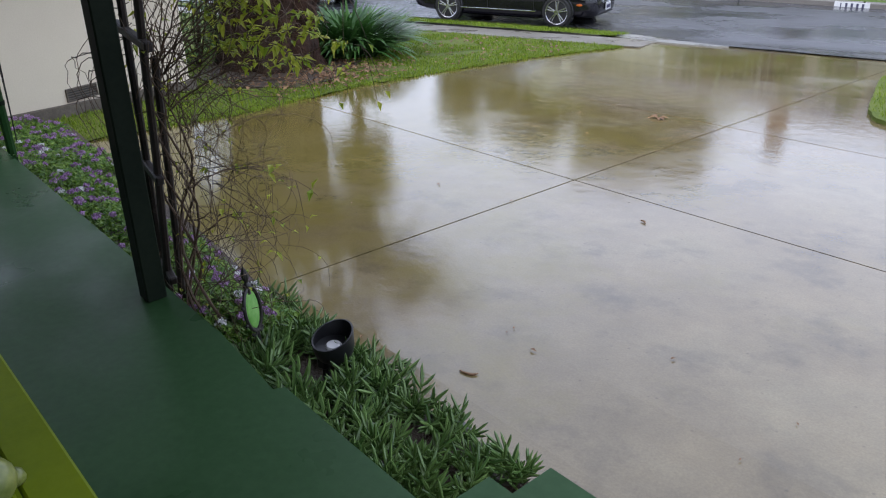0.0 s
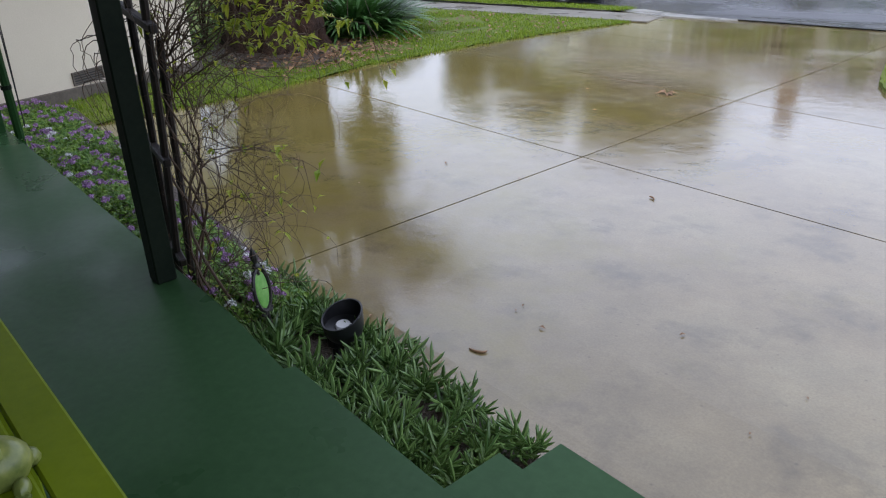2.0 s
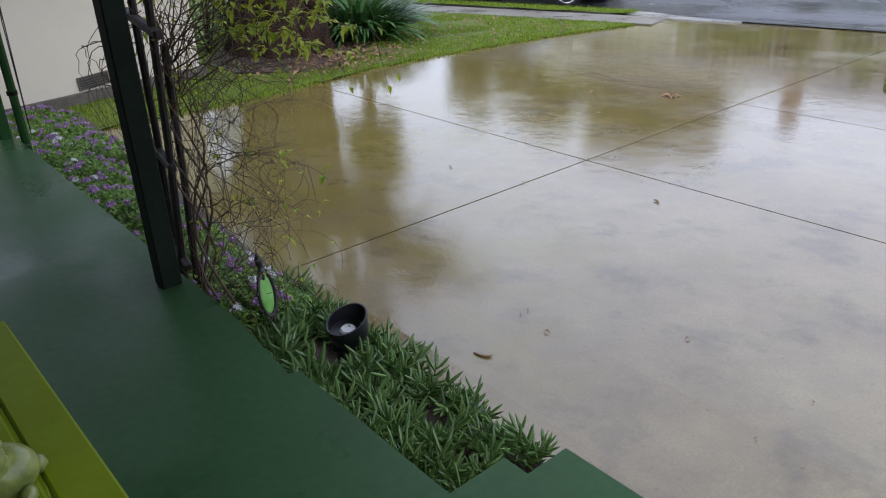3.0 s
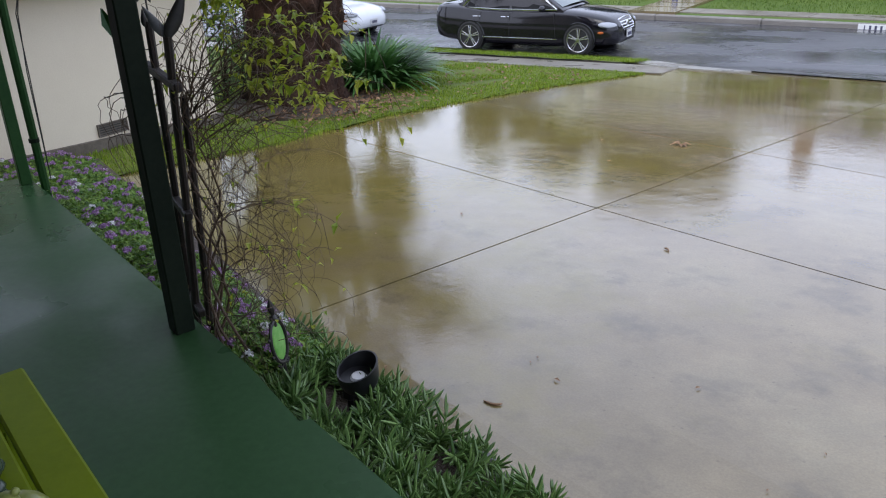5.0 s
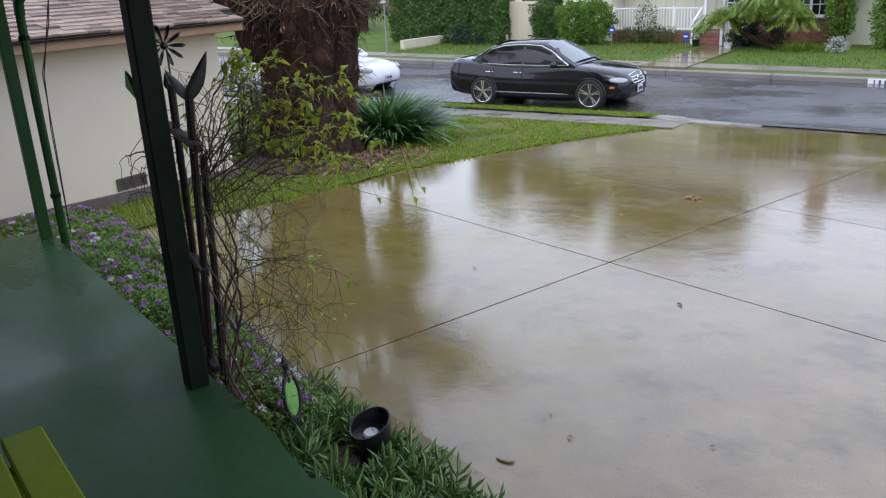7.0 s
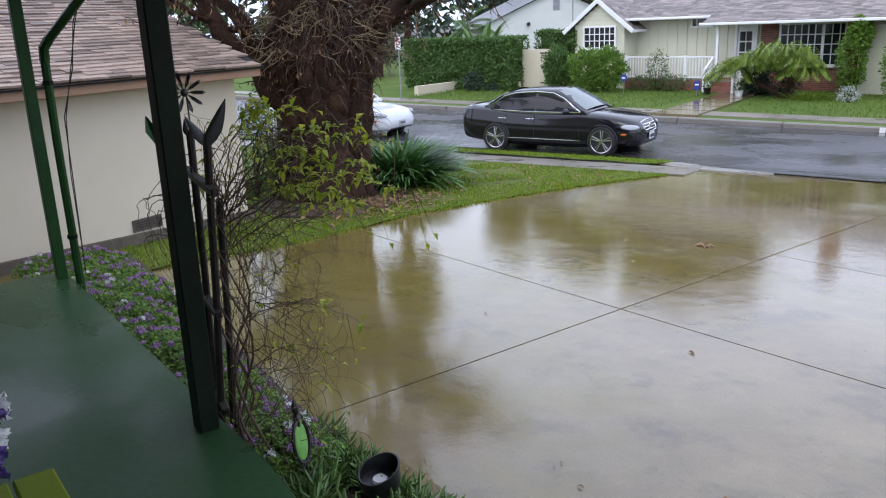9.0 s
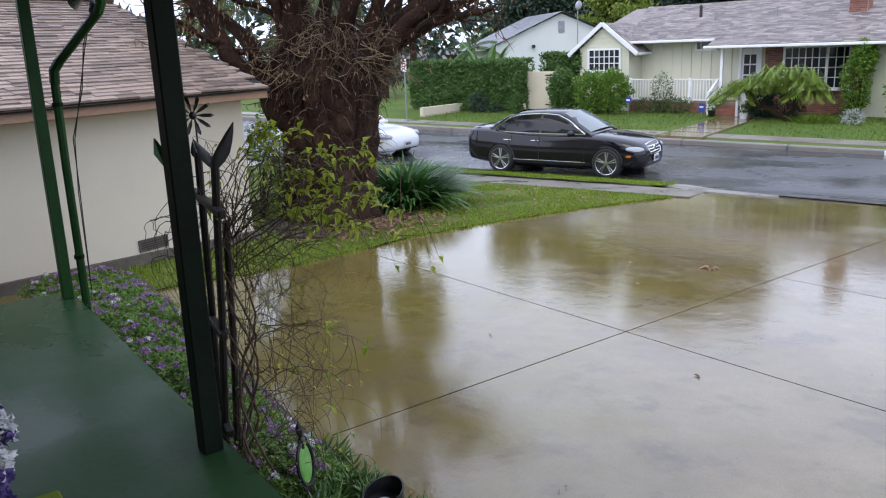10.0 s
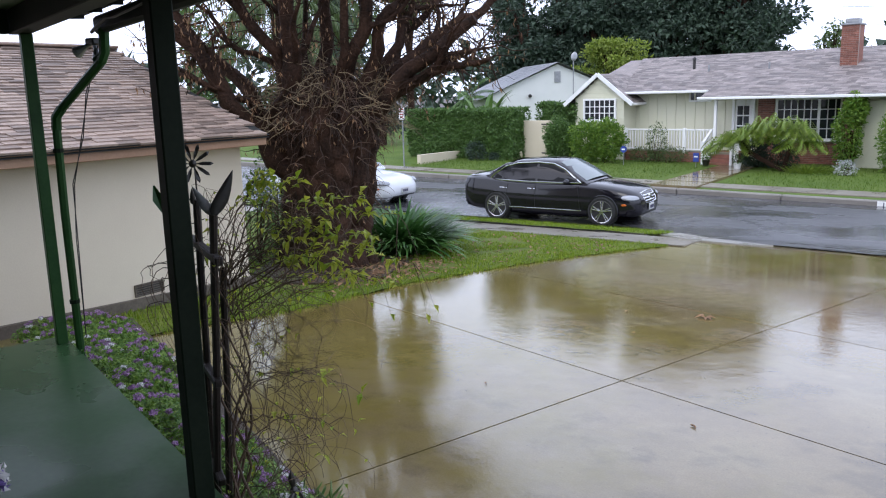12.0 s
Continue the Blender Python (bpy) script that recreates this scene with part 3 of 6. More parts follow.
# ================= table with figures and flowers =================
TX = 1.45
table = thing("table", "lime green painted slatted wooden table on the porch", "table", Matrix.Translation(at(TX, -0.853, 0.4)) @ pose(0, 0, 0, 0, 0, math.degrees(math.atan2(EX.y, EX.x))))
for k in range(7):
    g = Geo()
    g.box((0.62, -0.05 - 0.101 * k, 0.737), (1.24, 0.092, 0.026), bev=0.005)
    g.ob("slat", M["lime"], table)
for x in (0.12, 1.12):
    g = Geo()
    g.box((x, -0.355, 0.70), (0.05, 0.66, 0.045), bev=0.004)
    g.ob("crossbar", M["lime"], table)
    for y in (-0.07, -0.64):
        g = Geo()
        g.box((x, y, 0.34), (0.05, 0.05, 0.68), bev=0.004)
        g.ob("leg", M["lime"], table)


def on_table(x, y, rz=0):
    return Matrix.Translation(at(TX + x, -0.853 + y, 1.15)) @ pose(0, 0, 0, 0, 0, rz)


def turtle(s):
    g = Geo()
    g.ball((0, 0, 0.075 * s), 0.1 * s, 16, 10, (0.9, 1.05, 0.85))
    g.ball((0.075 * s, 0, 0.185 * s), 0.042 * s, 12, 8, (1.25, 0.95, 1.0))
    g.tube([(0.03 * s, 0, 0.1 * s), (0.06 * s, 0, 0.17 * s)], [0.05 * s, 0.032 * s], 10)
    for y in (-1, 1):
        g.ball((0.07 * s, y * 0.03 * s, 0.222 * s), 0.014 * s, 8, 5)
        g.ball((0.085 * s, y * 0.065 * s, 0.03 * s), 0.034 * s, 8, 6, (1.3, 0.8, 0.8))
        for q in range(3):
            g.ball((0.125 * s, y * (0.05 + 0.015 * q) * s, 0.022 * s), 0.012 * s, 6, 4)
        g.ball((-0.06 * s, y * 0.085 * s, 0.028 * s), 0.032 * s, 8, 6)
    return g


o = turtle(0.55).ob("turtle_figurine", M["figure"], smooth=True)
o.matrix_world = on_table(0.63, -0.15, -35)
tagged(o, "painted ceramic turtle figurine on the lime table", "figurine")
o = turtle(0.5).ob("frog_figurine", M["figure_grey"], smooth=True)
o.matrix_world = on_table(0.43, -0.185, -20)
tagged(o, "glazed dark green frog figurine on the lime table", "figurine")

vase = thing("flower_pot", "pot of white and violet artificial flowers on the table", "flower pot", on_table(0.13, -0.25))
g = Geo()
g.tube([(0, 0, 0), (0, 0, 0.05), (0, 0, 0.13), (0, 0, 0.14)], [0.05, 0.065, 0.075, 0.078], 16)
g.ob("pot", M["figure_grey"], vase, "dark glazed pot", smooth=True)
stems, lv, wf, vf = Geo(), Geo(), Geo(), Geo()
for k in range(26):
    a, r = rnd(0, 6.28), rnd(0.03, 0.105)
    top = Vector((r * math.cos(a), r * math.sin(a) + 0.05, rnd(0.15, 0.34)))
    stems.tube([(0, 0, 0.1), top * 0.55 + Vector((0, 0, 0.08)), top], 0.0025, 4)
    f = wf if rnd(0, 1) < 0.6 else vf
    for q in range(14):
        c = top + Vector((rnd(-0.03, 0.03), rnd(-0.03, 0.03), rnd(-0.04, 0.02)))
        for w in range(5):
            d = unit()
            f.leaf(c, d, unit(), 0.022, 0.02)
    for q in range(2):
        lv.leaf(top * 0.5 + Vector((0, 0, 0.06)), unit() + Vector((0, 0, 0.3)), (0, 0, 1), 0.08, 0.03)
stems.ob("stems", M["bed_leaf"], vase)
lv.ob("leaves", M["bed_leaf"], vase)
wf.ob("white_blossoms", M["petal_white"], vase, "white artificial blossoms")
vf.ob("violet_blossoms", M["petal_violet"], vase, "violet artificial blossoms")

# ================= beds in front of the porch =================
g = Geo()
g.prism([porch(-4.6, 0.035), porch(1.85, 0.045), porch(1.85, 0.62), porch(-0.35, 0.69), porch(-1.3, 0.78), porch(-4.6, 1.0)], -0.15, 0.05)
tagged(g.ob("soil_bed", M["soil"]), "dark wet soil of the planting bed along the porch", "soil", kind="structure")
pbar("edging", (-0.4, 0.745, -0.005), (1.86, 0.675, -0.005), 0.13, 0.06, M["concrete"], "narrow concrete edging strip along the bed", "edging", "structure", bev=0.008)


def rock(s):
    g = Geo()
    n, k = 9, 6
    rr = []
    q = rnd(0, 50)
    for i in range(k + 1):
        t = math.pi * (0.04 + 0.92 * i / k)
        ring = []
        for j in range(n):
            u = 6.2832 * j / n
            d = Vector((math.sin(t) * math.cos(u), math.sin(t) * math.sin(u), -math.cos(t)))
            ring.append(d * s * (1 + 0.35 * nz(d.x + q, d.y, d.z, 1.8)) * 1.0)
        rr.append(ring)
    g.rings(rr)
    return g


for k in range(15):
    a = -0.25 + 0.14 * k
    if rnd(0, 1) < 0.15:
        continue
    o = rock(rnd(0.04, 0.062)).ob("edging_rock", M["rock"], smooth=False)
    o.matrix_world = Matrix.Translation(at(a, 0.6 + rnd(-0.04, 0.04), 0.06)) @ pose(0, 0, 0, rnd(0, 40), rnd(0, 40), rnd(0, 360)) @ Matrix.Diagonal((1.2, 0.9, 0.7, 1))
    tagged(o, "rough grey stone edging the planting bed", "rock", group="bed stones")


def succulent_clump():
    g = Geo()
    for s in range(random.choice((2, 3, 4))):
        base = Vector((rnd(-0.05, 0.05), rnd(-0.05, 0.05), 0))
        lean = Vector((rnd(-1.0, 1.0), rnd(-1.0, 1.0), 1)).normalized()
        h = rnd(0.05, 0.17)
        g.tube([base, base + lean * h], [0.005, 0.004], 5, caps=False)
        n = random.choice((9, 11, 13))
        for k in range(n):
            t = 0.3 + 0.7 * k / (n - 1)
            p = base + lean * h * t
            ang = k * 2.4 + s
            out = Vector((math.cos(ang), math.sin(ang), 0))
            d = (out * (1.35 - 0.85 * t) + lean * (0.3 + 0.55 * t) + unit() * 0.15).normalized()
            L = rnd(0.055, 0.115)
            g.tube([p, p + d * L * 0.4, p + d * L * 0.8 + lean * 0.01, p + d * L + lean * 0.02], [0.004, 0.0085, 0.0072, 0.0008], 5, caps=False)
    return g


bed = thing("succulent_bed", "dense green finger-leaved succulents along the porch edge", "succulents", kind="stuff")
clumps = [succulent_clump().mesh("succulent", M["succulent"], True) for k in range(14)]
for k in range(195):
    a, b = rnd(-0.15, 1.78), rnd(0.07, 0.64)
    if 0.6 < a < 0.8 and 0.35 < b < 0.52:
        continue
    o = new("succulent", random.choice(clumps))
    o.parent = bed
    s = rnd(0.6, 1.0) * (1.05 if b < 0.35 else 0.9)
    o.matrix_world = Matrix.Translation(at(a, b, 0.045)) @ pose(0, 0, 0, rnd(-12, 12), rnd(-12, 12), rnd(0, 360)) @ Matrix.Scale(s, 4)

# flower bed with lantana
fb = thing("flower_bed", "low flowering plants with purple and white blossoms", "flowers", kind="stuff")
lv, st, pf, wf = Geo(), Geo(), Geo(), Geo()


def mound(a, b):
    """Top of the flowering plants."""
    edge = 0.62 + 0.12 * nz(a, 0, 7, 2.0) + (0.25 if a < -2.6 else 0.0)
    inner = -0.07 + 0.12 * nz(a, 3, 1, 3.0)
    if a > -1.1:
        inner += 0.1
    t = (b - inner) / (edge - inner)
    if t < 0 or t > 1 or a > 0.35 or a < -4.5:
        return None
    return 0.05 + 0.31 * math.sin(math.pi * (0.16 + 0.8 * t)) ** 0.7 * (0.85 + 0.3 * nz(a, b, 0, 4)) * (0.75 if a > -0.6 else 1) * (0.62 if a < -2.85 else 1)


for k in range(24000):
    a, b = rnd(-4.5, 0.35), rnd(-0.15, 1.0)
    top = mound(a, b)
    if top is None:
        continue
    z = top * rnd(0.5, 1.04)
    p = at(a, b, z)
    d = unit()
    d.z = abs(d.z) * 0.5
    lv.leaf(p, d, (rnd(-0.3, 0.3), rnd(-0.3, 0.3), 1), rnd(0.03, 0.06), rnd(0.018, 0.03), 0.2, 0.3)
for k in range(420):
    a, b = rnd(-4.5, 0.4), rnd(-0.12, 0.95)
    top = mound(a, b)
    if top is None:
        continue
    white = rnd(0, 1) < 0.1 or (b < 0.06 and rnd(0, 1) < 0.2)
    c = at(a, b, top + 0.015)
    r = rnd(0.012, 0.024)
    st.tube([c - Vector((0, 0, 0.12)), c], 0.0018, 3)
    for q in range(16):
        d = unit()
        d.z = abs(d.z)
        e = c + Vector((d.x * r, d.y * r, d.z * r * 0.6))
        for w in range(2):
            t = unit()
            (wf if white else pf).leaf(e, t, d, 0.017, 0.015)
lv.ob("leaves", M["bed_leaf"], fb)
st.ob("stems", M["bed_leaf"], fb)
pf.ob("purple_blossoms", M["petal_purple"], fb, "small purple blossom clusters")
wf.ob("white_blossoms", M["petal_white"], fb, "small white blossom clusters")

# ================= garden spot lamp, glass stake, trellis, pinwheel =================
gl = thing("garden_spotlight", "black cylindrical garden spotlight among the succulents", "lamp", Matrix.Translation(at(0.72, 0.45, 0.04)) @ Matrix.Scale(1.25, 4))
g = Geo()
g.tube([(0, 0, -0.08), (0, 0, 0.08)], [0.012, 0.014], 8)
g.box((0, 0, 0.09), (0.045, 0.05, 0.07), bev=0.01)
g.ob("stake", M["lamp_black"], gl)
axis = Vector((0.06, -0.1, 0.98)).normalized()
c0 = Vector((0.03, 0.02, 0.085))
g = Geo()
q = axis.to_track_quat("Z", "Y").to_matrix()
prof = [(0.03, 0.02), (0.06, 0.026), (0.069, 0.042), (0.074, 0.066), (0.075, 0.088), (0.069, 0.088), (0.066, 0.06), (0.02, 0.056)]
rr = []
for r, h in prof:
    rr.append([c0 + q @ Vector((r * math.cos(u), r * math.sin(u), h + (0.045 * (0.5 + 0.5 * math.cos(u - 0.5)) if h > 0.08 else 0))) for u in (6.2832 * j / 28 for j in range(28))])
g.rings(rr)
g.ob("shade", M["lamp_black"], gl, smooth=True)
g = Geo()
g.tube([c0 + axis * 0.062, c0 + axis * 0.07], [0.03, 0.024], 20)
g.ob("lens", M["glass_white"], gl, "pale frosted lens", smooth=True)

sk = thing("garden_stake", "black iron garden stake with a green glass oval", "garden ornament", Matrix.Translation(at(0.52, 0.27, 0.04)) @ pose(0, 0, 0.0, -3, -4, 100) @ Matrix.Scale(0.96, 4))
g = Geo()
g.tube([(0, 0, -0.05), (0, 0, 0.27)], 0.008, 6)
oval = [(0.058 * math.cos(u), 0, 0.38 + 0.11 * math.sin(u)) for u in (6.2832 * j / 28 for j in range(29))]
g.tube(oval, 0.0085, 6)
for sx in (-1, 1):
    for zz, r in ((0.27, 0.018), (0.49, 0.016)):
        g.tube([(sx * (0.008 + r * (1 + math.cos(u)) * 0.9), 0, zz + r * math.sin(u)) for u in (0.6 * j + 1.5 for j in range(9))], 0.0065, 5)
    for zz in (0.33, 0.42):
        g.ball((sx * 0.066, 0, zz), 0.008, 7, 5)
g.tube([(0, 0, 0.46), (0, 0, 0.49), (0, 0, 0.505), (0, 0, 0.52), (0, 0, 0.54), (0, 0, 0.56), (0, 0, 0.60)], [0.01, 0.008, 0.019, 0.009, 0.017, 0.019, 0.002], 8)
g.ob("frame", M["black_iron"], sk, "scrolled black iron frame", smooth=True)
g = Geo()
g.ball((0, 0, 0.38), 0.1, 24, 10, (0.46, 0.05, 0.98))
g.ob("glass", M["glass_green"], sk, "green textured glass", smooth=True)

tr = thing("trellis", "dark iron trellis with flame finials beside the post", "trellis")
POLES = (((-0.215, 0.13), (-0.065, 0.13), 1.74), ((-0.14, 0.11), (0.175, 0.11), 1.70), ((-0.2, 0.2), (0.0, 0.2), 1.42))
for (a0, b0), (a1, b1), top in POLES:
    g = Geo()
    g.tube([at(a0 + (a1 - a0) * t, b0, top * t) + Vector((0.004 * math.sin(t * 23), 0, 0)) for t in (0.0, 0.2, 0.4, 0.6, 0.8, 1.0)], [0.02, 0.019, 0.018, 0.017, 0.017, 0.018], 8)
    g.ob("pole", M["rusty_iron"], tr, smooth=True)
for z, a0, a1 in ((0.42, -0.22, 0.02), (0.93, -0.24, 0.08), (1.52, -0.22, 0.22)):
    g = Geo()
    g.beam(at(a0, 0.14, z + 0.02), at(a1, 0.1, z - 0.02), 0.035, 0.04, 0.006)
    g.ob("crossbar", M["rusty_iron"], tr)
FLAME = ((0.012, 0), (0.034, 0.03), (0.045, 0.075), (0.036, 0.13), (0.02, 0.19), (0.002, 0.24))
for a, z0, lean, size, mat in ((0.18, 1.69, 0.15, 0.8, "black_iron"), (0.16, 1.69, -0.12, 0.55, "iron_grey"), (-0.065, 1.72, 0.0, 0.3, "black_iron")):
    g = Geo()
    rr = []
    for w, t in FLAME:
        c = at(a, 0.11, z0 + t * size) + Vector((0.6, 0.8, 0)) * lean * t * 2.5
        e = Vector((0.6, 0.8, 0.1))
        rr.append([c + e * w * size * math.cos(u) + Vector((0.8, -0.6, 0)) * 0.006 * math.sin(u) for u in (6.2832 * j / 8 for j in range(8))])
    g.rings(rr)
    g.ob("finial", M[mat], tr, "flame-shaped metal finial", smooth=True)
g = Geo()
g.leaf(at(-0.56, 0.13, 1.62), (-0.55, 0.1, 1.0), (0.8, -0.6, 0), 0.17, 0.05, 0.3, 0.05)
g.leaf(at(-0.56, 0.136, 1.62), (-0.55, 0.1, 1.0), (0.8, -0.6, 0), 0.17, 0.05, 0.3, 0.05)
g.ob("finial", M["green_light"], tr, "green painted metal leaf")
g = Geo()
g.tube([at(-0.41, 0.13, 0.0), at(-0.41, 0.13, 1.3), at(-0.48, 0.13, 1.52), at(-0.56, 0.13, 1.64)], 0.007, 6)
g.ob("pole", M["rusty_iron"], tr, smooth=True)

pw = thing("pinwheel", "small black metal pinwheel on a thin rod", "pinwheel", Matrix.Translation(at(-0.08, 0.13, 1.9)))
view = Vector((0.8, -0.6, 0.1)).normalized()
sx = view.cross(Vector((0, 0, 1))).normalized()
sz = sx.cross(view)
for k in range(10):
    u = 6.2832 * k / 10
    g = Geo()
    d = sx * math.cos(u) + sz * math.sin(u)
    e = -sx * math.sin(u) + sz * math.cos(u)
    c = [d * 0.012, d * 0.04 + e * 0.009, d * 0.075 + e * 0.012, d * 0.092 + e * 0.004, d * 0.08 - e * 0.004, d * 0.045 - e * 0.006]
    g.add([p + view * (0.006 * (j % 3)) for j, p in enumerate(c)] + [p + view * (0.006 * (j % 3) + 0.003) for j, p in enumerate(c)], [(0, 1, 2, 3, 4, 5), (11, 10, 9, 8, 7, 6)] + [(j, (j + 1) % 6, 6 + (j + 1) % 6, 6 + j) for j in range(6)])
    g.ob("vane", M["black_iron"], pw)
g = Geo()
g.ball((0, 0, 0), 0.018, 10, 6)
g.tube([(0, 0.01, 0), (0, 0.01, -0.5)], 0.004, 5)
g.ob("hub", M["black_iron"], pw, smooth=True)

# ================= climbing vine =================
vine = thing("climbing_vine", "tangled bare climbing vine with few yellow-green leaves", "vine")
st, lv = Geo(), Geo()
tips = []
for k in range(250):
    a, b = rnd(-0.12, 0.42), rnd(0.1, 0.36)
    z = 0.12 + 1.48 * rnd(0, 1) ** 0.7
    reach = 0.2 + 0.13 * min(1.0, z)
    p = at(a, b, z)
    spread = rnd(0, 1)
    d = Vector((EX.x, EX.y, 0)) * rnd(-0.35, 0.9) + Vector((EY.x, EY.y, 0)) * rnd(-0.15, 0.5) + Vector((0, 0, rnd(-0.5, 0.9)))
    d.normalize()
    pts, rad = [p.copy()], []
    n = random.randint(8, 17)
    curl = unit() * rnd(0.05, 0.34)
    for i in range(n):
        d = (d + curl * 0.35 + unit() * 0.22 - Vector((0, 0, 0.06))).normalized()
        if (p - at(0.14, 0.24, p.z)).length > reach:
            d = (d - (p - at(0.14, 0.24, p.z)).normalized() * 0.34).normalized()
        p = p + d * 0.055
        p.z = max(p.z, 0.1)
        inside = (p.x + 2.86) * EY.x + (p.y - 2.16) * EY.y
        if inside < 0.07:
            p = p + Vector((EY.x, EY.y, 0)) * (0.07 - inside)
        if p.z > 1.72:
            d.z -= 0.5
        pts.append(p.copy())
    r0 = rnd(0.001, 0.0026)
    st.tube(pts, [r0 * (1 - 0.6 * i / n) for i in range(n + 1)], 4, caps=False)
    tips.append(pts)
for k in range(5):
    a0 = rnd(0.0, 0.22)
    pts = [at(a0, 0.15, 0.02)]
    for i in range(14):
        pts.append(at(a0 + 0.05 * math.sin(i * 0.9 + k) + rnd(-0.02, 0.02) - 0.006 * i, 0.18 + 0.05 * math.cos(i * 0.8 + k), 0.02 + 0.11 * (i + 1)))
    g = Geo()
    g.tube(pts, [0.0085 - 0.0004 * i for i in range(15)], 6)
    g.ob("stem", M["vine"], vine, smooth=True)
    tips.append(pts)
# thin loops hanging on the house side of the post
for k in range(16):
    a0, z0 = rnd(-0.45, -0.3), rnd(1.2, 1.65)
    reach, drop = rnd(0.15, 0.5), rnd(0.35, 0.8)
    pts = [at(a0 - reach * math.sin(math.pi * t ** 0.8), 0.16 + 0.1 * math.sin(2.2 * t + k), z0 + 0.08 * math.sin(3.1 * t) - drop * t) + unit() * 0.012 for t in (i / 12 for i in range(13))]
    st.tube(pts, [0.0026 - 0.0001 * i for i in range(13)], 4, caps=False)
# long sprays reaching over the driveway
for a1, b1, z1, z0 in ((1.0, 0.55, 1.42, 1.25), (1.1, 0.45, 1.3, 1.25), (0.95, 0.65, 1.52, 1.3), (0.8, 0.6, 1.6, 1.3), (0.95, 0.7, 1.22, 1.1), (0.45, 0.72, 0.76, 0.85), (0.7, 0.65, 1.35, 1.1), (0.4, 0.6, 0.6, 0.6), (1.15, 0.6, 1.36, 1.2), (0.85, 0.5, 1.3, 1.15), (0.45, 0.3, 1.68, 1.35), (0.6, 0.4, 1.66, 1.3), (0.45, 0.5, 0.5, 0.7), (0.75, 0.45, 1.48, 1.25), (-0.45, 0.3, 1.5, 1.2), (-0.5, 0.25, 1.15, 1.3), (-0.4, 0.2, 1.0, 1.45), (-0.5, 0.35, 1.3, 1.0)):
    a1, z1, z0 = (a1 * 0.82, z1 + 0.17, z0 + 0.12) if z1 > 1.0 else (a1 * 0.8, z1, z0)
    pts = []
    for i in range(13):
        t = i / 12
        pts.append(at(0.1 + (a1 - 0.1) * t, 0.18 + (b1 - 0.18) * t, z0 + (z1 - z0) * t + 0.12 * math.sin(math.pi * t)) + unit() * 0.012)
    st.tube(pts, [0.004 - 0.00025 * i for i in range(13)], 4, caps=False)
    dens = (17 if z1 > 1.2 else 4) if a1 > 0 else 2
    for q in range(dens):
        t = 0.42 + 0.58 * (q + rnd(0, 1)) / dens
        p = pts[min(12, int(t * 12))] + unit() * 0.02
        for w in range(random.choice((1, 2, 3))):
            d = unit()
            d.z = d.z * 0.5 - 0.1
            lv.leaf(p, d, (rnd(-0.5, 0.5), rnd(-0.5, 0.5), 1), rnd(0.035, 0.07), rnd(0.018, 0.032), 0.2, 0.25)
    for q in range(5):
        p = pts[random.randint(4, 12)]
        d = unit()
        sub = [p, p + d * 0.06, p + d * 0.11 - Vector((0, 0, 0.03)), p + d * 0.15 - Vector((0, 0, 0.07))]
        st.tube(sub, [0.002, 0.0017, 0.0013, 0.0008], 4, caps=False)
        lv.leaf(sub[-1], d, (0, 0, 1), 0.04, 0.02)
for pts in random.sample(tips, 70):
    p = random.choice(pts)
    for w in range(random.choice((1, 1, 2))):
        lv.leaf(p, unit(), (rnd(-0.5, 0.5), rnd(-0.5, 0.5), 1), rnd(0.02, 0.045), rnd(0.012, 0.02))
tagged(st.ob("tangle", M["vine"], vine), kind="stuff")
lv.ob("leaves", M["vine_leaf"], vine)

# ================= neighbouring house =================
nh = thing("neighbour_house", "cream stucco house with brown shingle roof", "house")
g = Geo()
g.prism([(-13.2, -6), (-7.8, -6), (-7.8, 7.0), (-13.2, 7.0)], -0.4, 1.62)
g.add([(-7.8, 7.0, 1.62), (-13.2, 7.0, 1.62), (-10.5, 7.0, 2.74), (-7.8, 6.9, 1.62), (-13.2, 6.9, 1.62), (-10.5, 6.9, 2.74)], [(0, 1, 2), (5, 4, 3), (0, 2, 5, 3), (1, 4, 5, 2)])
g.ob("wall", M["cream"], nh)
g = Geo()
g.prism([(-13.25, -6.05), (-7.74, -6.05), (-7.74, 7.06), (-13.25, 7.06)], -0.9, lambda x, y: 0.075 - 0.055 * (y - 3.5))
g.ob("foundation", M["foundation"], nh, "stained concrete foundation")
vent = Geo()
for (y0, z0, y1, z1) in ((5.27, 0.12, 5.66, 0.135), (5.27, -0.005, 5.66, 0.01), (5.27, 0.01, 5.285, 0.12), (5.645, 0.01, 5.66, 0.12)):
    vent.box((-7.785, (y0 + y1) / 2, (z0 + z1) / 2), (0.02, y1 - y0, z1 - z0))
for k in range(4):
    vent.box((-7.79, 5.465, 0.026 + 0.026 * k), (0.012, 0.36, 0.012))
vn = vent.ob("vent", M["foundation"], nh, "weathered foundation vent")
# black sheet in place of the shade inside the vent
g = Geo()
g.box((-7.797, 5.465, 0.065), (0.008, 0.37, 0.115))
g.ob("backing", M["black_board"], vn)
g = Geo()
g.beam((-7.5, -6.2, 1.665), (-7.5, 7.17, 1.665), 0.03, 0.13, 0.004)
g.box((-7.65, 0.48, 1.605), (0.27, 13.36, 0.02))
g.beam((-7.5, 7.17, 1.665), (-10.5, 7.17, 2.865), 0.03, 0.13, 0.004)
g.beam((-13.5, 7.17, 1.665), (-10.5, 7.17, 2.865), 0.03, 0.13, 0.004)
g.ob("fascia", M["fascia"], nh, "tan painted fascia board")
g = Geo()
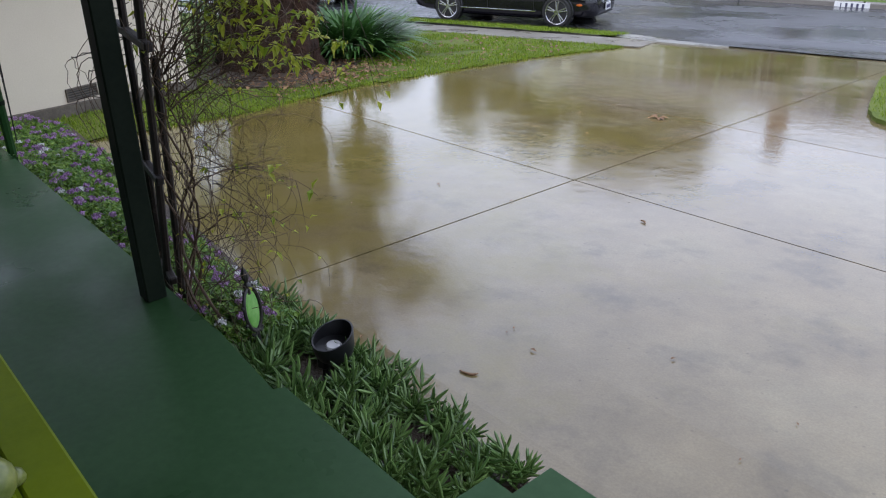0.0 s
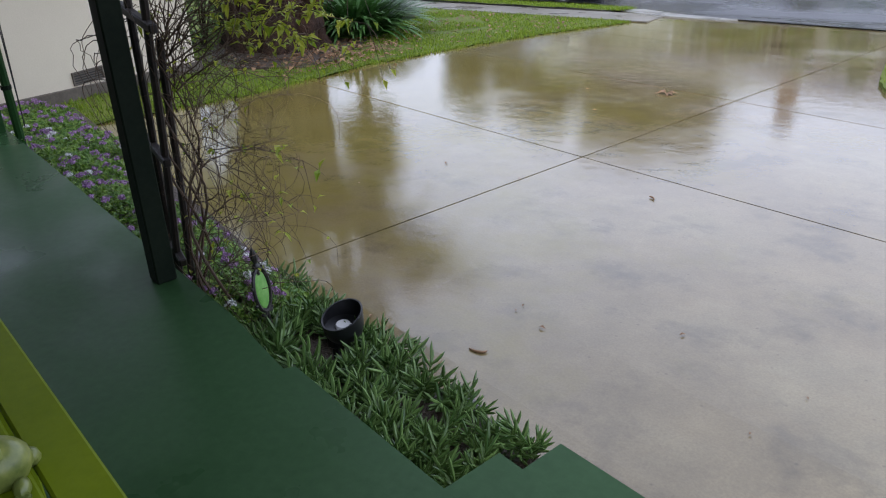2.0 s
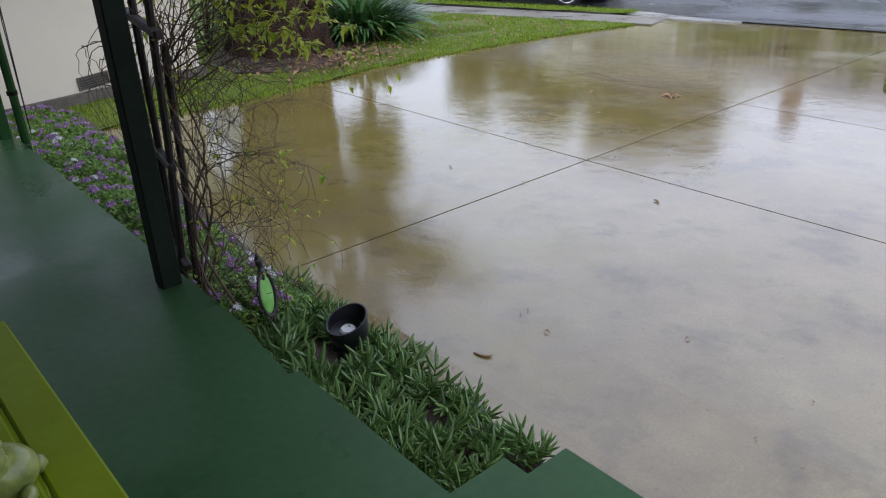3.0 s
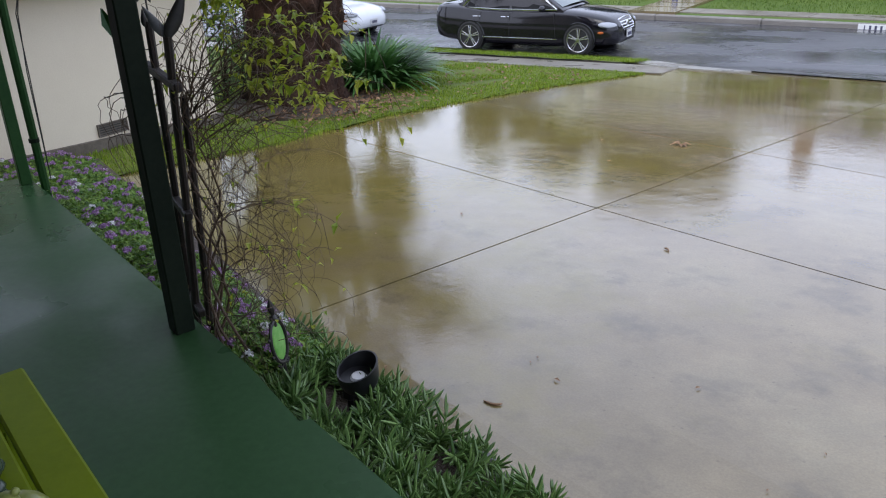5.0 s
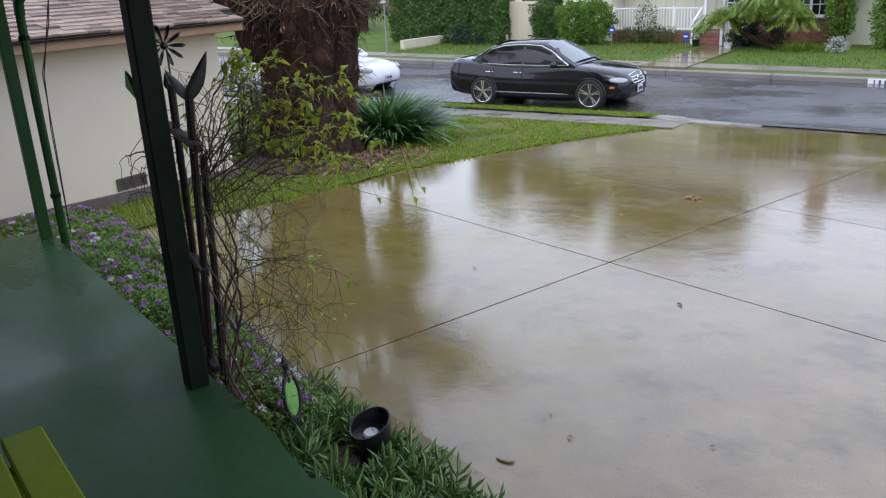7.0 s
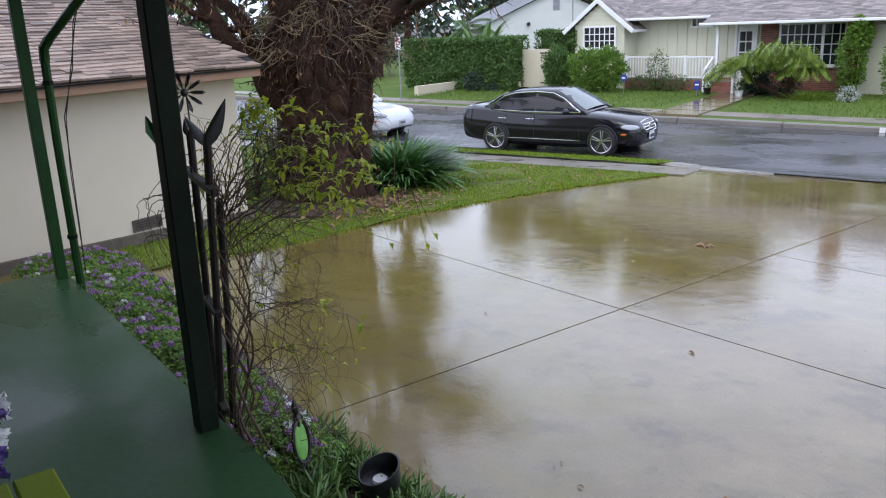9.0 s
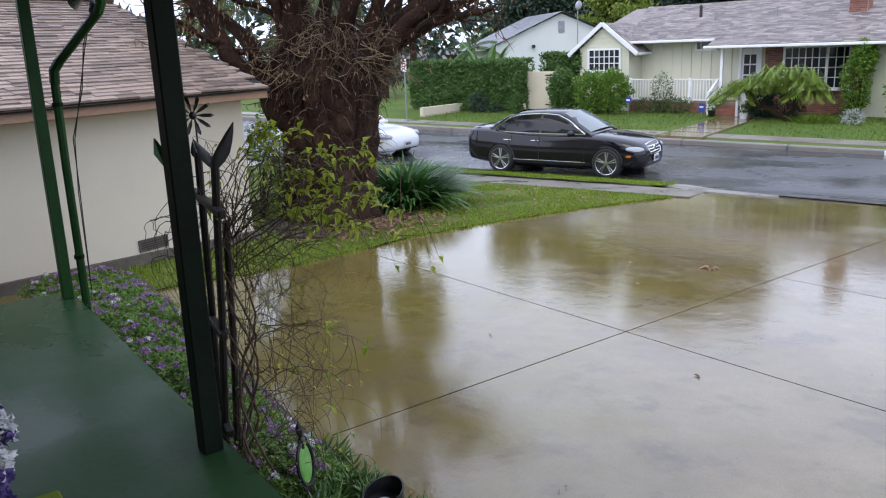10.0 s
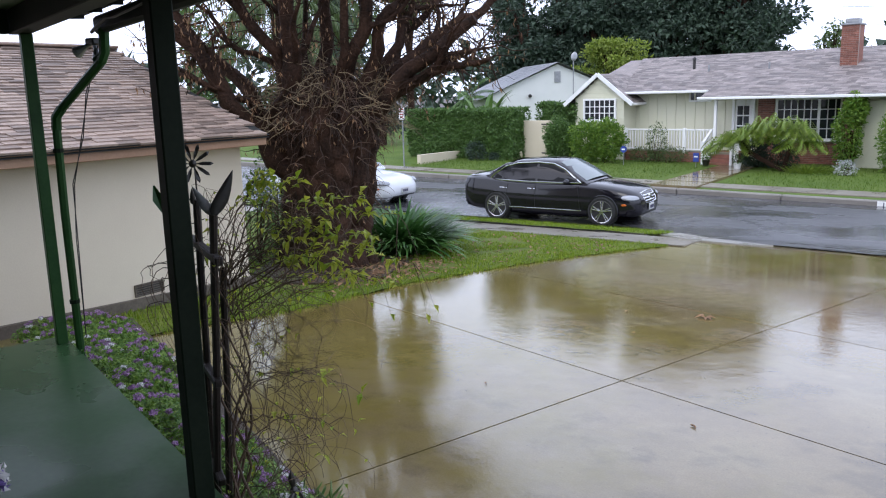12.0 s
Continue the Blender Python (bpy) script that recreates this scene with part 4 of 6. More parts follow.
for s in (1, -1):
    e = -10.5 + s * 3.06
    g.add([(e, -6.25, 1.72), (e, 7.2, 1.72), (-10.5, 7.2, 2.935), (-10.5, -6.25, 2.935)], [(0, 1, 2, 3)])
    g.add([(e, -6.25, 1.69), (e, 7.2, 1.69), (-10.5, 7.2, 2.9), (-10.5, -6.25, 2.9)], [(3, 2, 1, 0)])
g.ob("roof_deck", M["black_board"], nh)
g = Geo()
g.beam((-10.5, -6.25, 2.965), (-10.5, 7.2, 2.965), 0.25, 0.04, 0.015)
g.ob("ridge_cap", M["shingle"], nh)
g = Geo()
g.tube([(-9.6, 2.7, 2.5), (-9.6, 2.7, 3.0)], 0.05, 10)
g.tube([(-9.6, 2.7, 3.0), (-9.6, 2.7, 3.06), (-9.6, 2.7, 3.14)], [0.12, 0.14, 0.03], 12)
g.ob("roof_vent", M["galvanised"], nh, "small metal roof vent", smooth=True)

# ================= tree =================
TR, TD, TB = Vector((0.733, 0.68, 0)), Vector((-0.68, 0.733, 0)), Vector((-8.1, 8.95, -0.5))


def tp(r, d, z):
    return Vector((TB.x, TB.y, 0)) + TR * r + TD * d + Vector((0, 0, z))


tree = thing("tree", "old gnarled tree with thick trunk and bare limbs", "tree")
g = Geo()
rr = []
n = 72
HT = (-0.55, -0.35, -0.15, 0.15, 0.5, 0.9, 1.2, 1.5, 1.8, 2.05, 2.3, 2.45, 2.62)
RX = (0.95, 0.8, 0.7, 0.64, 0.62, 0.66, 0.7, 0.74, 0.78, 0.76, 0.62, 0.45, 0.2)
for i in range(40):
    z = -0.55 + 3.17 * i / 39
    r = float(np.interp(z, HT, RX)) * 0.86
    ring = []
    for j in range(n):
        u = 6.2832 * j / n
        c, s = math.cos(u), math.sin(u)
        k = r * (1 + 0.22 * nz(c * 1.6, s * 1.6, z * 0.9, 1.6) + 0.2 * nz(c, s, z * 0.6, 5.0) + 0.08 * nz(c, s, z, 13.0))
        ring.append(tp(-0.05 + 0.06 * z + k * c, k * s * 0.85, z))
    rr.append(ring)
g.rings(rr)
g.ob("trunk", M["bark"], tree, "gnarled reddish brown trunk", smooth=True)
# ropy fused stems up the trunk
for k in range(38):
    u = 6.2832 * k / 38 + rnd(-0.06, 0.06)
    ztop = rnd(1.5, 2.5)
    pts, rad = [], []
    z = -0.55
    r0 = rnd(0.06, 0.13)
    while z < ztop:
        r = float(np.interp(z, HT, RX)) * (0.86 + 0.12 * nz(k, z, 0, 0.9))
        v = u + 0.35 * nz(k * 3.1, z, 2, 0.8)
        pts.append(tp(-0.05 + 0.06 * z + r * math.cos(v), r * 0.85 * math.sin(v), z))
        rad.append(r0 * (1.15 - 0.12 * z) * (1 + 0.7 * nz(k * 1.7, z * 1.0, 5, 4.5)))
        z += 0.07
    g = Geo()
    g.tube(pts, rad, 9)
    for q in range(9):
        i = random.randrange(2, len(pts))
        g.ball(pts[i], rad[i] * rnd(0.7, 1.15), 8, 5, (1, 1, rnd(0.8, 1.8)))
    g.ob("stem", M["bark"], tree, smooth=True)
BRANCHES = (
    ((-0.45, 1.0), (-0.95, 1.7), (-1.35, 2.35), (-2.35, 3.5), 0.24),
    ((0.45, 1.3), (0.8, 1.95), (1.2, 2.5), (2.2, 3.2), 0.24),
    ((-0.25, 1.5), (-0.4, 2.4), (-0.45, 3.3), (-0.2, 4.6), 0.24),
    ((0.25, 1.5), (0.4, 2.3), (0.6, 3.1), (0.9, 4.4), 0.22),
    ((-0.85, 1.85), (-1.35, 2.5), (-2.05, 3.25), (-2.5, 4.2), 0.17),
    ((-0.5, 1.9), (-0.68, 2.85), (-1.1, 3.6), (-1.4, 4.6), 0.15),
    ((-0.3, 2.0), (-0.52, 3.0), (-0.62, 4.0), (-0.7, 5.0), 0.13),
    ((0.0, 2.1), (0.05, 3.0), (0.15, 4.2), (0.2, 5.2), 0.17),
    ((0.25, 2.1), (0.3, 3.0), (0.25, 4.2), (0.4, 5.2), 0.11),
    ((0.5, 2.1), (0.85, 3.05), (1.25, 3.6), (1.65, 4.5), 0.15),
    ((0.65, 2.1), (1.2, 2.9), (1.5, 3.65), (1.75, 4.4), 0.13),
    ((0.8, 2.15), (1.6, 2.95), (2.3, 3.35), (2.95, 3.8), 0.16),
    ((0.75, 2.1), (1.4, 2.45), (1.85, 2.5), (2.3, 2.62), 0.11),
    ((0.7, 1.95), (1.25, 2.2), (1.7, 2.4), (2.1, 2.7), 0.09),
    ((-0.6, 1.7), (-1.0, 2.1), (-1.55, 2.3), (-2.1, 2.7), 0.08),
    ((0.1, 2.2), (-0.25, 2.9), (-0.1, 3.8), (-0.3, 4.8), 0.09),
    ((0.4, 2.2), (0.6, 2.9), (0.7, 3.7), (1.0, 4.6), 0.08),
    ((0.75, 2.2), (1.5, 2.7), (1.9, 3.1), (2.5, 3.3), 0.09),
    ((-0.15, 2.1), (-0.9, 2.7), (-1.3, 3.0), (-1.8, 3.7), 0.07),
    ((0.85, 2.2), (1.3, 3.1), (2.0, 3.7), (2.3, 4.4), 0.08),
)
twigs, dry = Geo(), Geo()
for li, (p0, p1, p2, p3, r) in enumerate(BRANCHES):
    dep = (-0.3, -0.3, -0.35, -0.3, 0.5, -0.4, 0.6, 0.3, -0.5, -0.45, 0.5, 0.1, -0.5, 0.5, -0.4, 0.7, 0.2, 0.4, -0.2, 0.8)[li]
    ctl = [Vector((p[0], dep * (0.4 + 0.6 * i), p[1])) for i, p in enumerate((p0, p1, p2, p3))]
    pts = []
    for i in range(3):
        a, b = ctl[i], ctl[i + 1]
        for s in range(5):
            t = s / 5
            q = a.lerp(b, t) + Vector((nz(li, i + t, 1, 1.7), nz(li, i + t, 5, 1.7), nz(li, i + t, 9, 1.7))) * 0.17
            pts.append(tp(q.x, q.y, q.z))
    pts.append(tp(*ctl[3]))
    rad = [0.56 * r * (1.3 - 0.75 * i / 15) * (1 + 0.2 * nz(i * 1.3, li, 0, 1.0)) for i in range(16)]
    g = Geo()
    g.tube(pts, rad, 12)
    g.ob("limb", M["bark"], tree, smooth=True)
    for k in range(3):
        i0 = random.randrange(5, 13)
        d = ((pts[i0] - pts[i0 - 2]).normalized() + unit() * 0.8).normalized()
        q = [pts[i0]]
        for s in range(9):
            d = (d + unit() * 0.22 + Vector((0, 0, 0.04))).normalized()
            q.append(q[-1] + d * 0.13)
        g = Geo()
        g.tube(q, [rad[i0] * 0.55 * (1 - 0.085 * s) for s in range(10)], 8)
        g.ob("branch", M["bark"], tree, smooth=True)
        pts = pts + q[3:]
    for k in range(52):
        p = random.choice(pts[3:])
        d = unit()
        d.z = d.z * 0.6 + 0.15
        q = [p]
        for s in range(7):
            d = (d + unit() * 0.35 + Vector((0, 0, -0.05))).normalized()
            q.append(q[-1] + d * rnd(0.06, 0.13))
        twigs.tube(q, [0.011, 0.009, 0.008, 0.007, 0.005, 0.004, 0.003, 0.002], 4, caps=False)
        for s in range(7 if p0[0] < -0.4 else 2):
            e = random.choice(q[2:])
            dry.leaf(e, (rnd(-0.3, 0.3), rnd(-0.3, 0.3), -1), unit(), rnd(0.05, 0.11), rnd(0.015, 0.03))
# shaggy dead growth on the head of the trunk
shag = Geo()
for k in range(1100):
    u, z = rnd(0, 6.28), rnd(1.65, 2.6) if k % 6 else rnd(0.4, 1.6)
    r = float(np.interp(z, HT, RX)) * rnd(0.85, 1.14)
    p = tp(-0.05 + 0.06 * z + r * math.cos(u), r * 0.85 * math.sin(u), z)
    out = (TR * math.cos(u) + TD * math.sin(u))
    q = [p]
    d = (out * 0.8 + unit() * 0.9 + Vector((0, 0, 0.1))).normalized()
    for s in range(5):
        d = (d + Vector((0, 0, -0.28)) + unit() * 0.3).normalized()
        q.append(q[-1] + d * rnd(0.03, 0.1))
    shag.tube(q, [0.008, 0.006, 0.005, 0.004, 0.003, 0.001], 3, caps=False)
    if k % 5 == 0:
        for s in range(2):
            dry.leaf(random.choice(q), (rnd(-0.5, 0.5), rnd(-0.5, 0.5), -1), unit(), rnd(0.04, 0.1), rnd(0.015, 0.035))
# pale curling twigs round the head of the trunk
straw = Geo()
for k in range(420):
    u, z = rnd(0, 6.28), rnd(1.7, 2.75)
    r = float(np.interp(z, HT, RX)) * rnd(0.9, 1.25) + 0.12
    p = tp(-0.05 + 0.06 * z + r * math.cos(u), r * 0.85 * math.sin(u), z)
    d = (TR * math.cos(u) + TD * math.sin(u) + unit() * 0.9).normalized()
    q = [p]
    for i in range(8):
        d = (d + unit() * 0.45 + Vector((0, 0, -0.03))).normalized()
        q.append(q[-1] + d * rnd(0.04, 0.1))
    straw.tube(q, [0.0075, 0.007, 0.006, 0.006, 0.005, 0.004, 0.003, 0.003, 0.002], 3, caps=False)
straw.ob("straw_growth", M["straw"], tree, "pale dry curling twigs")
# upper crown: limbs that go on upwards, with sparse olive leaves
crown = Geo()
for k in range(42):
    r0, d0 = rnd(-2.3, 1.6), rnd(-1.6, 1.8)
    base = tp(r0 * 0.8, d0 * 0.7, rnd(3.7, 4.6))
    top = tp(r0 * 1.25, d0 * 1.2, rnd(5.6, 8.6))
    mid = base.lerp(top, 0.5) + unit() * 0.3
    g = Geo()
    g.tube([base, base.lerp(mid, 0.5) + unit() * 0.1, mid, mid.lerp(top, 0.5) + unit() * 0.12, top], [0.06, 0.05, 0.042, 0.03, 0.014], 7)
    g.ob("branch", M["bark"], tree, smooth=True)
    for w in range(8):
        c = base.lerp(top, rnd(0.08, 1.05)) + unit() * rnd(0.1, 0.5)
        for i in range(100):
            p = c + unit() * 0.45 * rnd(0, 1) ** 0.6
            crown.leaf(p, unit() + Vector((0, 0, -0.3)), unit(), rnd(0.08, 0.15), rnd(0.03, 0.06))
crown.ob("crown_leaves", M["olive_leaf"], tree, "sparse olive green leaves")
tagged(twigs.ob("twig_growth", M["bark"], tree), kind="stuff")
shag.ob("dead_growth", M["dead_strand"], tree, "shaggy dry dead growth")
dry.ob("dry_leaves", M["dry_leaf"], tree, "withered brown hanging leaves")


# ================= plants by the tree =================
def strap_clump(n, R, length, mat, name, label, m, single=0, width=0.05):
    t = thing(name, label, "plant", m)
    rest = Geo()
    done = 0
    for k in range(n):
        a = rnd(0, 6.2832)
        u = math.sqrt(rnd(0, 1))
        r = R * u * 0.55
        p = (r * math.cos(a), r * math.sin(a), 0)
        a2 = a + rnd(-0.5, 0.5)
        L = length * rnd(0.75, 1.1)
        front = math.sin(a) < 0.3 and done < single
        g = Geo() if front else rest
        g.blade(p, (math.cos(a2), math.sin(a2), 0), L, rnd(0.8, 1.2) * width, rnd(0.8, 1.7), 6, start=0.1 + 0.75 * u * rnd(0.5, 1.1))
        if front:
            done += 1
            g.ob("leaf", mat, t)
    tagged(rest.ob("leaves", mat, t), kind="stuff")
    return t


strap_clump(900, 1.02, 1.06, M["strap"], "agapanthus", "large clump of dark green strap leaves by the tree", pose(-7.98, 10.55, zg(10.5) - 0.02), 280, 0.092)


def leaf_cloud(g, c, r, n, size, flat=0.0, shell=0.55):
    """Leaves spread through an uneven ellipsoid."""
    c = Vector(c)
    for k in range(n):
        d = unit()
        s = shell + (1 - shell) * rnd(0, 1)
        s *= 1 + 0.3 * nz(d.x * 2 + c.x, d.y * 2 + c.y, d.z * 2 + c.z, 1.3)
        p = c + Vector((d.x * r[0] * s, d.y * r[1] * s, d.z * r[2] * s))
        e = (d + unit() * 0.9).normalized()
        if flat:
            e.z *= 1 - flat
        L = size * rnd(0.6, 1.3)
        g.leaf(p, e, unit() + Vector((0, 0, 0.7)), L, L * 0.5)


def shrub(name, label, blobs, mat, size, n, m=None, stems=True):
    t = thing(name, label, "shrub", m)
    g = Geo()
    for c, r in blobs:
        leaf_cloud(g, c, r, int(n / len(blobs)), size)
    g.ob("leaves", mat, t)
    if stems:
        g = Geo()
        for c, r in blobs:
            base = Vector((c[0] * 0.8, c[1] * 0.8, 0))
            for k in range(7):
                e = Vector(c) + Vector((rnd(-1, 1) * r[0], rnd(-1, 1) * r[1], rnd(-0.5, 0.8) * r[2])) * 0.7
                g.tube([base, base.lerp(e, 0.5) + unit() * 0.05, e], [0.02, 0.012, 0.004], 5, caps=False)
        tagged(g.ob("branchwork", M["bark"], t), kind="stuff")
    return t


shrub("shrub", "loose green shrub between the house corner and the tree", [((0, 0, 0.7), (0.45, 0.5, 0.75)), ((-0.2, 0.7, 0.9), (0.5, 0.5, 0.9)), ((-0.6, 1.3, 1.0), (0.6, 0.6, 1.1))], M["hedge_leaf"], 0.07, 2600, pose(-9.0, 8.3, -0.35))

# dirt patch and fallen leaves
g = Geo()
poly = [(-8.4, 7.6), (-7.5, 7.3), (-6.75, 7.75), (-6.65, 8.4), (-7.0, 9.2), (-7.3, 10.0), (-8.6, 10.2), (-9.3, 9.0)]
g.prism(poly, lambda x, y: zg(y) - 0.1, lambda x, y: zg(y) + 0.035)
tagged(g.ob("soil_patch", M["soil"]), "bare wet soil under the tree", "soil", kind="structure")
g = Geo()
for k in range(800):
    c = rnd(0, 1)
    if c < 0.6:
        x, y = random.gauss(-6.9, 0.4), random.gauss(8.7, 0.7)
    else:
        x, y = rnd(-8.5, -5), rnd(7, 13.5)
    if x > lawn_edge(y) - 0.05:
        continue
    p = (x, y, zg(y) + 0.05)
    s = rnd(0.05, 0.12)
    g.leaf(p, (rnd(-1, 1), rnd(-1, 1), rnd(-0.05, 0.2)), (0, 0, 1), s, s * 0.55, 0.2, rnd(-0.1, 0.3))
tagged(g.ob("fallen_leaves", M["dry_leaf"]), "scattered brown fallen leaves on the lawn", "leaves", kind="stuff")
# grass
g = Geo()


def grass_at(x, y, lift, h):
    a = rnd(0, 6.2832)
    g.blade((x, y, zg(y) + lift - 0.01), (math.cos(a), math.sin(a), 0), rnd(0.6, 1.3) * h, 0.012, rnd(0.4, 1.4), 2)


k = 0
while k < 60000:
    x, y = rnd(-10.5, -4.3), rnd(4.6, 13.9)
    if in_lawn(x, y) and nz(x, y, 0, 1.3) > -0.35 + (0.5 if (x + 7.8) ** 2 + (y - 8.8) ** 2 < 1.2 else 0):
        grass_at(x, y, 0.012, 0.055)
    k += 1
for k in range(7000):
    x, y = rnd(-12, -5.1), rnd(15.25, 16.4)
    grass_at(x, y, 0.06, 0.06)
for k in range(6000):
    x, y = rnd(-0.4, 2.5), rnd(8.45, 13.55)
    if in_island(x, y):
        grass_at(x, y, 0.05, 0.06)
for k in range(2500):
    y = rnd(4.6, 13.8)
    x = lawn_edge(y) + abs(random.gauss(0, 0.05)) - 0.04
    grass_at(x, y, 0.005, 0.05)
tagged(g.ob("grass", M["grass"]), "short wet grass with uneven tufts", "grass", kind="stuff")

# single leaves and twigs on the driveway
for x, y, s, kind in ((-1.38, 3.11, 0.06, 0), (-0.76, 3.36, 0.05, 0), (-1.45, 5.15, 0.07, 1), (-2.3, 8.55, 0.17, 2), (-3.13, 5.23, 0.07, 0), (-1.56, 2.8, 0.1, 1), (-1.54, 3.26, 0.035, 0), (-1.55, 3.2, 0.03, 0), (-2.17, 2.81, 0.05, 0), (-2.45, 5.11, 0.05, 0), (-3.12, 8.38, 0.08, 0), (-2.69, 7.46, 0.07, 0), (-3.46, 4.47, 0.04, 0), (-4.23, 4.7, 0.06, 0), (-0.15, 3.09, 0.03, 0), (-0.31, 2.74, 0.03, 0), (-3.9, 10.9, 0.1, 0)):
    g = Geo()
    s *= 0.72
    if kind == 1:
        g.tube([(s * math.cos(u), s * 0.6 * math.sin(u), 0.006) for u in (0.35 * j - 1.6 for j in range(6))], [0.004, 0.006, 0.007, 0.007, 0.006, 0.002], 6)
        nm, lb = "twig", "small curled brown twig on the wet concrete"
    else:
        for w in range(5 if kind == 2 else 1):
            a = w * 1.256 + rnd(0, 6.3)
            g.leaf((0, 0, 0.004), (math.cos(a), math.sin(a), 0.12), (0, 0, 1), s, s * 0.45, 0.25, 0.1)
        nm, lb = "leaf", "brown fallen leaf on the wet concrete"
    o = g.ob(nm, M["dry_leaf"])
    o.matrix_world = pose(x, y, zg(y) + 0.002, 0, 0, rnd(0, 360))
    tagged(o, lb, nm, group="driveway litter")

# ================= cars =================
def car_body(white):
    """Half profiles from tail to nose: x, bottom, top, half width."""
    st = [(-2.29, 0.45, 0.88, 0.66), (-2.27, 0.34, 1.0, 0.79), (-2.19, 0.27, 1.05, 0.845), (-1.95, 0.22, 1.055, 0.875), (-1.6, 0.2, 1.04, 0.885), (-1.0, 0.16, 0.975, 0.885),
          (-0.3, 0.15, 0.955, 0.885), (0.4, 0.15, 0.955, 0.885), (0.85, 0.15, 0.965, 0.885), (1.3, 0.19, 0.93, 0.88), (1.7, 0.2, 0.88, 0.87), (2.0, 0.21, 0.815, 0.83), (2.16, 0.22, 0.75, 0.76), (2.25, 0.25, 0.66, 0.66), (2.30, 0.32, 0.55, 0.5)]
    if white:
        st = [(x, b, t - (0.06 if x > 0.8 else 0.0), w * 0.97) for x, b, t, w in st]
    rings = []
    for x, b, t, w in st:
        half = [(0.0, b), (w * 0.8, b), (w * 0.95, b + 0.05), (w * 0.985, b + (t - b) * 0.3), (w, b + (t - b) * 0.55), (w * 0.985, b + (t - b) * 0.72), (w * 0.95, t - 0.07), (w * 0.88, t - 0.025), (w * 0.6, t + 0.005), (w * 0.3, t + 0.018), (0.0, t + 0.02)]
        ring = [Vector((x, y, z)) for y, z in half] + [Vector((x, -y, z)) for y, z in half[-2:0:-1]]
        rings.append(ring)
    g = Geo()
    g.rings(rings)
    return g


CAB_X = (-1.68, -1.47, -1.2, -0.8, -0.25, 0.2, 0.5, 0.8, 1.06)
CAB_T = (1.03, 1.2, 1.365, 1.445, 1.465, 1.445, 1.32, 1.135, 0.96)
CAB_W0 = (0.74, 0.78, 0.8, 0.81, 0.81, 0.81, 0.8, 0.79, 0.77)
CAB_W1 = (0.64, 0.63, 0.62, 0.615, 0.615, 0.615, 0.62, 0.63, 0.66)


def cabin(s):
    st = list(zip(CAB_X, CAB_T, CAB_W0, CAB_W1))
    rings = []
    for x, t, w0, w1 in st:
        k = max(0.0, min(1.0, (t - 0.94) / 0.5))
        wt = w0 + (w1 - w0) * k
        half = [(0.0, 0.9), (w0, 0.9), (w0 + (wt - w0) * 0.5 + 0.015, 0.9 + (t - 0.9) * 0.5), (wt + 0.02, t - 0.05 * k - 0.012), (wt - 0.04, t - 0.015 * k - 0.004), (wt * 0.5, t + 0.012 * k), (0.0, t + 0.018 * k)]
        rings.append([Vector((x, y * s, z)) for y, z in half] + [Vector((x, -y * s, z)) for y, z in half[-2:0:-1]])
    g = Geo()
    g.rings(rings)
    return g


def side_y(x, z):
    """Half width of the cabin's side at a place."""
    t = float(np.interp(x, CAB_X, CAB_T))
    w0 = float(np.interp(x, CAB_X, CAB_W0))
    w1 = float(np.interp(x, CAB_X, CAB_W1))
    k = max(0.0, min(1.0, (t - 0.94) / 0.5))
    wt = w0 + (w1 - w0) * k
    f = (z - 0.9) / max(0.05, t - 0.062 * k - 0.9)
    mid = w0 + (wt - w0) * 0.5 + 0.015
    return (w0 + (mid - w0) * f * 2) if f < 0.5 else (mid + (wt + 0.02 - mid) * (f - 0.5) * 2)


def wheel(parent, x, y, r, turn):
    """A wheel with tyre, ten-spoke rim and hub, outer face along turn."""
    w = thing("wheel", "", "", Matrix.Translation((x, y, r)))
    w.parent = parent
    g = Geo()
    prof = [(r * 0.66, -0.1), (r * 0.9, -0.11), (r, -0.09), (r, 0.07), (r * 0.93, 0.105), (r * 0.79, 0.102), (r * 0.76, 0.085)]
    g.rings([[Vector((p * math.cos(u), turn * q, p * math.sin(u))) for u in (6.2832 * j / 32 for j in range(32))] for p, q in prof], caps=False)
    g.ob("tyre", M["rubber"], w, smooth=True)
    g = Geo()
    g.rings([[Vector((p * math.cos(u), turn * q, p * math.sin(u))) for u in (6.2832 * j / 32 for j in range(32))] for p, q in [(r * 0.79, 0.1), (r * 0.78, 0.108), (r * 0.73, 0.1), (r * 0.71, 0.03)]], caps=False)
    for k in range(5):
        for off in (-0.13, 0.13):
            u = 6.2832 * k / 5 + 0.3
            a = Vector((math.cos(u + off * 1.6), 0, math.sin(u + off * 1.6)))
            b = Vector((math.cos(u + off), 0, math.sin(u + off)))
            g.beam(a * r * 0.14 + Vector((0, turn * 0.085, 0)), b * r * 0.75 + Vector((0, turn * 0.08, 0)), 0.028, 0.02, 0.004, up=(0, 1, 0))
    g.tube([(0, turn * 0.06, 0), (0, turn * 0.1, 0)], [r * 0.2, r * 0.15], 16)
    g.ob("rim", M["alloy"], w, smooth=False)
    g = Geo()
    g.tube([(0, turn * 0.0, 0), (0, turn * 0.03, 0)], r * 0.73, 24)
    g.ob("brake_shield", M["rubber"], w)


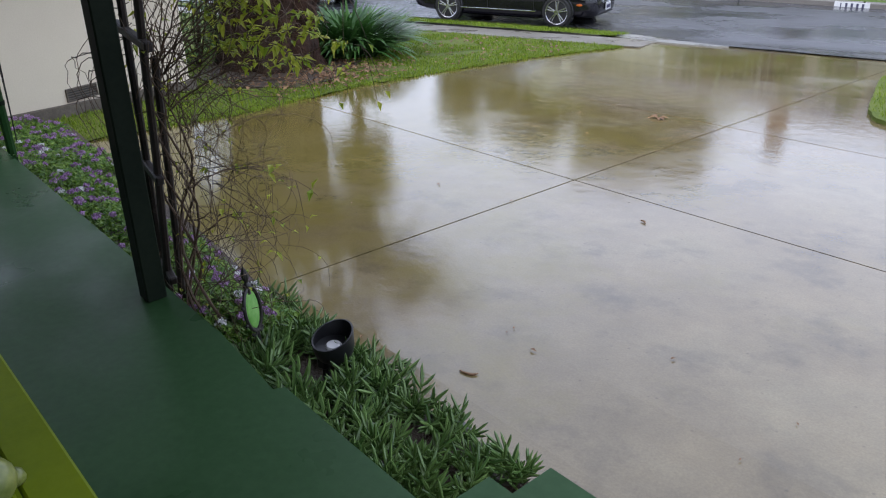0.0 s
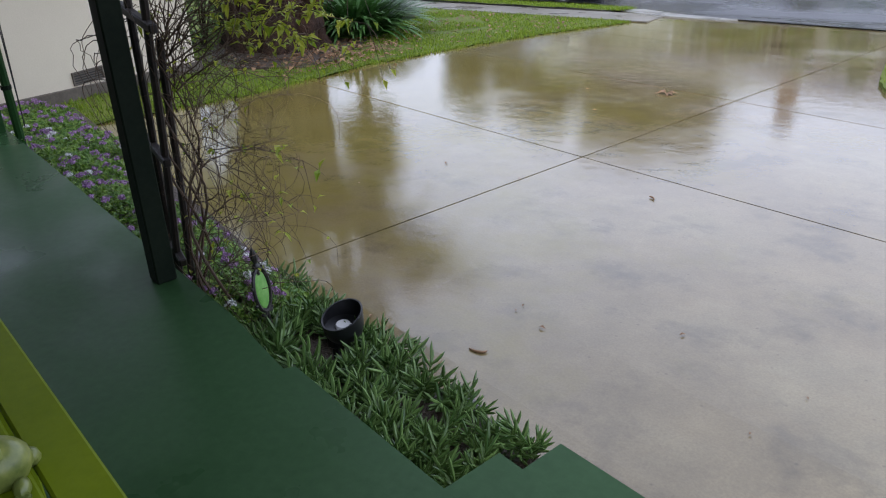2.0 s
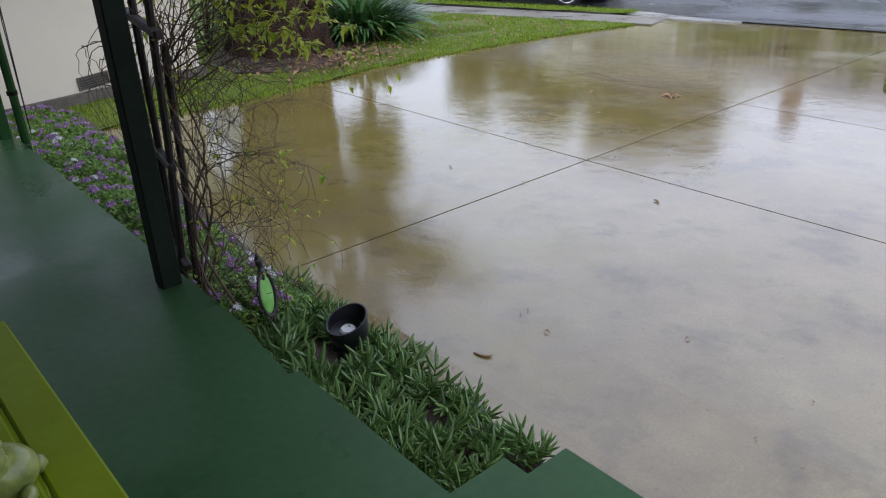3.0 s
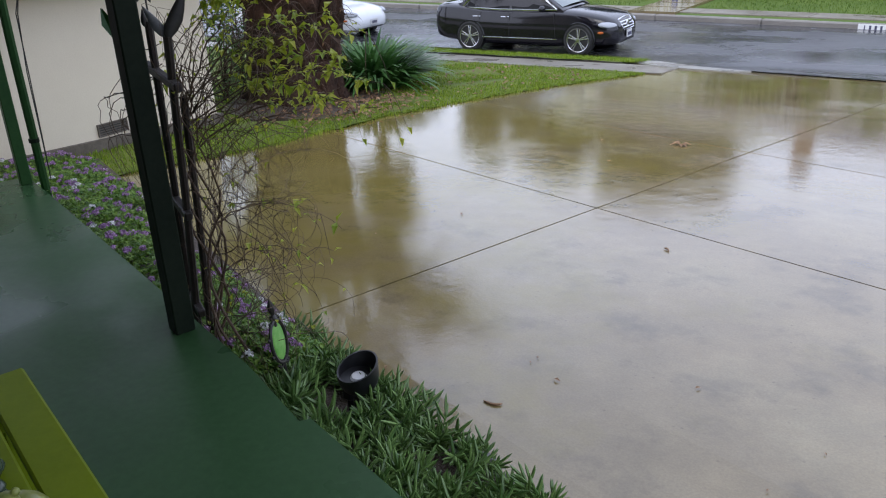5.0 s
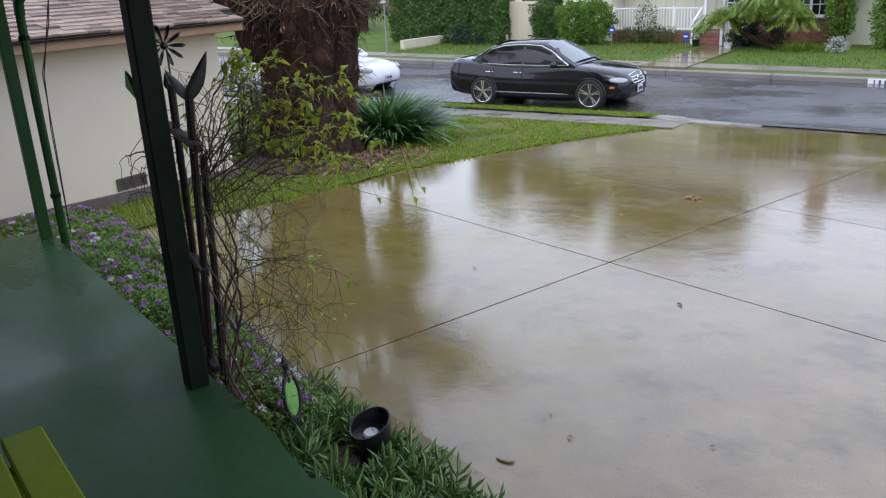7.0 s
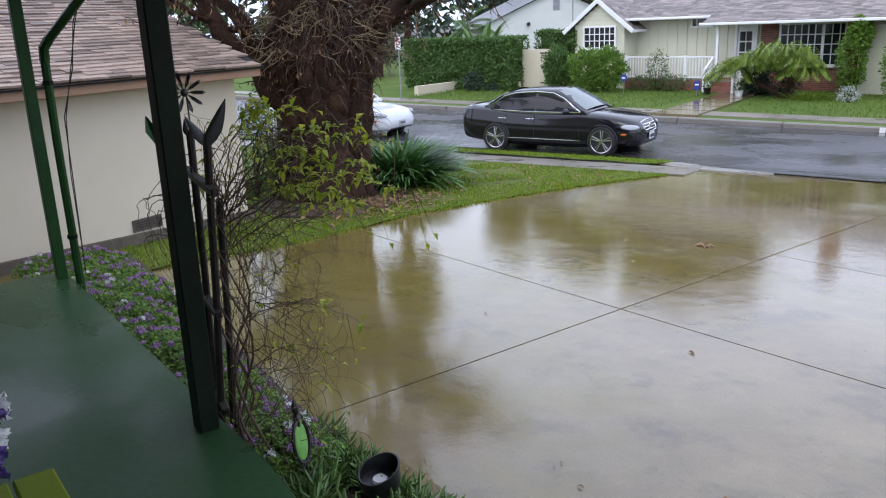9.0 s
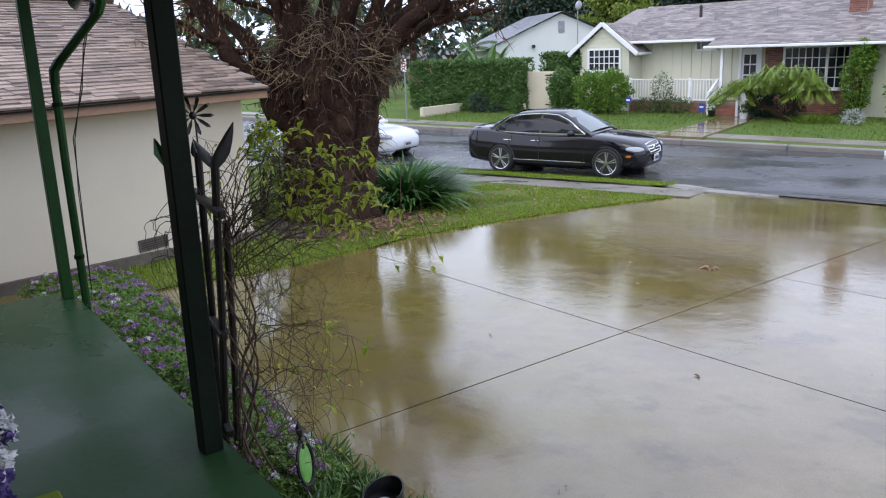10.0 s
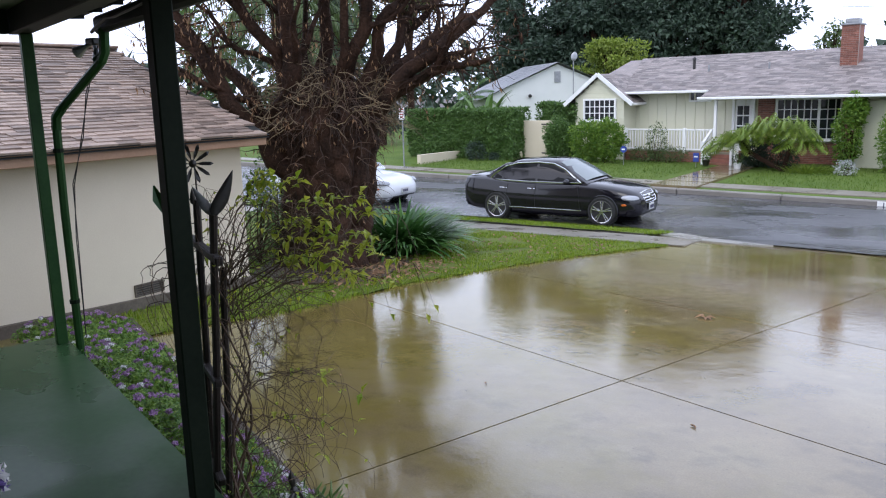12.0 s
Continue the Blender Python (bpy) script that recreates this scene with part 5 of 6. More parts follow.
def ellipse_patch(c, ax, ay, nrm, n=16, thick=0.012):
    """A low domed lens at c, spanned by ax and ay."""
    g = Geo()
    c, ax, ay, nrm = Vector(c), Vector(ax), Vector(ay), Vector(nrm)
    rr = []
    for s, h in ((1.0, -0.5), (1.0, 0.3), (0.8, 0.8), (0.4, 1.0), (0.02, 1.05)):
        rr.append([c + ax * s * math.cos(u) + ay * s * math.sin(u) + nrm * thick * h for u in (6.2832 * j / n for j in range(n))])
    g.rings(rr)
    return g


def car(name, label, paint, m, white=False):
    t = thing(name, label, "car", m)
    s = 0.95 if white else 1.0
    body = car_body(white).ob("body", paint, t, smooth=True)
    cabin(s).ob("roof", paint, t, smooth=True)
    # windows
    for sd in (-1, 1):
        for nm, poly in (("window", [(-0.22, 0.965), (-0.22, 1.37), (0.15, 1.35), (0.42, 1.245), (0.8, 0.985)]), ("window", [(-0.28, 0.965), (-1.12, 0.985), (-1.2, 1.12), (-1.03, 1.265), (-0.78, 1.35), (-0.28, 1.378)]), ("window", [(-1.2, 0.99), (-1.47, 1.0), (-1.36, 1.1), (-1.22, 1.17)])):
            g = Geo()
            g.add([(x, sd * (side_y(x, z) * s + 0.006), z) for x, z in poly], [tuple(range(len(poly)))])
            g.ob(nm, M["car_glass"], t, "dark tinted side window")
        g = Geo()
        line = [(-1.54, 0.985), (-1.42, 1.11), (-1.13, 1.295), (-0.8, 1.378), (-0.25, 1.408), (0.17, 1.38), (0.46, 1.265), (0.68, 1.12), (0.92, 0.965), (0.3, 0.95), (-0.6, 0.952), (-1.2, 0.97), (-1.56, 0.985)]
        g.tube([(x, sd * (side_y(x, z) * s + 0.008), z) for x, z in line], 0.017, 5)
        g.ob("window_trim", M["chrome"] if not white else M["rubber"], t, "chrome window surround" if not white else "", smooth=True)
        g = Geo()
        g.beam((-0.95, sd * 0.897, 0.33), (0.95, sd * 0.897, 0.33), 0.012, 0.02, 0.003)
        g.ob("side_moulding", M["chrome"], t)
        for x in (-0.35, -1.1):
            g = Geo()
            g.tube([(x - 0.1, sd * 0.885, 0.8), (x - 0.07, sd * 0.912, 0.802), (x + 0.07, sd * 0.912, 0.802), (x + 0.1, sd * 0.885, 0.8)], 0.012, 6)
            g.ob("door_handle", M["chrome"], t, smooth=True)
        g = Geo()
        g.ball((0.62, sd * 0.955, 0.995), 0.115, 12, 8, (0.65, 1.0, 0.65))
        g.tube([(0.64, sd * 0.84, 0.96), (0.62, sd * 0.93, 0.97)], 0.025, 6)
        g.ob("mirror", paint, t, smooth=True)
        ellipse_patch((2.085, sd * 0.735, 0.655), (0.15, -sd * 0.14, 0.0), (-0.06, 0, 0.065), (0.7, sd * 0.7, 0.25), thick=0.06).ob("headlight", M["lens_clear"], t, "clear glass headlight", smooth=True)
        ellipse_patch((1.97, sd * 0.835, 0.5), (0.06, -sd * 0.03, 0.0), (0, 0, 0.028), (0.3, sd * 0.9, 0.1), thick=0.02).ob("side_light", M["lens_amber"], t, "amber side marker light", smooth=True)
        ellipse_patch((-2.2, sd * 0.70, 0.82), (0.06, sd * 0.11, 0.0), (0, 0, 0.09), (-0.8, sd * 0.5, 0.1), thick=0.03).ob("tail_light", M["lens_red"], t, "red tail light", smooth=True)
        g = Geo()
        g.beam((2.19, sd * 0.62, 0.36), (2.26, sd * 0.42, 0.36), 0.03, 0.025, 0.006)
        g.ob("fog_light", M["chrome"], t)
        for x in (1.47, -1.29):
            g = Geo()
            g.tube([(x + 0.37 * math.cos(u), sd * 0.878, 0.33 + 0.37 * math.sin(u)) for u in (-0.25 + 3.64 * j / 18 for j in range(19))], 0.018, 6)
            g.ob("arch_lip", paint, t, smooth=True)
            # solid black disc in place of the shaded hollow of the wheel arch
            g = Geo()
            g.tube([(x, sd * 0.70, 0.33), (x, sd * 0.889, 0.33)], 0.352, 28)
            g.ob("arch_shade_disc", M["rubber"], t)
            wheel(t, x, sd * 0.815, 0.335, sd)
        for x0, x1 in ((-0.25, -0.25), (-1.12, -1.0), (0.92, 0.86)):
            g = Geo()
            g.beam((x0, sd * 0.888, 0.32), (x1, sd * 0.872, 0.9), 0.006, 0.006)
            g.ob("door_gap", M["rubber"], t)
    # windscreen and rear window
    for nm, pts, mat in (("windscreen", [(0.98, -0.66, 0.985), (0.98, 0.66, 0.985), (0.27, 0.54, 1.39), (0.27, -0.54, 1.39)], M["screen_glass"]), ("rear_window", [(-1.78, 0.58, 1.045), (-1.78, -0.58, 1.045), (-1.0, -0.5, 1.388), (-1.0, 0.5, 1.388)], M["car_glass"])):
        g = Geo()
        a, b, c, d = (Vector(p) for p in pts)
        n1 = (b - a).cross(d - a).normalized()
        if n1.z < 0:
            n1 = -n1
        vs, fs, N = [], [], 6
        for i in range(N + 1):
            for j in range(N + 1):
                u, v = i / N, j / N
                p = a.lerp(b, u).lerp(d.lerp(c, u), v) + n1 * (0.03 + 0.035 * (1 - (2 * u - 1) ** 2) + 0.01 * (1 - (2 * v - 1) ** 2))
                p.y *= s
                vs.append(p)
        for i in range(N):
            for j in range(N):
                k = i * (N + 1) + j
                fs.append((k, k + 1, k + N + 2, k + N + 1))
        g.add(vs, fs)
        g.ob(nm, mat, t, smooth=True)
    g = Geo()
    for y in (-0.35, 0.1):
        g.tube([(1.0, y - 0.15, 1.02), (0.86, y + 0.35, 1.1)], 0.008, 5)
    g.ob("wiper", M["rubber"], t)
    # grille, badge, bumper, plate
    if not white:
        g = Geo()

        def nose(y, z):
            return Vector((float(np.interp(z, (0.4, 0.55, 0.66, 0.75), (2.315, 2.305, 2.255, 2.165))) + 0.012 - 0.5 * max(0, abs(y) - 0.2) ** 2, y, z))

        g.tube([nose(y, z) for y, z in ((-0.3, 0.51), (-0.36, 0.6), (-0.38, 0.73), (0, 0.755), (0.38, 0.73), (0.36, 0.6), (0.3, 0.51), (0, 0.495), (-0.3, 0.51))], 0.016, 6)
        for z, w in ((0.56, 0.33), (0.62, 0.36), (0.68, 0.37)):
            g.tube([nose(w * q / 4, z) for q in range(-4, 5)], 0.018, 6)
        g.ob("grille", M["chrome"], t, "chrome slatted grille", smooth=True)
        ellipse_patch((2.285, 0, 0.625), (0, 0.085, 0), (0, 0, 0.085), (1, 0, 0), thick=0.02).ob("badge", M["chrome"], t, smooth=True)
    g = Geo()
    g.beam((2.24, -0.5, 0.26), (2.24, 0.5, 0.26), 0.07, 0.04, 0.012)
    g.ob("lower_lip", M["rubber"], t)
    g = Geo()
    g.box((2.335, -0.02, 0.41), (0.02, 0.31, 0.155), bev=0.006)
    pl = g.ob("number_plate", M["plate"], t, "white number plate")
    g = Geo()
    for k in range(6):
        g.box((2.348, -0.12 + 0.04 * k, 0.405), (0.006, 0.024, 0.07))
    g.ob("bars", M["plate_ink"], pl)
    return t


car("car", "black four-door saloon car parked at the kerb", M["car_black"], pose(-8.43, 17.78, -0.94))
car("car", "white car parked at the kerb behind the tree", M["car_white"], pose(-15.75, 18.1, -0.92), white=True)

# ================= far side of the street =================
FAR = pose(-6.18, 22.9, -0.94, 0, 0, -8.5)


def far_ob(g, name, mat, label="", category="", kind="structure", smooth=False):
    o = g.ob(name, mat, smooth=smooth)
    o.matrix_world = FAR
    return tagged(o, label, category, kind=kind)


def far_thing(name, label, category, x=0, y=0, z=0, rz=0, group=""):
    return thing(name, label, category, FAR @ pose(x, y, z, 0, 0, rz), group)


g = Geo()
x = -70.0
while x < 40:
    g.box((x + 1.49, 0.09, 0.02), (2.98, 0.18, 0.26), bev=0.03)
    x += 3.0
far_ob(g, "kerb_far", M["kerb"], "concrete kerb on the far side of the street", "kerb", smooth=False)
g = Geo()
g.box((4.75, -0.008, 0.06), (0.8, 0.006, 0.16))
o = far_ob(g, "kerb_number", M["white"], "white painted address block on the kerb", "sign", kind="")
o2 = Geo()
for k in range(5):
    o2.box((4.5 + 0.125 * k, -0.014, 0.06), (0.05 if k != 0 else 0.025, 0.004, 0.1))
o2.ob("bars", M["plate_ink"], o)
g = Geo()
vs, fs = [], []
gx, gy = [-80, -40, -20, -16, -12, -8, -4, 0, 4, 8, 20, 60, 120], [0.18, 1.6, 3.0, 5, 7, 12, 30, 200]
gz = [0.14, 0.15, 0.16, 0.2, 0.24, 0.25, 0.3, 0.4]
for i, a in enumerate(gx):
    for j, b in enumerate(gy):
        vs.append((a, b, gz[j]))
for i in range(len(gx) - 1):
    for j in range(len(gy) - 1):
        k = i * len(gy) + j
        fs.append((k, k + len(gy), k + len(gy) + 1, k + 1))
g.add(vs, fs)
far_ob(g, "lawn_far", M["far_turf"], "green front lawn across the street", "lawn")
g = Geo()
x = -60.0
while x < 40:
    g.box((x + 0.745, 1.05, 0.155), (1.48, 0.9, 0.05), bev=0.01)
    x += 1.5
far_ob(g, "pavement_far", M["walk"], "concrete pavement across the street", "pavement")
g = Geo()
for k in range(6):
    y0 = 0.2 + 1.1 * k
    g.prism([(-1.95 - 0.07 * k, y0), (-0.5 - 0.1 * k, y0), (-0.6 - 0.1 * k, y0 + 1.08), (-2.02 - 0.07 * k, y0 + 1.08)], 0.1, 0.215 + 0.008 * k)
far_ob(g, "walkway", M["concrete"], "wet concrete front walkway to the house steps", "path")
g = Geo()
for k in range(12000):
    x, y = rnd(-14, 5), rnd(1.5, 6.8)
    if -2.6 < x < -0.4:
        continue
    a = rnd(0, 6.28)
    g.blade((x, y, 0.15 + 0.015 * y), (math.cos(a), math.sin(a), 0), rnd(0.04, 0.08), 0.022, rnd(0.4, 1.3), 2)
far_ob(g, "grass", M["grass_far"], "short wet grass across the street", "grass", kind="stuff")

fh = far_thing("house", "pale green ranch house with white trim and brick", "house")


def boarded(g, x0, x1, y, z0, z1):
    """Board-and-batten siding with its battens proud."""
    g.box(((x0 + x1) / 2, y + 0.06, (z0 + z1) / 2), (x1 - x0, 0.12, z1 - z0))


g = Geo()
boarded(g, -6.75, -2.0, 8.0, 0.2, 3.0)
g.ob("wall", M["siding"], fh)
for k in range(12):
    g = Geo()
    g.box((-6.6 + 0.4 * k, 7.985, 1.6), (0.05, 0.03, 2.75))
    g.ob("batten", M["siding"], fh)
g = Geo()
g.box((-7.85, 10.0, 1.45), (2.25, 6.0, 2.5))
g.add([(-8.975, 7.0, 2.7), (-6.725, 7.0, 2.7), (-7.85, 7.0, 3.55), (-8.975, 9.0, 2.7), (-6.725, 9.0, 2.7), (-7.85, 9.0, 3.55)], [(0, 1, 2), (3, 5, 4), (0, 2, 5, 3), (1, 4, 5, 2)])
g.ob("wing_wall", M["siding"], fh)
for k in range(13):
    z = 1.3 + 0.17 * k
    half = 1.135 if z < 2.68 else 1.135 * max(0.02, (3.52 - z) / 0.84)
    g = Geo()
    g.box((-7.85, 6.99, z), (2 * half, 0.03, 0.155), pose(0, 0, 0, 4, 0, 0))
    g.ob("lap_board", M["siding"], fh)
g = Geo()
g.box((1.6, 8.12, 1.4), (7.2, 0.16, 2.5))
g.box((9, 8.1, 1.4), (8.0, 0.2, 2.5))
g.box((-7.6, 13.5, 1.4), (1.5, 0.2, 2.6))
g.box((1.0, 15.5, 1.4), (24, 0.2, 2.6))
g.ob("wall", M["siding"], fh)


def brick_skin(name, x0, x1, z0, z1, y, parent, depth=0.1, bl=0.2, bh=0.065, joined=True):
    g = Geo()
    g.box(((x0 + x1) / 2, y + depth / 2 + 0.012, (z0 + z1) / 2), (x1 - x0, depth, z1 - z0))
    w = g.ob(name, M["mortar"], parent)
    b = Geo()
    row = 0
    z = z0
    while z + bh < z1 + 0.01:
        x = x0 - (bl / 2 if row % 2 else 0)
        while x < x1:
            a, c = max(x, x0), min(x + bl - 0.01, x1)
            if c - a > 0.03:
                b.box(((a + c) / 2, y + 0.01, z + bh / 2), (c - a, 0.03, bh - 0.01))
            x += bl
        z += bh
        row += 1
    b.ob("bricks", M["brick_far"], w)
    return w


M["brick_far"] = varied("red_brick_far", (0.17, 0.065, 0.043), (0.28, 0.12, 0.085), 0.7, 6, 50, 0.3, 0.005, island=0.3)
brick_skin("brick_wall", -6.6, -3.05, 0.1, 0.62, 6.95, fh)
brick_skin("brick_wall", -1.75, -1.15, 0.2, 2.6, 8.0, fh)
brick_skin("brick_wall", 1.15, 1.65, 0.2, 2.6, 8.0, fh)
brick_skin("brick_wall", -1.15, 1.15, 0.2, 1.0, 7.9, fh)
ch = brick_skin("chimney", 0.5, 1.08, 3.3, 5.05, 9.6, fh)
g = Geo()
g.box((0.79, 9.95, 4.17), (0.57, 0.62, 1.75))
g.ob("chimney_core", M["brick_far"], ch)
g = Geo()
g.box((0.79, 9.93, 5.08), (0.66, 0.76, 0.07), bev=0.02)
g.box((0.79, 9.93, 5.2), (0.46, 0.45, 0.18), bev=0.03)
g.ob("cap", M["galvanised"], ch, "pale metal chimney cap")
for k in range(4):
    g = Geo()
    g.box((-2.5, 7.35 - 0.27 * k, 0.62 - 0.13 * k), (1.0, 0.32, 0.13), bev=0.01)
    g.ob("step", M["brick_far"], fh, "red brick step")
g = Geo()
g.box((-4.3, 7.5, 0.6), (4.6, 1.0, 0.08))
g.ob("porch_slab", M["walk"], fh)


def roof_face(p0, p1, p2, p3, parent, mat, course=0.16, tab=0.34, name="shingles"):
    """Courses of separate shingles over a roof face: eave p0-p1, top p3-p2."""
    p0, p1, p2, p3 = (Vector(p) for p in (p0, p1, p2, p3))
    n = (p1 - p0).cross(p3 - p0).normalized()
    if n.z < 0:
        n = -n
    g = Geo()
    rows = int(((p3 - p0).length + (p2 - p1).length) / 2 / course)
    for r in range(rows):
        t0, t1 = r / rows, (r + 1.25) / rows
        a, b = p0.lerp(p3, t0), p1.lerp(p2, t0)
        c, d = p0.lerp(p3, min(1, t1)), p1.lerp(p2, min(1, t1))
        L = (b - a).length
        k = max(1, int(L / tab))
        cuts = [0] + [(i + rnd(0.15, 0.85)) / k for i in range(k)] + [1]
        for u, v in zip(cuts, cuts[1:]):
            h = 0.009 + rnd(0, 0.007)
            w = [a.lerp(b, u) + n * h, a.lerp(b, v - 0.008 / L) + n * h, c.lerp(d, v - 0.008 / L) + n * 0.004, c.lerp(d, u) + n * 0.004, a.lerp(b, u), a.lerp(b, v)]
            g.add(w, [(0, 1, 2, 3), (4, 5, 1, 0)])
    return g.ob(name, mat, parent)


g = Geo()
# main roof: lower eave over the porch, hip at the far end
E1, E2, RZ = 2.98, 2.66, 4.35
g.add([(-9.3, 7.28, 2.89), (-3.3, 7.3, 2.89), (-3.3, 12, RZ - 0.04), (-9.2, 12, RZ - 0.04), (-3.3, 6.5, 2.63), (14, 6.4, 2.63), (14, 12, RZ - 0.04), (-10.2, 15.8, 2.7), (14, 15.8, 2.7)], [(0, 1, 2, 3), (4, 5, 6, 2), (3, 2, 6, 8, 7), (0, 3, 7), (1, 4, 2)])
g.ob("roof", M["shingle_grey"], fh)
roof_face((-7.0, 7.28, 2.934), (-3.3, 7.3, 2.934), (-3.3, 12, RZ + 0.02), (-8.6, 12, RZ + 0.02), fh, M["shingle_grey"], 0.15, 0.34)
roof_face((-3.3, 6.5, 2.69), (10, 6.4, 2.69), (10, 12, RZ + 0.02), (-3.3, 12, RZ + 0.02), fh, M["shingle_grey"], 0.15, 0.34)
for s in (-1, 1):
    roof_face((-7.85 + s * 1.55, 6.82, 2.5), (-7.85 + s * 1.55, 10.5, 2.5), (-7.85, 10.5, 3.68), (-7.85, 6.82, 3.68), fh, M["shingle_grey"], 0.15, 0.34)
    g = Geo()
    g.beam((-7.85 + s * 1.6, 6.8, 2.44), (-7.85, 6.8, 3.66), 0.05, 0.16, 0.006)
    g.ob("bargeboard", M["white"], fh, "white painted bargeboard")
    g = Geo()
    g.beam((-7.85 + s * 1.55, 6.83, 2.45), (-7.85 + s * 1.55, 10.4, 2.45), 0.06, 0.1, 0.006)
    g.ob("gutter", M["white"], fh)
for (x0, x1, y, z) in ((-6.9, -3.35, 7.25, 2.88), (-3.4, 14, 6.42, 2.63)):
    g = Geo()
    g.beam((x0, y, z), (x1, y, z), 0.1, 0.1, 0.02)
    g.ob("gutter", M["white"], fh, "white gutter")
g = Geo()
g.tube([(-5.2, 10, 3.6), (-5.2, 10, 4.15)], 0.06, 8)
g.tube([(-5.2, 10, 4.15), (-5.2, 10, 4.25)], [0.11, 0.03], 8)
g.ob("vent_pipe", M["black_iron"], fh)
for vx, vz in ((-4.4, 3.9), (-2.0, 3.9)):
    g = Geo()
    g.tube([(vx, 9.6, vz - 0.4), (vx, 9.6, vz)], 0.035, 8)
    g.ob("vent_pipe", M["galvanised"], fh)


def window(name, x0, x1, z0, z1, y, cols, rows, parent=fh, sill=True):
    w = thing(name, "", "", None)
    w.parent = parent
    f = Geo()
    t = 0.07
    for bx in ((x0 - t, x1 + t, z1, z1 + t), (x0 - t, x1 + t, z0 - t, z0), (x0 - t, x0, z0, z1), (x1, x1 + t, z0, z1)):
        f.box(((bx[0] + bx[1]) / 2, y, (bx[2] + bx[3]) / 2), (bx[1] - bx[0], 0.1, bx[3] - bx[2]))
    for k in range(1, cols):
        f.box((x0 + (x1 - x0) * k / cols, y, (z0 + z1) / 2), (0.03, 0.05, z1 - z0))
    for k in range(1, rows):
        f.box(((x0 + x1) / 2, y + 0.002, z0 + (z1 - z0) * k / rows), (x1 - x0, 0.046, 0.03))
    f.ob("window_frame", M["white"], w)
    for i in range(cols):
        for j in range(rows):
            p = Geo()
            a, b = x0 + (x1 - x0) * i / cols, x0 + (x1 - x0) * (i + 1) / cols
            c, d = z0 + (z1 - z0) * j / rows, z0 + (z1 - z0) * (j + 1) / rows
            p.box(((a + b) / 2, y + 0.012, (c + d) / 2), (b - a, 0.01, d - c), pose(0, 0, 0, rnd(-0.6, 0.6), 0, rnd(-0.6, 0.6)))
            p.ob("pane", M["pane"], w)
    if sill:
        s = Geo()
        s.box(((x0 + x1) / 2, y - 0.06, z0 - t - 0.02), (x1 - x0 + 0.25, 0.16, 0.05), bev=0.01)
        s.ob("sill", M["white"], w)
    return w


window("window", -8.5, -7.12, 1.85, 2.62, 6.94, 6, 3)
window("window", -4.35, -3.6, 2.55, 2.88, 7.97, 1, 1, sill=False)
window("window", -0.95, 0.42, 1.15, 2.5, 7.78, 6, 4)
sw = window("window", 0.0, 0.72, 1.15, 2.5, 0.0, 3, 4)
sw.matrix_world = FAR @ pose(0.5, 7.76, 0, 0, 0, 26)
window("window", 2.6, 3.6, 1.15, 2.5, 7.97, 3, 4)
dr = thing("door", "", "", None)
dr.parent = fh
g = Geo()
g.box((-2.28, 8.0, 1.55), (0.62, 0.06, 1.95), bev=0.01)
g.ob("leaf", M["white"], dr, "white front door")
for i in range(2):
    for j in range(4):
        g = Geo()
        g.box((-2.4 + 0.24 * i, 7.965, 1.0 + 0.38 * j), (0.2, 0.012, 0.33))
        g.ob("pane", M["pane"], dr)
for x in (-2.64, -1.9):
    g = Geo()
    g.box((x, 7.98, 1.6), (0.1, 0.12, 2.1))
    g.ob("jamb", M["white"], dr)
g = Geo()
g.beam((-2.82, 6.75, 0.6), (-2.82, 6.75, 2.6), 0.1, 0.1, 0.01)
g.ob("porch_post", M["white"], fh, "white porch post")

rail = far_thing("railing", "white painted wooden porch railing", "railing")
for z in (1.46, 0.72):
    g = Geo()
    g.beam((-6.6, 6.95, z), (-2.9, 6.95, z), 0.07, 0.06, 0.008)
    g.ob("rail", M["white"], rail)
for k in range(31):
    g = Geo()
    g.box((-6.52 + 0.118 * k, 6.95, 1.08), (0.04, 0.035, 0.72))
    g.ob("baluster", M["white"], rail)
for x in (-6.6, -4.1, -2.95):
    g = Geo()
    g.box((x, 6.95, 1.05), (0.1, 0.1, 0.95), bev=0.008)
    g.ob("post", M["white"], rail)
for x in (-3.02, -1.95):
    r2 = far_thing("stair_rail", "white painted handrail beside the brick steps", "railing", group="stair rails")
    g = Geo()
    g.beam((x, 6.9, 1.45), (x, 6.2, 1.02), 0.08, 0.06, 0.006)
    g.ob("rail", M["white"], r2)
    g = Geo()
    g.box((x, 6.2, 0.62), (0.1, 0.1, 0.95), bev=0.008)
    g.ob("post", M["white"], r2)
    for k in range(4):
        g = Geo()
        g.box((x, 6.78 - 0.14 * k, 0.85 - 0.07 * k), (0.04, 0.04, 0.9))
        g.ob("baluster", M["white"], r2)

# garden walls, gate and hedge
g = Geo()
g.prism([(-14.1, 2.6), (-13.9, 2.6), (-13.9, 5.5), (-10.9, 5.6), (-10.9, 5.8), (-14.1, 5.7)], 0.0, lambda x, y: 0.55)
far_ob(g, "wall_garden", M["cream"], "low cream garden wall below the hedge", "wall")
gt = far_thing("gate", "tall cream garden gate between hedge and shrubs", "gate")
g = Geo()
g.box((-10.2, 6.0, 1.05), (1.5, 0.1, 1.6), bev=0.01)
g.ob("leaf", M["cream"], gt)
for z in (0.5, 1.7):
    g = Geo()
    g.box((-9.85, 5.94, z), (0.3, 0.02, 0.05))
    g.ob("hinge", M["black_iron"], gt)
g = Geo()
g.box((2.25, 7.2, 1.3), (0.9, 0.1, 2.3), bev=0.01)
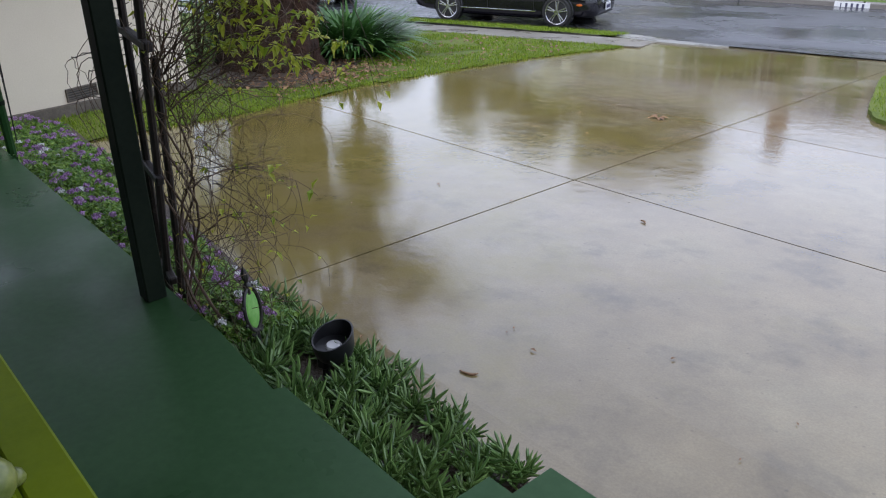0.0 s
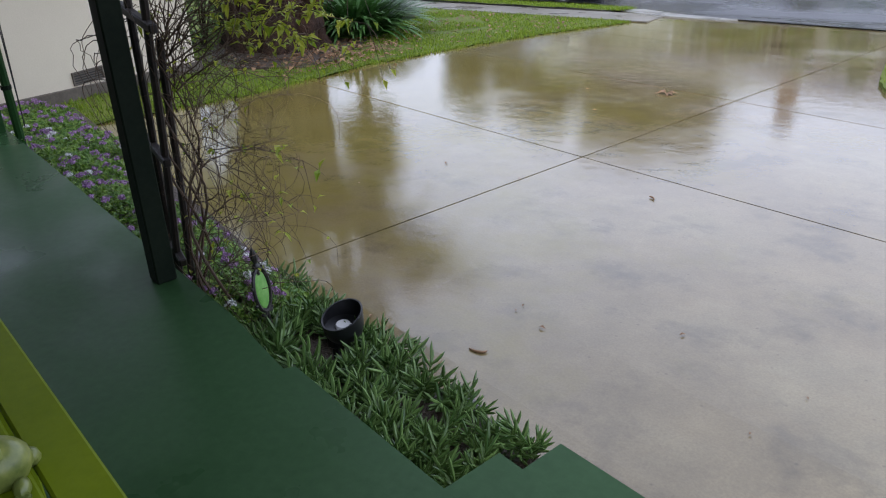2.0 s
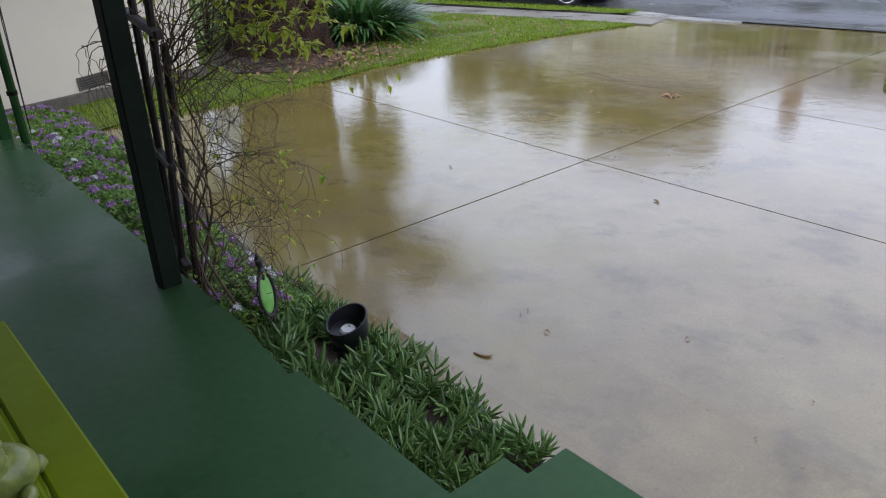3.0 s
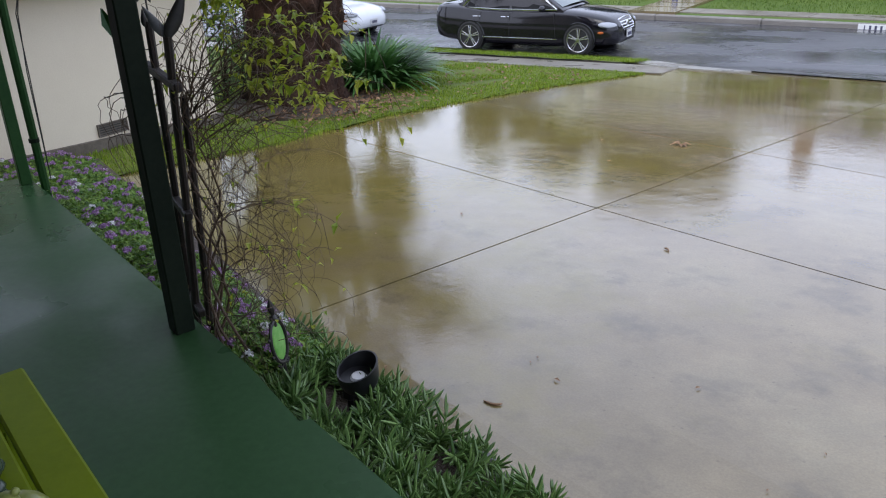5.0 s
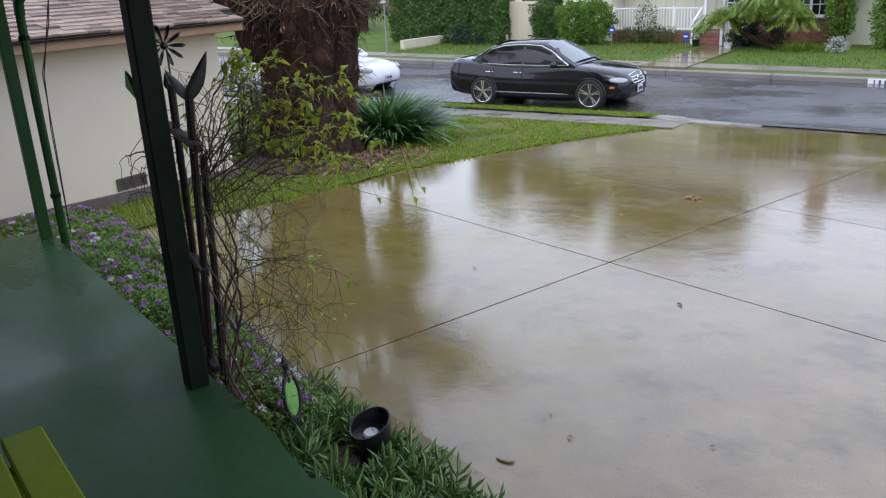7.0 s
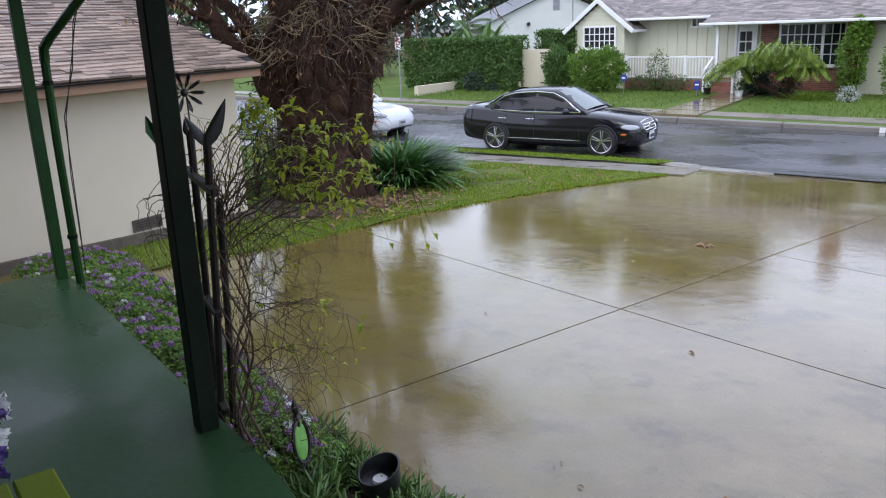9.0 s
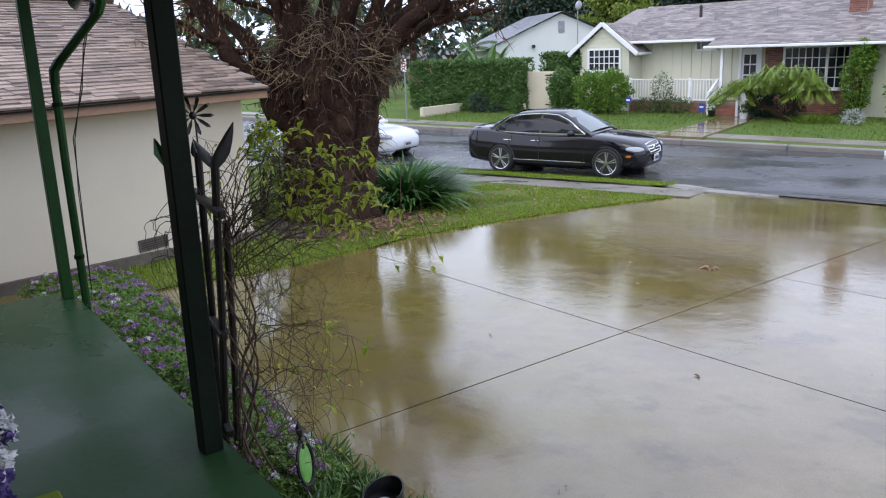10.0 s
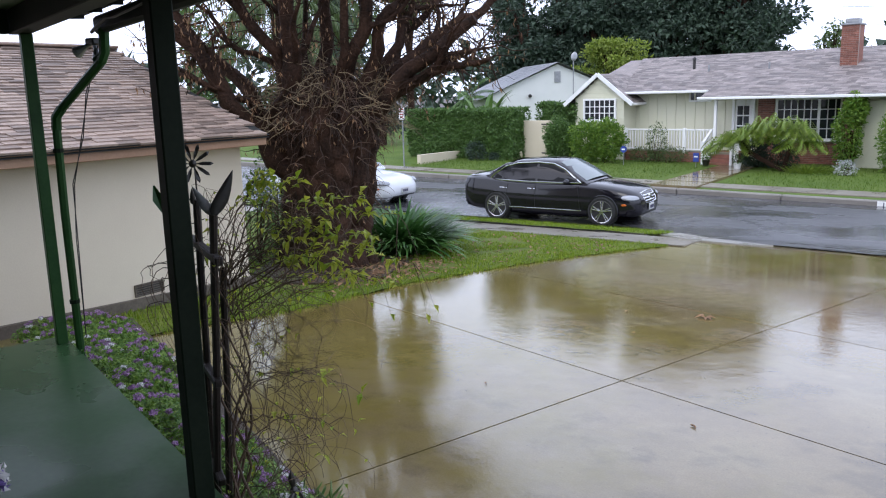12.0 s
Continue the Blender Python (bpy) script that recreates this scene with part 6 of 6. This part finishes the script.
tagged(far_ob(g, "screen_panel", M["siding"], "pale green board panel beside the brick", "panel", kind=""))


def hedge(name, label, x0, x1, y0, y1, z0, z1, n, mat, size):
    t = far_thing(name, label, "hedge")
    core = Geo()
    core.box(((x0 + x1) / 2, (y0 + y1) / 2, (z0 + z1) / 2), (x1 - x0 - 0.35, y1 - y0 - 0.35, z1 - z0 - 0.25))
    core.ob("core", M["hedge_leaf"], t)
    g = Geo()
    for k in range(n):
        f = rnd(0, 1)
        x, y, z = rnd(x0, x1), rnd(y0, y1), rnd(z0, z1)
        if f < 0.65:
            y = y0 + abs(random.gauss(0, 0.09))
        elif f < 0.9:
            z = z1 - abs(random.gauss(0, 0.08))
        else:
            x = random.choice((x0, x1))
        w = 0.16 * nz(x, y + z, z, 1.5)
        L = size * rnd(0.6, 1.3)
        g.leaf((x, y + w, z + w * 0.6), unit() + Vector((0, -0.4, 0.3)), unit() + Vector((0, 0, 0.6)), L, L * 0.55)
    g.ob("leaves", mat, t)
    return t


hedge("hedge", "tall clipped green hedge across the street", -17.0, -10.9, 5.0, 6.4, 0.2, 2.35, 17000, M["hedge_leaf"], 0.13)
hedge("hedge", "clipped hedge running back beside the gate", -11.0, -8.9, 7.0, 7.8, 0.3, 2.5, 4500, M["hedge_leaf"], 0.13)


def far_shrub(name, label, x, y, blobs, mat, size, n):
    t = shrub(name, label, blobs, mat, size, n, FAR @ pose(x, y, 0.15))
    return t


far_shrub("shrub", "rounded dark green shrub before the gable wall", -9.0, 5.7, [((0, 0, 0.95), (0.6, 0.5, 0.85))], M["hedge_leaf"], 0.12, 4500)
far_shrub("shrub", "bright green bushy shrub under the gable window", -7.6, 5.7, [((0, 0, 0.9), (0.8, 0.6, 0.85)), ((0.9, 0, 0.95), (0.75, 0.55, 0.8))], M["bed_leaf"], 0.12, 7000)
far_shrub("shrub", "thin climbing rose before the porch railing", -5.0, 6.5, [((0, 0, 0.85), (0.45, 0.25, 0.8)), ((0.6, 0, 0.4), (0.7, 0.25, 0.3)), ((-0.6, 0, 0.35), (0.6, 0.25, 0.3))], M["palm_leaf"], 0.08, 2200)
far_shrub("shrub", "dark low bush before the garden wall", -12.7, 4.9, [((0, 0, 0.4), (0.55, 0.4, 0.45)), ((0.9, 0.2, 0.2), (0.3, 0.25, 0.2))], M["dark_leaf"], 0.1, 2200)
far_shrub("shrub", "green climbing bush on the brick corner", 1.75, 6.6, [((0, 0, 1.2), (0.45, 0.4, 1.15)), ((0.2, 0, 2.1), (0.35, 0.3, 0.5))], M["bed_leaf"], 0.12, 3600)
far_shrub("shrub", "green bush at the house's far corner", 3.3, 6.2, [((0, 0, 1.1), (0.55, 0.5, 1.2)), ((0.5, 0, 2.0), (0.4, 0.4, 0.7))], M["bed_leaf"], 0.12, 3600)
far_shrub("shrub", "dark undergrowth below the broad-leaved plant", -0.4, 6.3, [((0, 0, 0.5), (0.7, 0.4, 0.6)), ((-0.8, 0, 0.5), (0.4, 0.4, 0.55))], M["dark_leaf"], 0.11, 2600)
far_shrub("shrub", "small silver-leaved bush at the lawn edge", 2.2, 5.0, [((0, 0, 0.25), (0.35, 0.3, 0.28))], M["silver_leaf"], 0.06, 500)
o = strap_clump(170, 0.8, 0.5, M["broad_leaf"], "border_plant", "low yellow-green strap-leaved border plant", FAR @ pose(1.0, 5.0, 0.15))
o.matrix_world = FAR @ pose(1.0, 5.2, 0.15) @ Matrix.Diagonal((1.4, 0.6, 1, 1))

ph = far_thing("split_leaf_plant", "large split-leaved plant with leaning trunks", "plant", -0.5, 5.4, 0.05)
g = Geo()
g.tube([(0.9, 0, 0.1), (0.3, 0, 0.35), (-0.5, 0, 0.75), (-0.9, 0, 1.2)], [0.09, 0.085, 0.08, 0.06], 8)
g.tube([(0.6, 0.1, 0.1), (0.8, 0.1, 0.9), (0.7, 0.1, 1.4)], [0.08, 0.07, 0.05], 8)
g.ob("trunk", M["bark"], ph, smooth=True)
g, stk = Geo(), Geo()
for k in range(150):
    c = random.choice(((-1.15, 0, 1.0), (-0.6, 0, 1.3), (0.0, 0, 1.5), (0.5, 0.1, 1.55), (0.95, 0.1, 1.45), (1.25, 0, 1.1)))
    d = unit()
    d.z = abs(d.z) * 0.8
    d.y -= 0.25
    d.normalize()
    p = Vector(c) + d * rnd(0.3, 0.65)
    stk.tube([c, Vector(c) + (p - Vector(c)) * 0.5 + Vector((0, 0, 0.06)), p], 0.012, 4, caps=False)
    ax = Vector((d.x, d.y - 0.3, -0.9)).normalized()
    side = ax.cross(Vector((0, 0, 1))).normalized()
    L = rnd(0.45, 0.65)
    for s in range(7):
        b = p + ax * L * s / 7
        for sd in (-1, 1):
            w = L * 0.5 * math.sin(math.pi * (0.18 + 0.75 * s / 7))
            g.leaf(b, side * sd + ax * 0.55 + Vector((0, 0, -0.12)), (0, 0, 1), w, 0.075, 0.1, 0.2)
stk.ob("stalks", M["broad_leaf"], ph)
g.ob("leaves", M["broad_leaf"], ph)

for x, y in ((-5.7, 5.2), (-2.9, 5.4)):
    s = far_thing("yard_sign", "small blue yard sign on a thin stake", "sign", x, y, 0.15, group="yard signs")
    g = Geo()
    g.tube([(0, 0, 0), (0, 0, 0.55)], 0.012, 6)
    g.ob("stake", M["galvanised"], s)
    g = Geo()
    if x < -4:
        g.tube([(0, -0.015, 0.66), (0, 0.015, 0.66)], 0.135, 8)
    else:
        g.box((0, 0, 0.42), (0.22, 0.03, 0.32), bev=0.02)
    g.ob("board", M["blue_sign"], s)
    g = Geo()
    g.box((0, -0.022, 0.66 if x < -4 else 0.45), (0.14, 0.008, 0.05))
    g.ob("bars", M["white"], s)
for x, y, mat, lb in ((-1.35, 5.3, "white", "small white plant pot beside the walkway"), (-2.75, 5.9, "black_iron", "black plant pot beside the brick steps")):
    p = far_thing("plant_pot", lb, "pot", x, y, 0.2)
    g = Geo()
    g.tube([(0, 0, 0), (0, 0, 0.22), (0, 0, 0.25)], [0.09, 0.14, 0.15], 12)
    g.ob("pot", M[mat], p, smooth=True)
    g = Geo()
    leaf_cloud(g, (0, 0, 0.35), (0.16, 0.16, 0.16), 90, 0.09)
    g.ob("leaves", M["hedge_leaf"], p)

sg = far_thing("street_sign", "white parking sign with red writing on a pole", "sign", -13.6, 1.3, 0.15)
g = Geo()
g.tube([(0, 0, 0), (0, 0, 2.45)], 0.03, 8)
g.ob("pole", M["galvanised"], sg, smooth=True)
g = Geo()
g.box((0, -0.04, 2.2), (0.32, 0.012, 0.5), bev=0.02)
bd = g.ob("board", M["white"], sg, "white metal sign board")
g = Geo()
for k, w in enumerate((0.2, 0.24, 0.22, 0.18)):
    g.box((0, -0.048, 2.36 - 0.1 * k), (w, 0.004, 0.04 if k else 0.07))
g.ob("bars", M["sign_red"], bd)

# house behind the hedge
h2 = far_thing("house", "white stucco house with pale grey roof", "house", -21.5, 15.4, 0.2, -40)
g = Geo()
g.box((0, 4, 1.3), (7.6, 8, 2.6))
g.add([(3.8, 0, 2.6), (3.8, 8, 2.6), (3.8, 4, 4.3), (3.7, 0, 2.6), (3.7, 8, 2.6), (3.7, 4, 4.3)], [(0, 1, 2), (5, 4, 3), (0, 2, 5, 3), (1, 4, 5, 2)])
g.ob("wall", M["far_wall"], h2)
roof_face((-4.2, -0.5, 2.45), (4.1, -0.5, 2.45), (4.1, 4, 4.4), (-4.2, 4, 4.4), h2, M["roof_light"], 0.3, 0.6)
roof_face((4.1, 8.5, 2.45), (-4.2, 8.5, 2.45), (-4.2, 4, 4.4), (4.1, 4, 4.4), h2, M["roof_light"], 0.3, 0.6)
g = Geo()
g.box((3.83, 4, 3.6), (0.04, 0.35, 0.6))
g.ob("gable_vent", M["galvanised"], h2)
g = Geo()
g.tube([(3.85, 2.4, 2.6), (4.0, 2.4, 2.6)], 0.1, 8)
g.ob("wall_lamp", M["black_iron"], h2)
dish = far_thing("satellite_dish", "small grey satellite dish on a mast", "satellite dish", -14.3, 15.0, 2.4)
g = Geo()
g.tube([(0, 0, 0), (0, 0, 2.3)], 0.03, 6)
g.ob("mast", M["galvanised"], dish)
ellipse_patch((0.05, 0, 2.4), (0.115, 0.13, 0.065), (-0.03, 0, 0.23), (0.75, -0.6, 0.2), thick=0.05).ob("bowl", M["galvanised"], dish, smooth=True)

# ================= distant trees =================
def far_tree(name, label, x, y, h, crown, mat, size, n, trunk_r=0.3):
    t = far_thing(name, label, "tree", x, y, 0.2)
    g = Geo()
    g.tube([(0, 0, 0), (0.1, 0, h * 0.4), (0, 0, h * 0.85)], [trunk_r, trunk_r * 0.7, trunk_r * 0.2], 8)
    for c, r in crown:
        g.tube([(0, 0, c[2] * 0.55), Vector(c) * 0.6 + Vector((0, 0, c[2] * 0.35)), c], [trunk_r * 0.4, trunk_r * 0.25, 0.04], 6)
    g.ob("trunk", M["bark"], t, smooth=True)
    g = Geo()
    for c, r in crown:
        leaf_cloud(g, c, r, int(n / len(crown)), size, shell=0.25)
    g.ob("crown", mat, t)
    return t


def blobs(n, R, z0, z1, r):
    out = []
    for k in range(n):
        z = rnd(z0, z1)
        s = R * (1.1 - 0.5 * (z - z0) / (z1 - z0))
        out.append(((rnd(-s, s), rnd(-s, s) * 0.6, z), (r * rnd(0.7, 1.3), r * rnd(0.7, 1.2), r * rnd(0.35, 0.6))))
    return out


for x, y, h in ((-23, 32, 12), (-16.5, 30, 12.5), (-12.3, 31, 11.5), (-19.5, 35, 13.5), (-13.8, 34, 12.5)):
    far_tree("pine_tree", "tall dark conifer behind the houses", x, y, h, blobs(34, 3.1, 3.0, h, 1.7), M["dark_leaf"], 0.42, 12000, 0.4)
for x, y, h in ((-28.5, 30, 11), (-46, 26, 13), (-26, 27, 9), (-24.5, 29, 11), (-21, 28, 10)):
    far_tree("pine_tree", "tall dark conifer behind the houses", x, y, h, blobs(22, 2.6, 3.0, h, 1.5), M["dark_leaf"], 0.4, 7000, 0.4)
far_tree("tree", "tall olive-leaved tree beyond the hedge", -22.4, 10.8, 15, blobs(34, 1.9, 7.6, 15.5, 1.25), M["olive_leaf"], 0.3, 13000, 0.22)
far_tree("tree", "yellow-green leafy tree behind the house", -14.6, 19.5, 5.6, blobs(18, 1.8, 3.2, 5.8, 0.85), M["lime_leaf"], 0.22, 5200, 0.16)
far_tree("tree", "small grey-green tree beyond the chimney", -4.6, 26, 6.6, blobs(6, 1.3, 4.2, 6.6, 0.8), M["palm_leaf"], 0.22, 900, 0.14)
for x, y, h in ((-24, 10, 5.0), (-27, 9, 6), (-31, 11, 7), (-36, 14, 8)):
    far_tree("tree", "dense dark green tree beyond the street", x, y, h, blobs(9, 1.8, 1.0, h, 1.2), M["dark_leaf"], 0.25, 2600, 0.25)
for x, y, h in ((14, 19, 9), (22, 22, 10), (30, 16, 9), (-46, 20, 10), (-58, 18, 11)):
    far_tree("tree", "leafy green tree further along the street", x, y, h, blobs(12, 2.6, 2.5, h, 1.5), M["hedge_leaf"], 0.35, 2500, 0.3)


def palm(name, label, m, h, n, length, mat, droop):
    t = thing(name, label, "palm", m)
    g = Geo()
    g.tube([(0, 0, 0), (0.1, 0, h * 0.5), (0, 0, h)], [0.2, 0.15, 0.13], 10)
    g.ob("trunk", M["bark"], t, smooth=True)
    g = Geo()
    for k in range(n):
        a, e = rnd(0, 6.28), rnd(-0.2, 1.2)
        d = Vector((math.cos(a) * math.cos(e), math.sin(a) * math.cos(e), math.sin(e)))
        p = Vector((0, 0, h))
        pts = [p.copy()]
        for s in range(10):
            d = (d + Vector((0, 0, -droop))).normalized()
            p = p + d * length / 10
            pts.append(p.copy())
            side = d.cross(Vector((0, 0, 1)))
            if side.length < 0.05:
                continue
            side.normalize()
            if s > 0:
                for q in range(3):
                    b = p - d * length / 10 * q / 3
                    for sd in (-1, 1):
                        g.leaf(b, side * sd + d * 0.6 + Vector((0, 0, -0.5)), (0, 0, 1), length * 0.2, 0.045, 0.1, 0.3)
        g.tube(pts, [0.025 - 0.002 * i for i in range(11)], 4, caps=False)
    g.ob("fronds", mat, t)
    return t


palm("palm", "feathery green palm behind the bare tree", pose(-13.6, 13.6, -0.8), 5.2, 26, 2.6, M["palm_leaf"], 0.2)
palm("palm", "feathery green palm behind the bare tree", pose(-14.6, 15.6, -0.9), 6.3, 26, 2.6, M["palm_leaf"], 0.2)
palm("palm", "small palm beside the white house", FAR @ pose(-19.5, 12.5, 0.2), 2.6, 14, 1.6, M["hedge_leaf"], 0.12)
bp = far_thing("banana_plant", "broad paddle-leaved plant above the hedge", "plant", -16.0, 9.5, 0.2)
g = Geo()
for k in range(16):
    a = rnd(0, 6.28)
    g.blade((0.5 * math.cos(a), 0.3 * math.sin(a), 1.2), (math.cos(a), math.sin(a), 0), rnd(1.4, 2.4), 0.34, rnd(0.6, 1.5), 6)
g.ob("leaves", M["hedge_leaf"], bp)

for k, (z, dz) in enumerate(((9.6, 0.0), (8.2, -0.25), (7.3, -0.1))):
    g = Geo()
    pts = []
    for i in range(17):
        t = i / 16
        pts.append((-14 + 42 * t, 26 + 4 * k, z - 1.2 * 4 * t * (1 - t) + dz * t))
    g.tube(pts, 0.014, 4)
    o = g.ob("power_line", M["cable"])
    o.matrix_world = FAR
    tagged(o, "thin black power line against the sky", "cable", group="power lines")
for x in (-14, 28):
    g = Geo()
    g.tube([(x, 30, 0), (x, 30, 10.2)], [0.16, 0.12], 8)
    g.beam((x - 0.1, 25.5, 9.5), (x + 0.1, 34.5, 9.5), 0.1, 0.12)
    o = g.ob("utility_pole", M["bark"], smooth=True)
    o.matrix_world = FAR
    tagged(o, "brown wooden utility pole behind the houses", "pole", group="utility poles")

# backdrop of distant woods
g = Geo()
for k in range(9000):
    a = rnd(0.15, 2.99)
    r = rnd(70, 110)
    h = 5.5 + 2.5 * nz(a * 9, 0, 0, 1.0)
    p = Vector((r * math.cos(a), r * math.sin(a), rnd(-1, h)))
    L = rnd(0.9, 1.8)
    g.leaf(p, unit(), unit(), L, L * 0.6)
tagged(g.ob("backdrop_woods", M["dark_leaf"]), "distant dark green tree line", "woods", kind="stuff")

# ================= pieces of the roof and pavement =================
sh = [None] * 5
for k in range(5):
    g = Geo()
    w = 0.17 + 0.045 * k
    g.add([(0, 0, 0.024), (0, w - 0.004, 0.024), (-0.15, w - 0.004, 0.003), (-0.15, 0, 0.003), (0, 0, 0), (0, w - 0.004, 0), (-0.15, 0, 0), (-0.15, w - 0.004, 0)], [(0, 1, 2, 3), (4, 5, 1, 0), (1, 5, 7, 2), (0, 3, 6, 4)])
    sh[k] = (w, g.mesh("shingle", M["shingle"]))
pitch = math.degrees(math.atan2(1.215, 3.06))
rest = Geo()
for r in range(35):
    t = r / 35
    x, z = -7.44 - 3.06 * t, 1.722 + 1.215 * t
    y = 7.2 - rnd(0, 0.2)
    while y > -2.5:
        w, me = random.choice(sh)
        y -= w
        m = pose(x, y, z + 0.002 + rnd(0, 0.013), 0, pitch, 0)
        if y > 4.6:
            o = new("shingle", me)
            o.parent = nh
            o.matrix_world = m
        else:
            rest.add([m @ v.co for v in me.vertices], [tuple(p.vertices) for p in me.polygons])
M["shingle_rest"] = varied("brown_shingle_joined", (0.2, 0.143, 0.11), (0.36, 0.282, 0.232), 0.5, 3, 60, 0.5, 0.004, island=0.35, rough2=0.75)
tagged(rest.ob("shingles", M["shingle_rest"], nh), kind="stuff")
for k in range(9):
    g = Geo()
    x = -13.6 + 1.05 * k
    g.prism([(x, 13.92), (x + 1.035, 13.92), (x + 1.035, 15.23), (x, 15.23)], lambda x, y: zg(y) - 0.05, lambda x, y: zg(y) + 0.022)
    g.ob("slab", M["walk"], bpy.data.objects["pavement"])
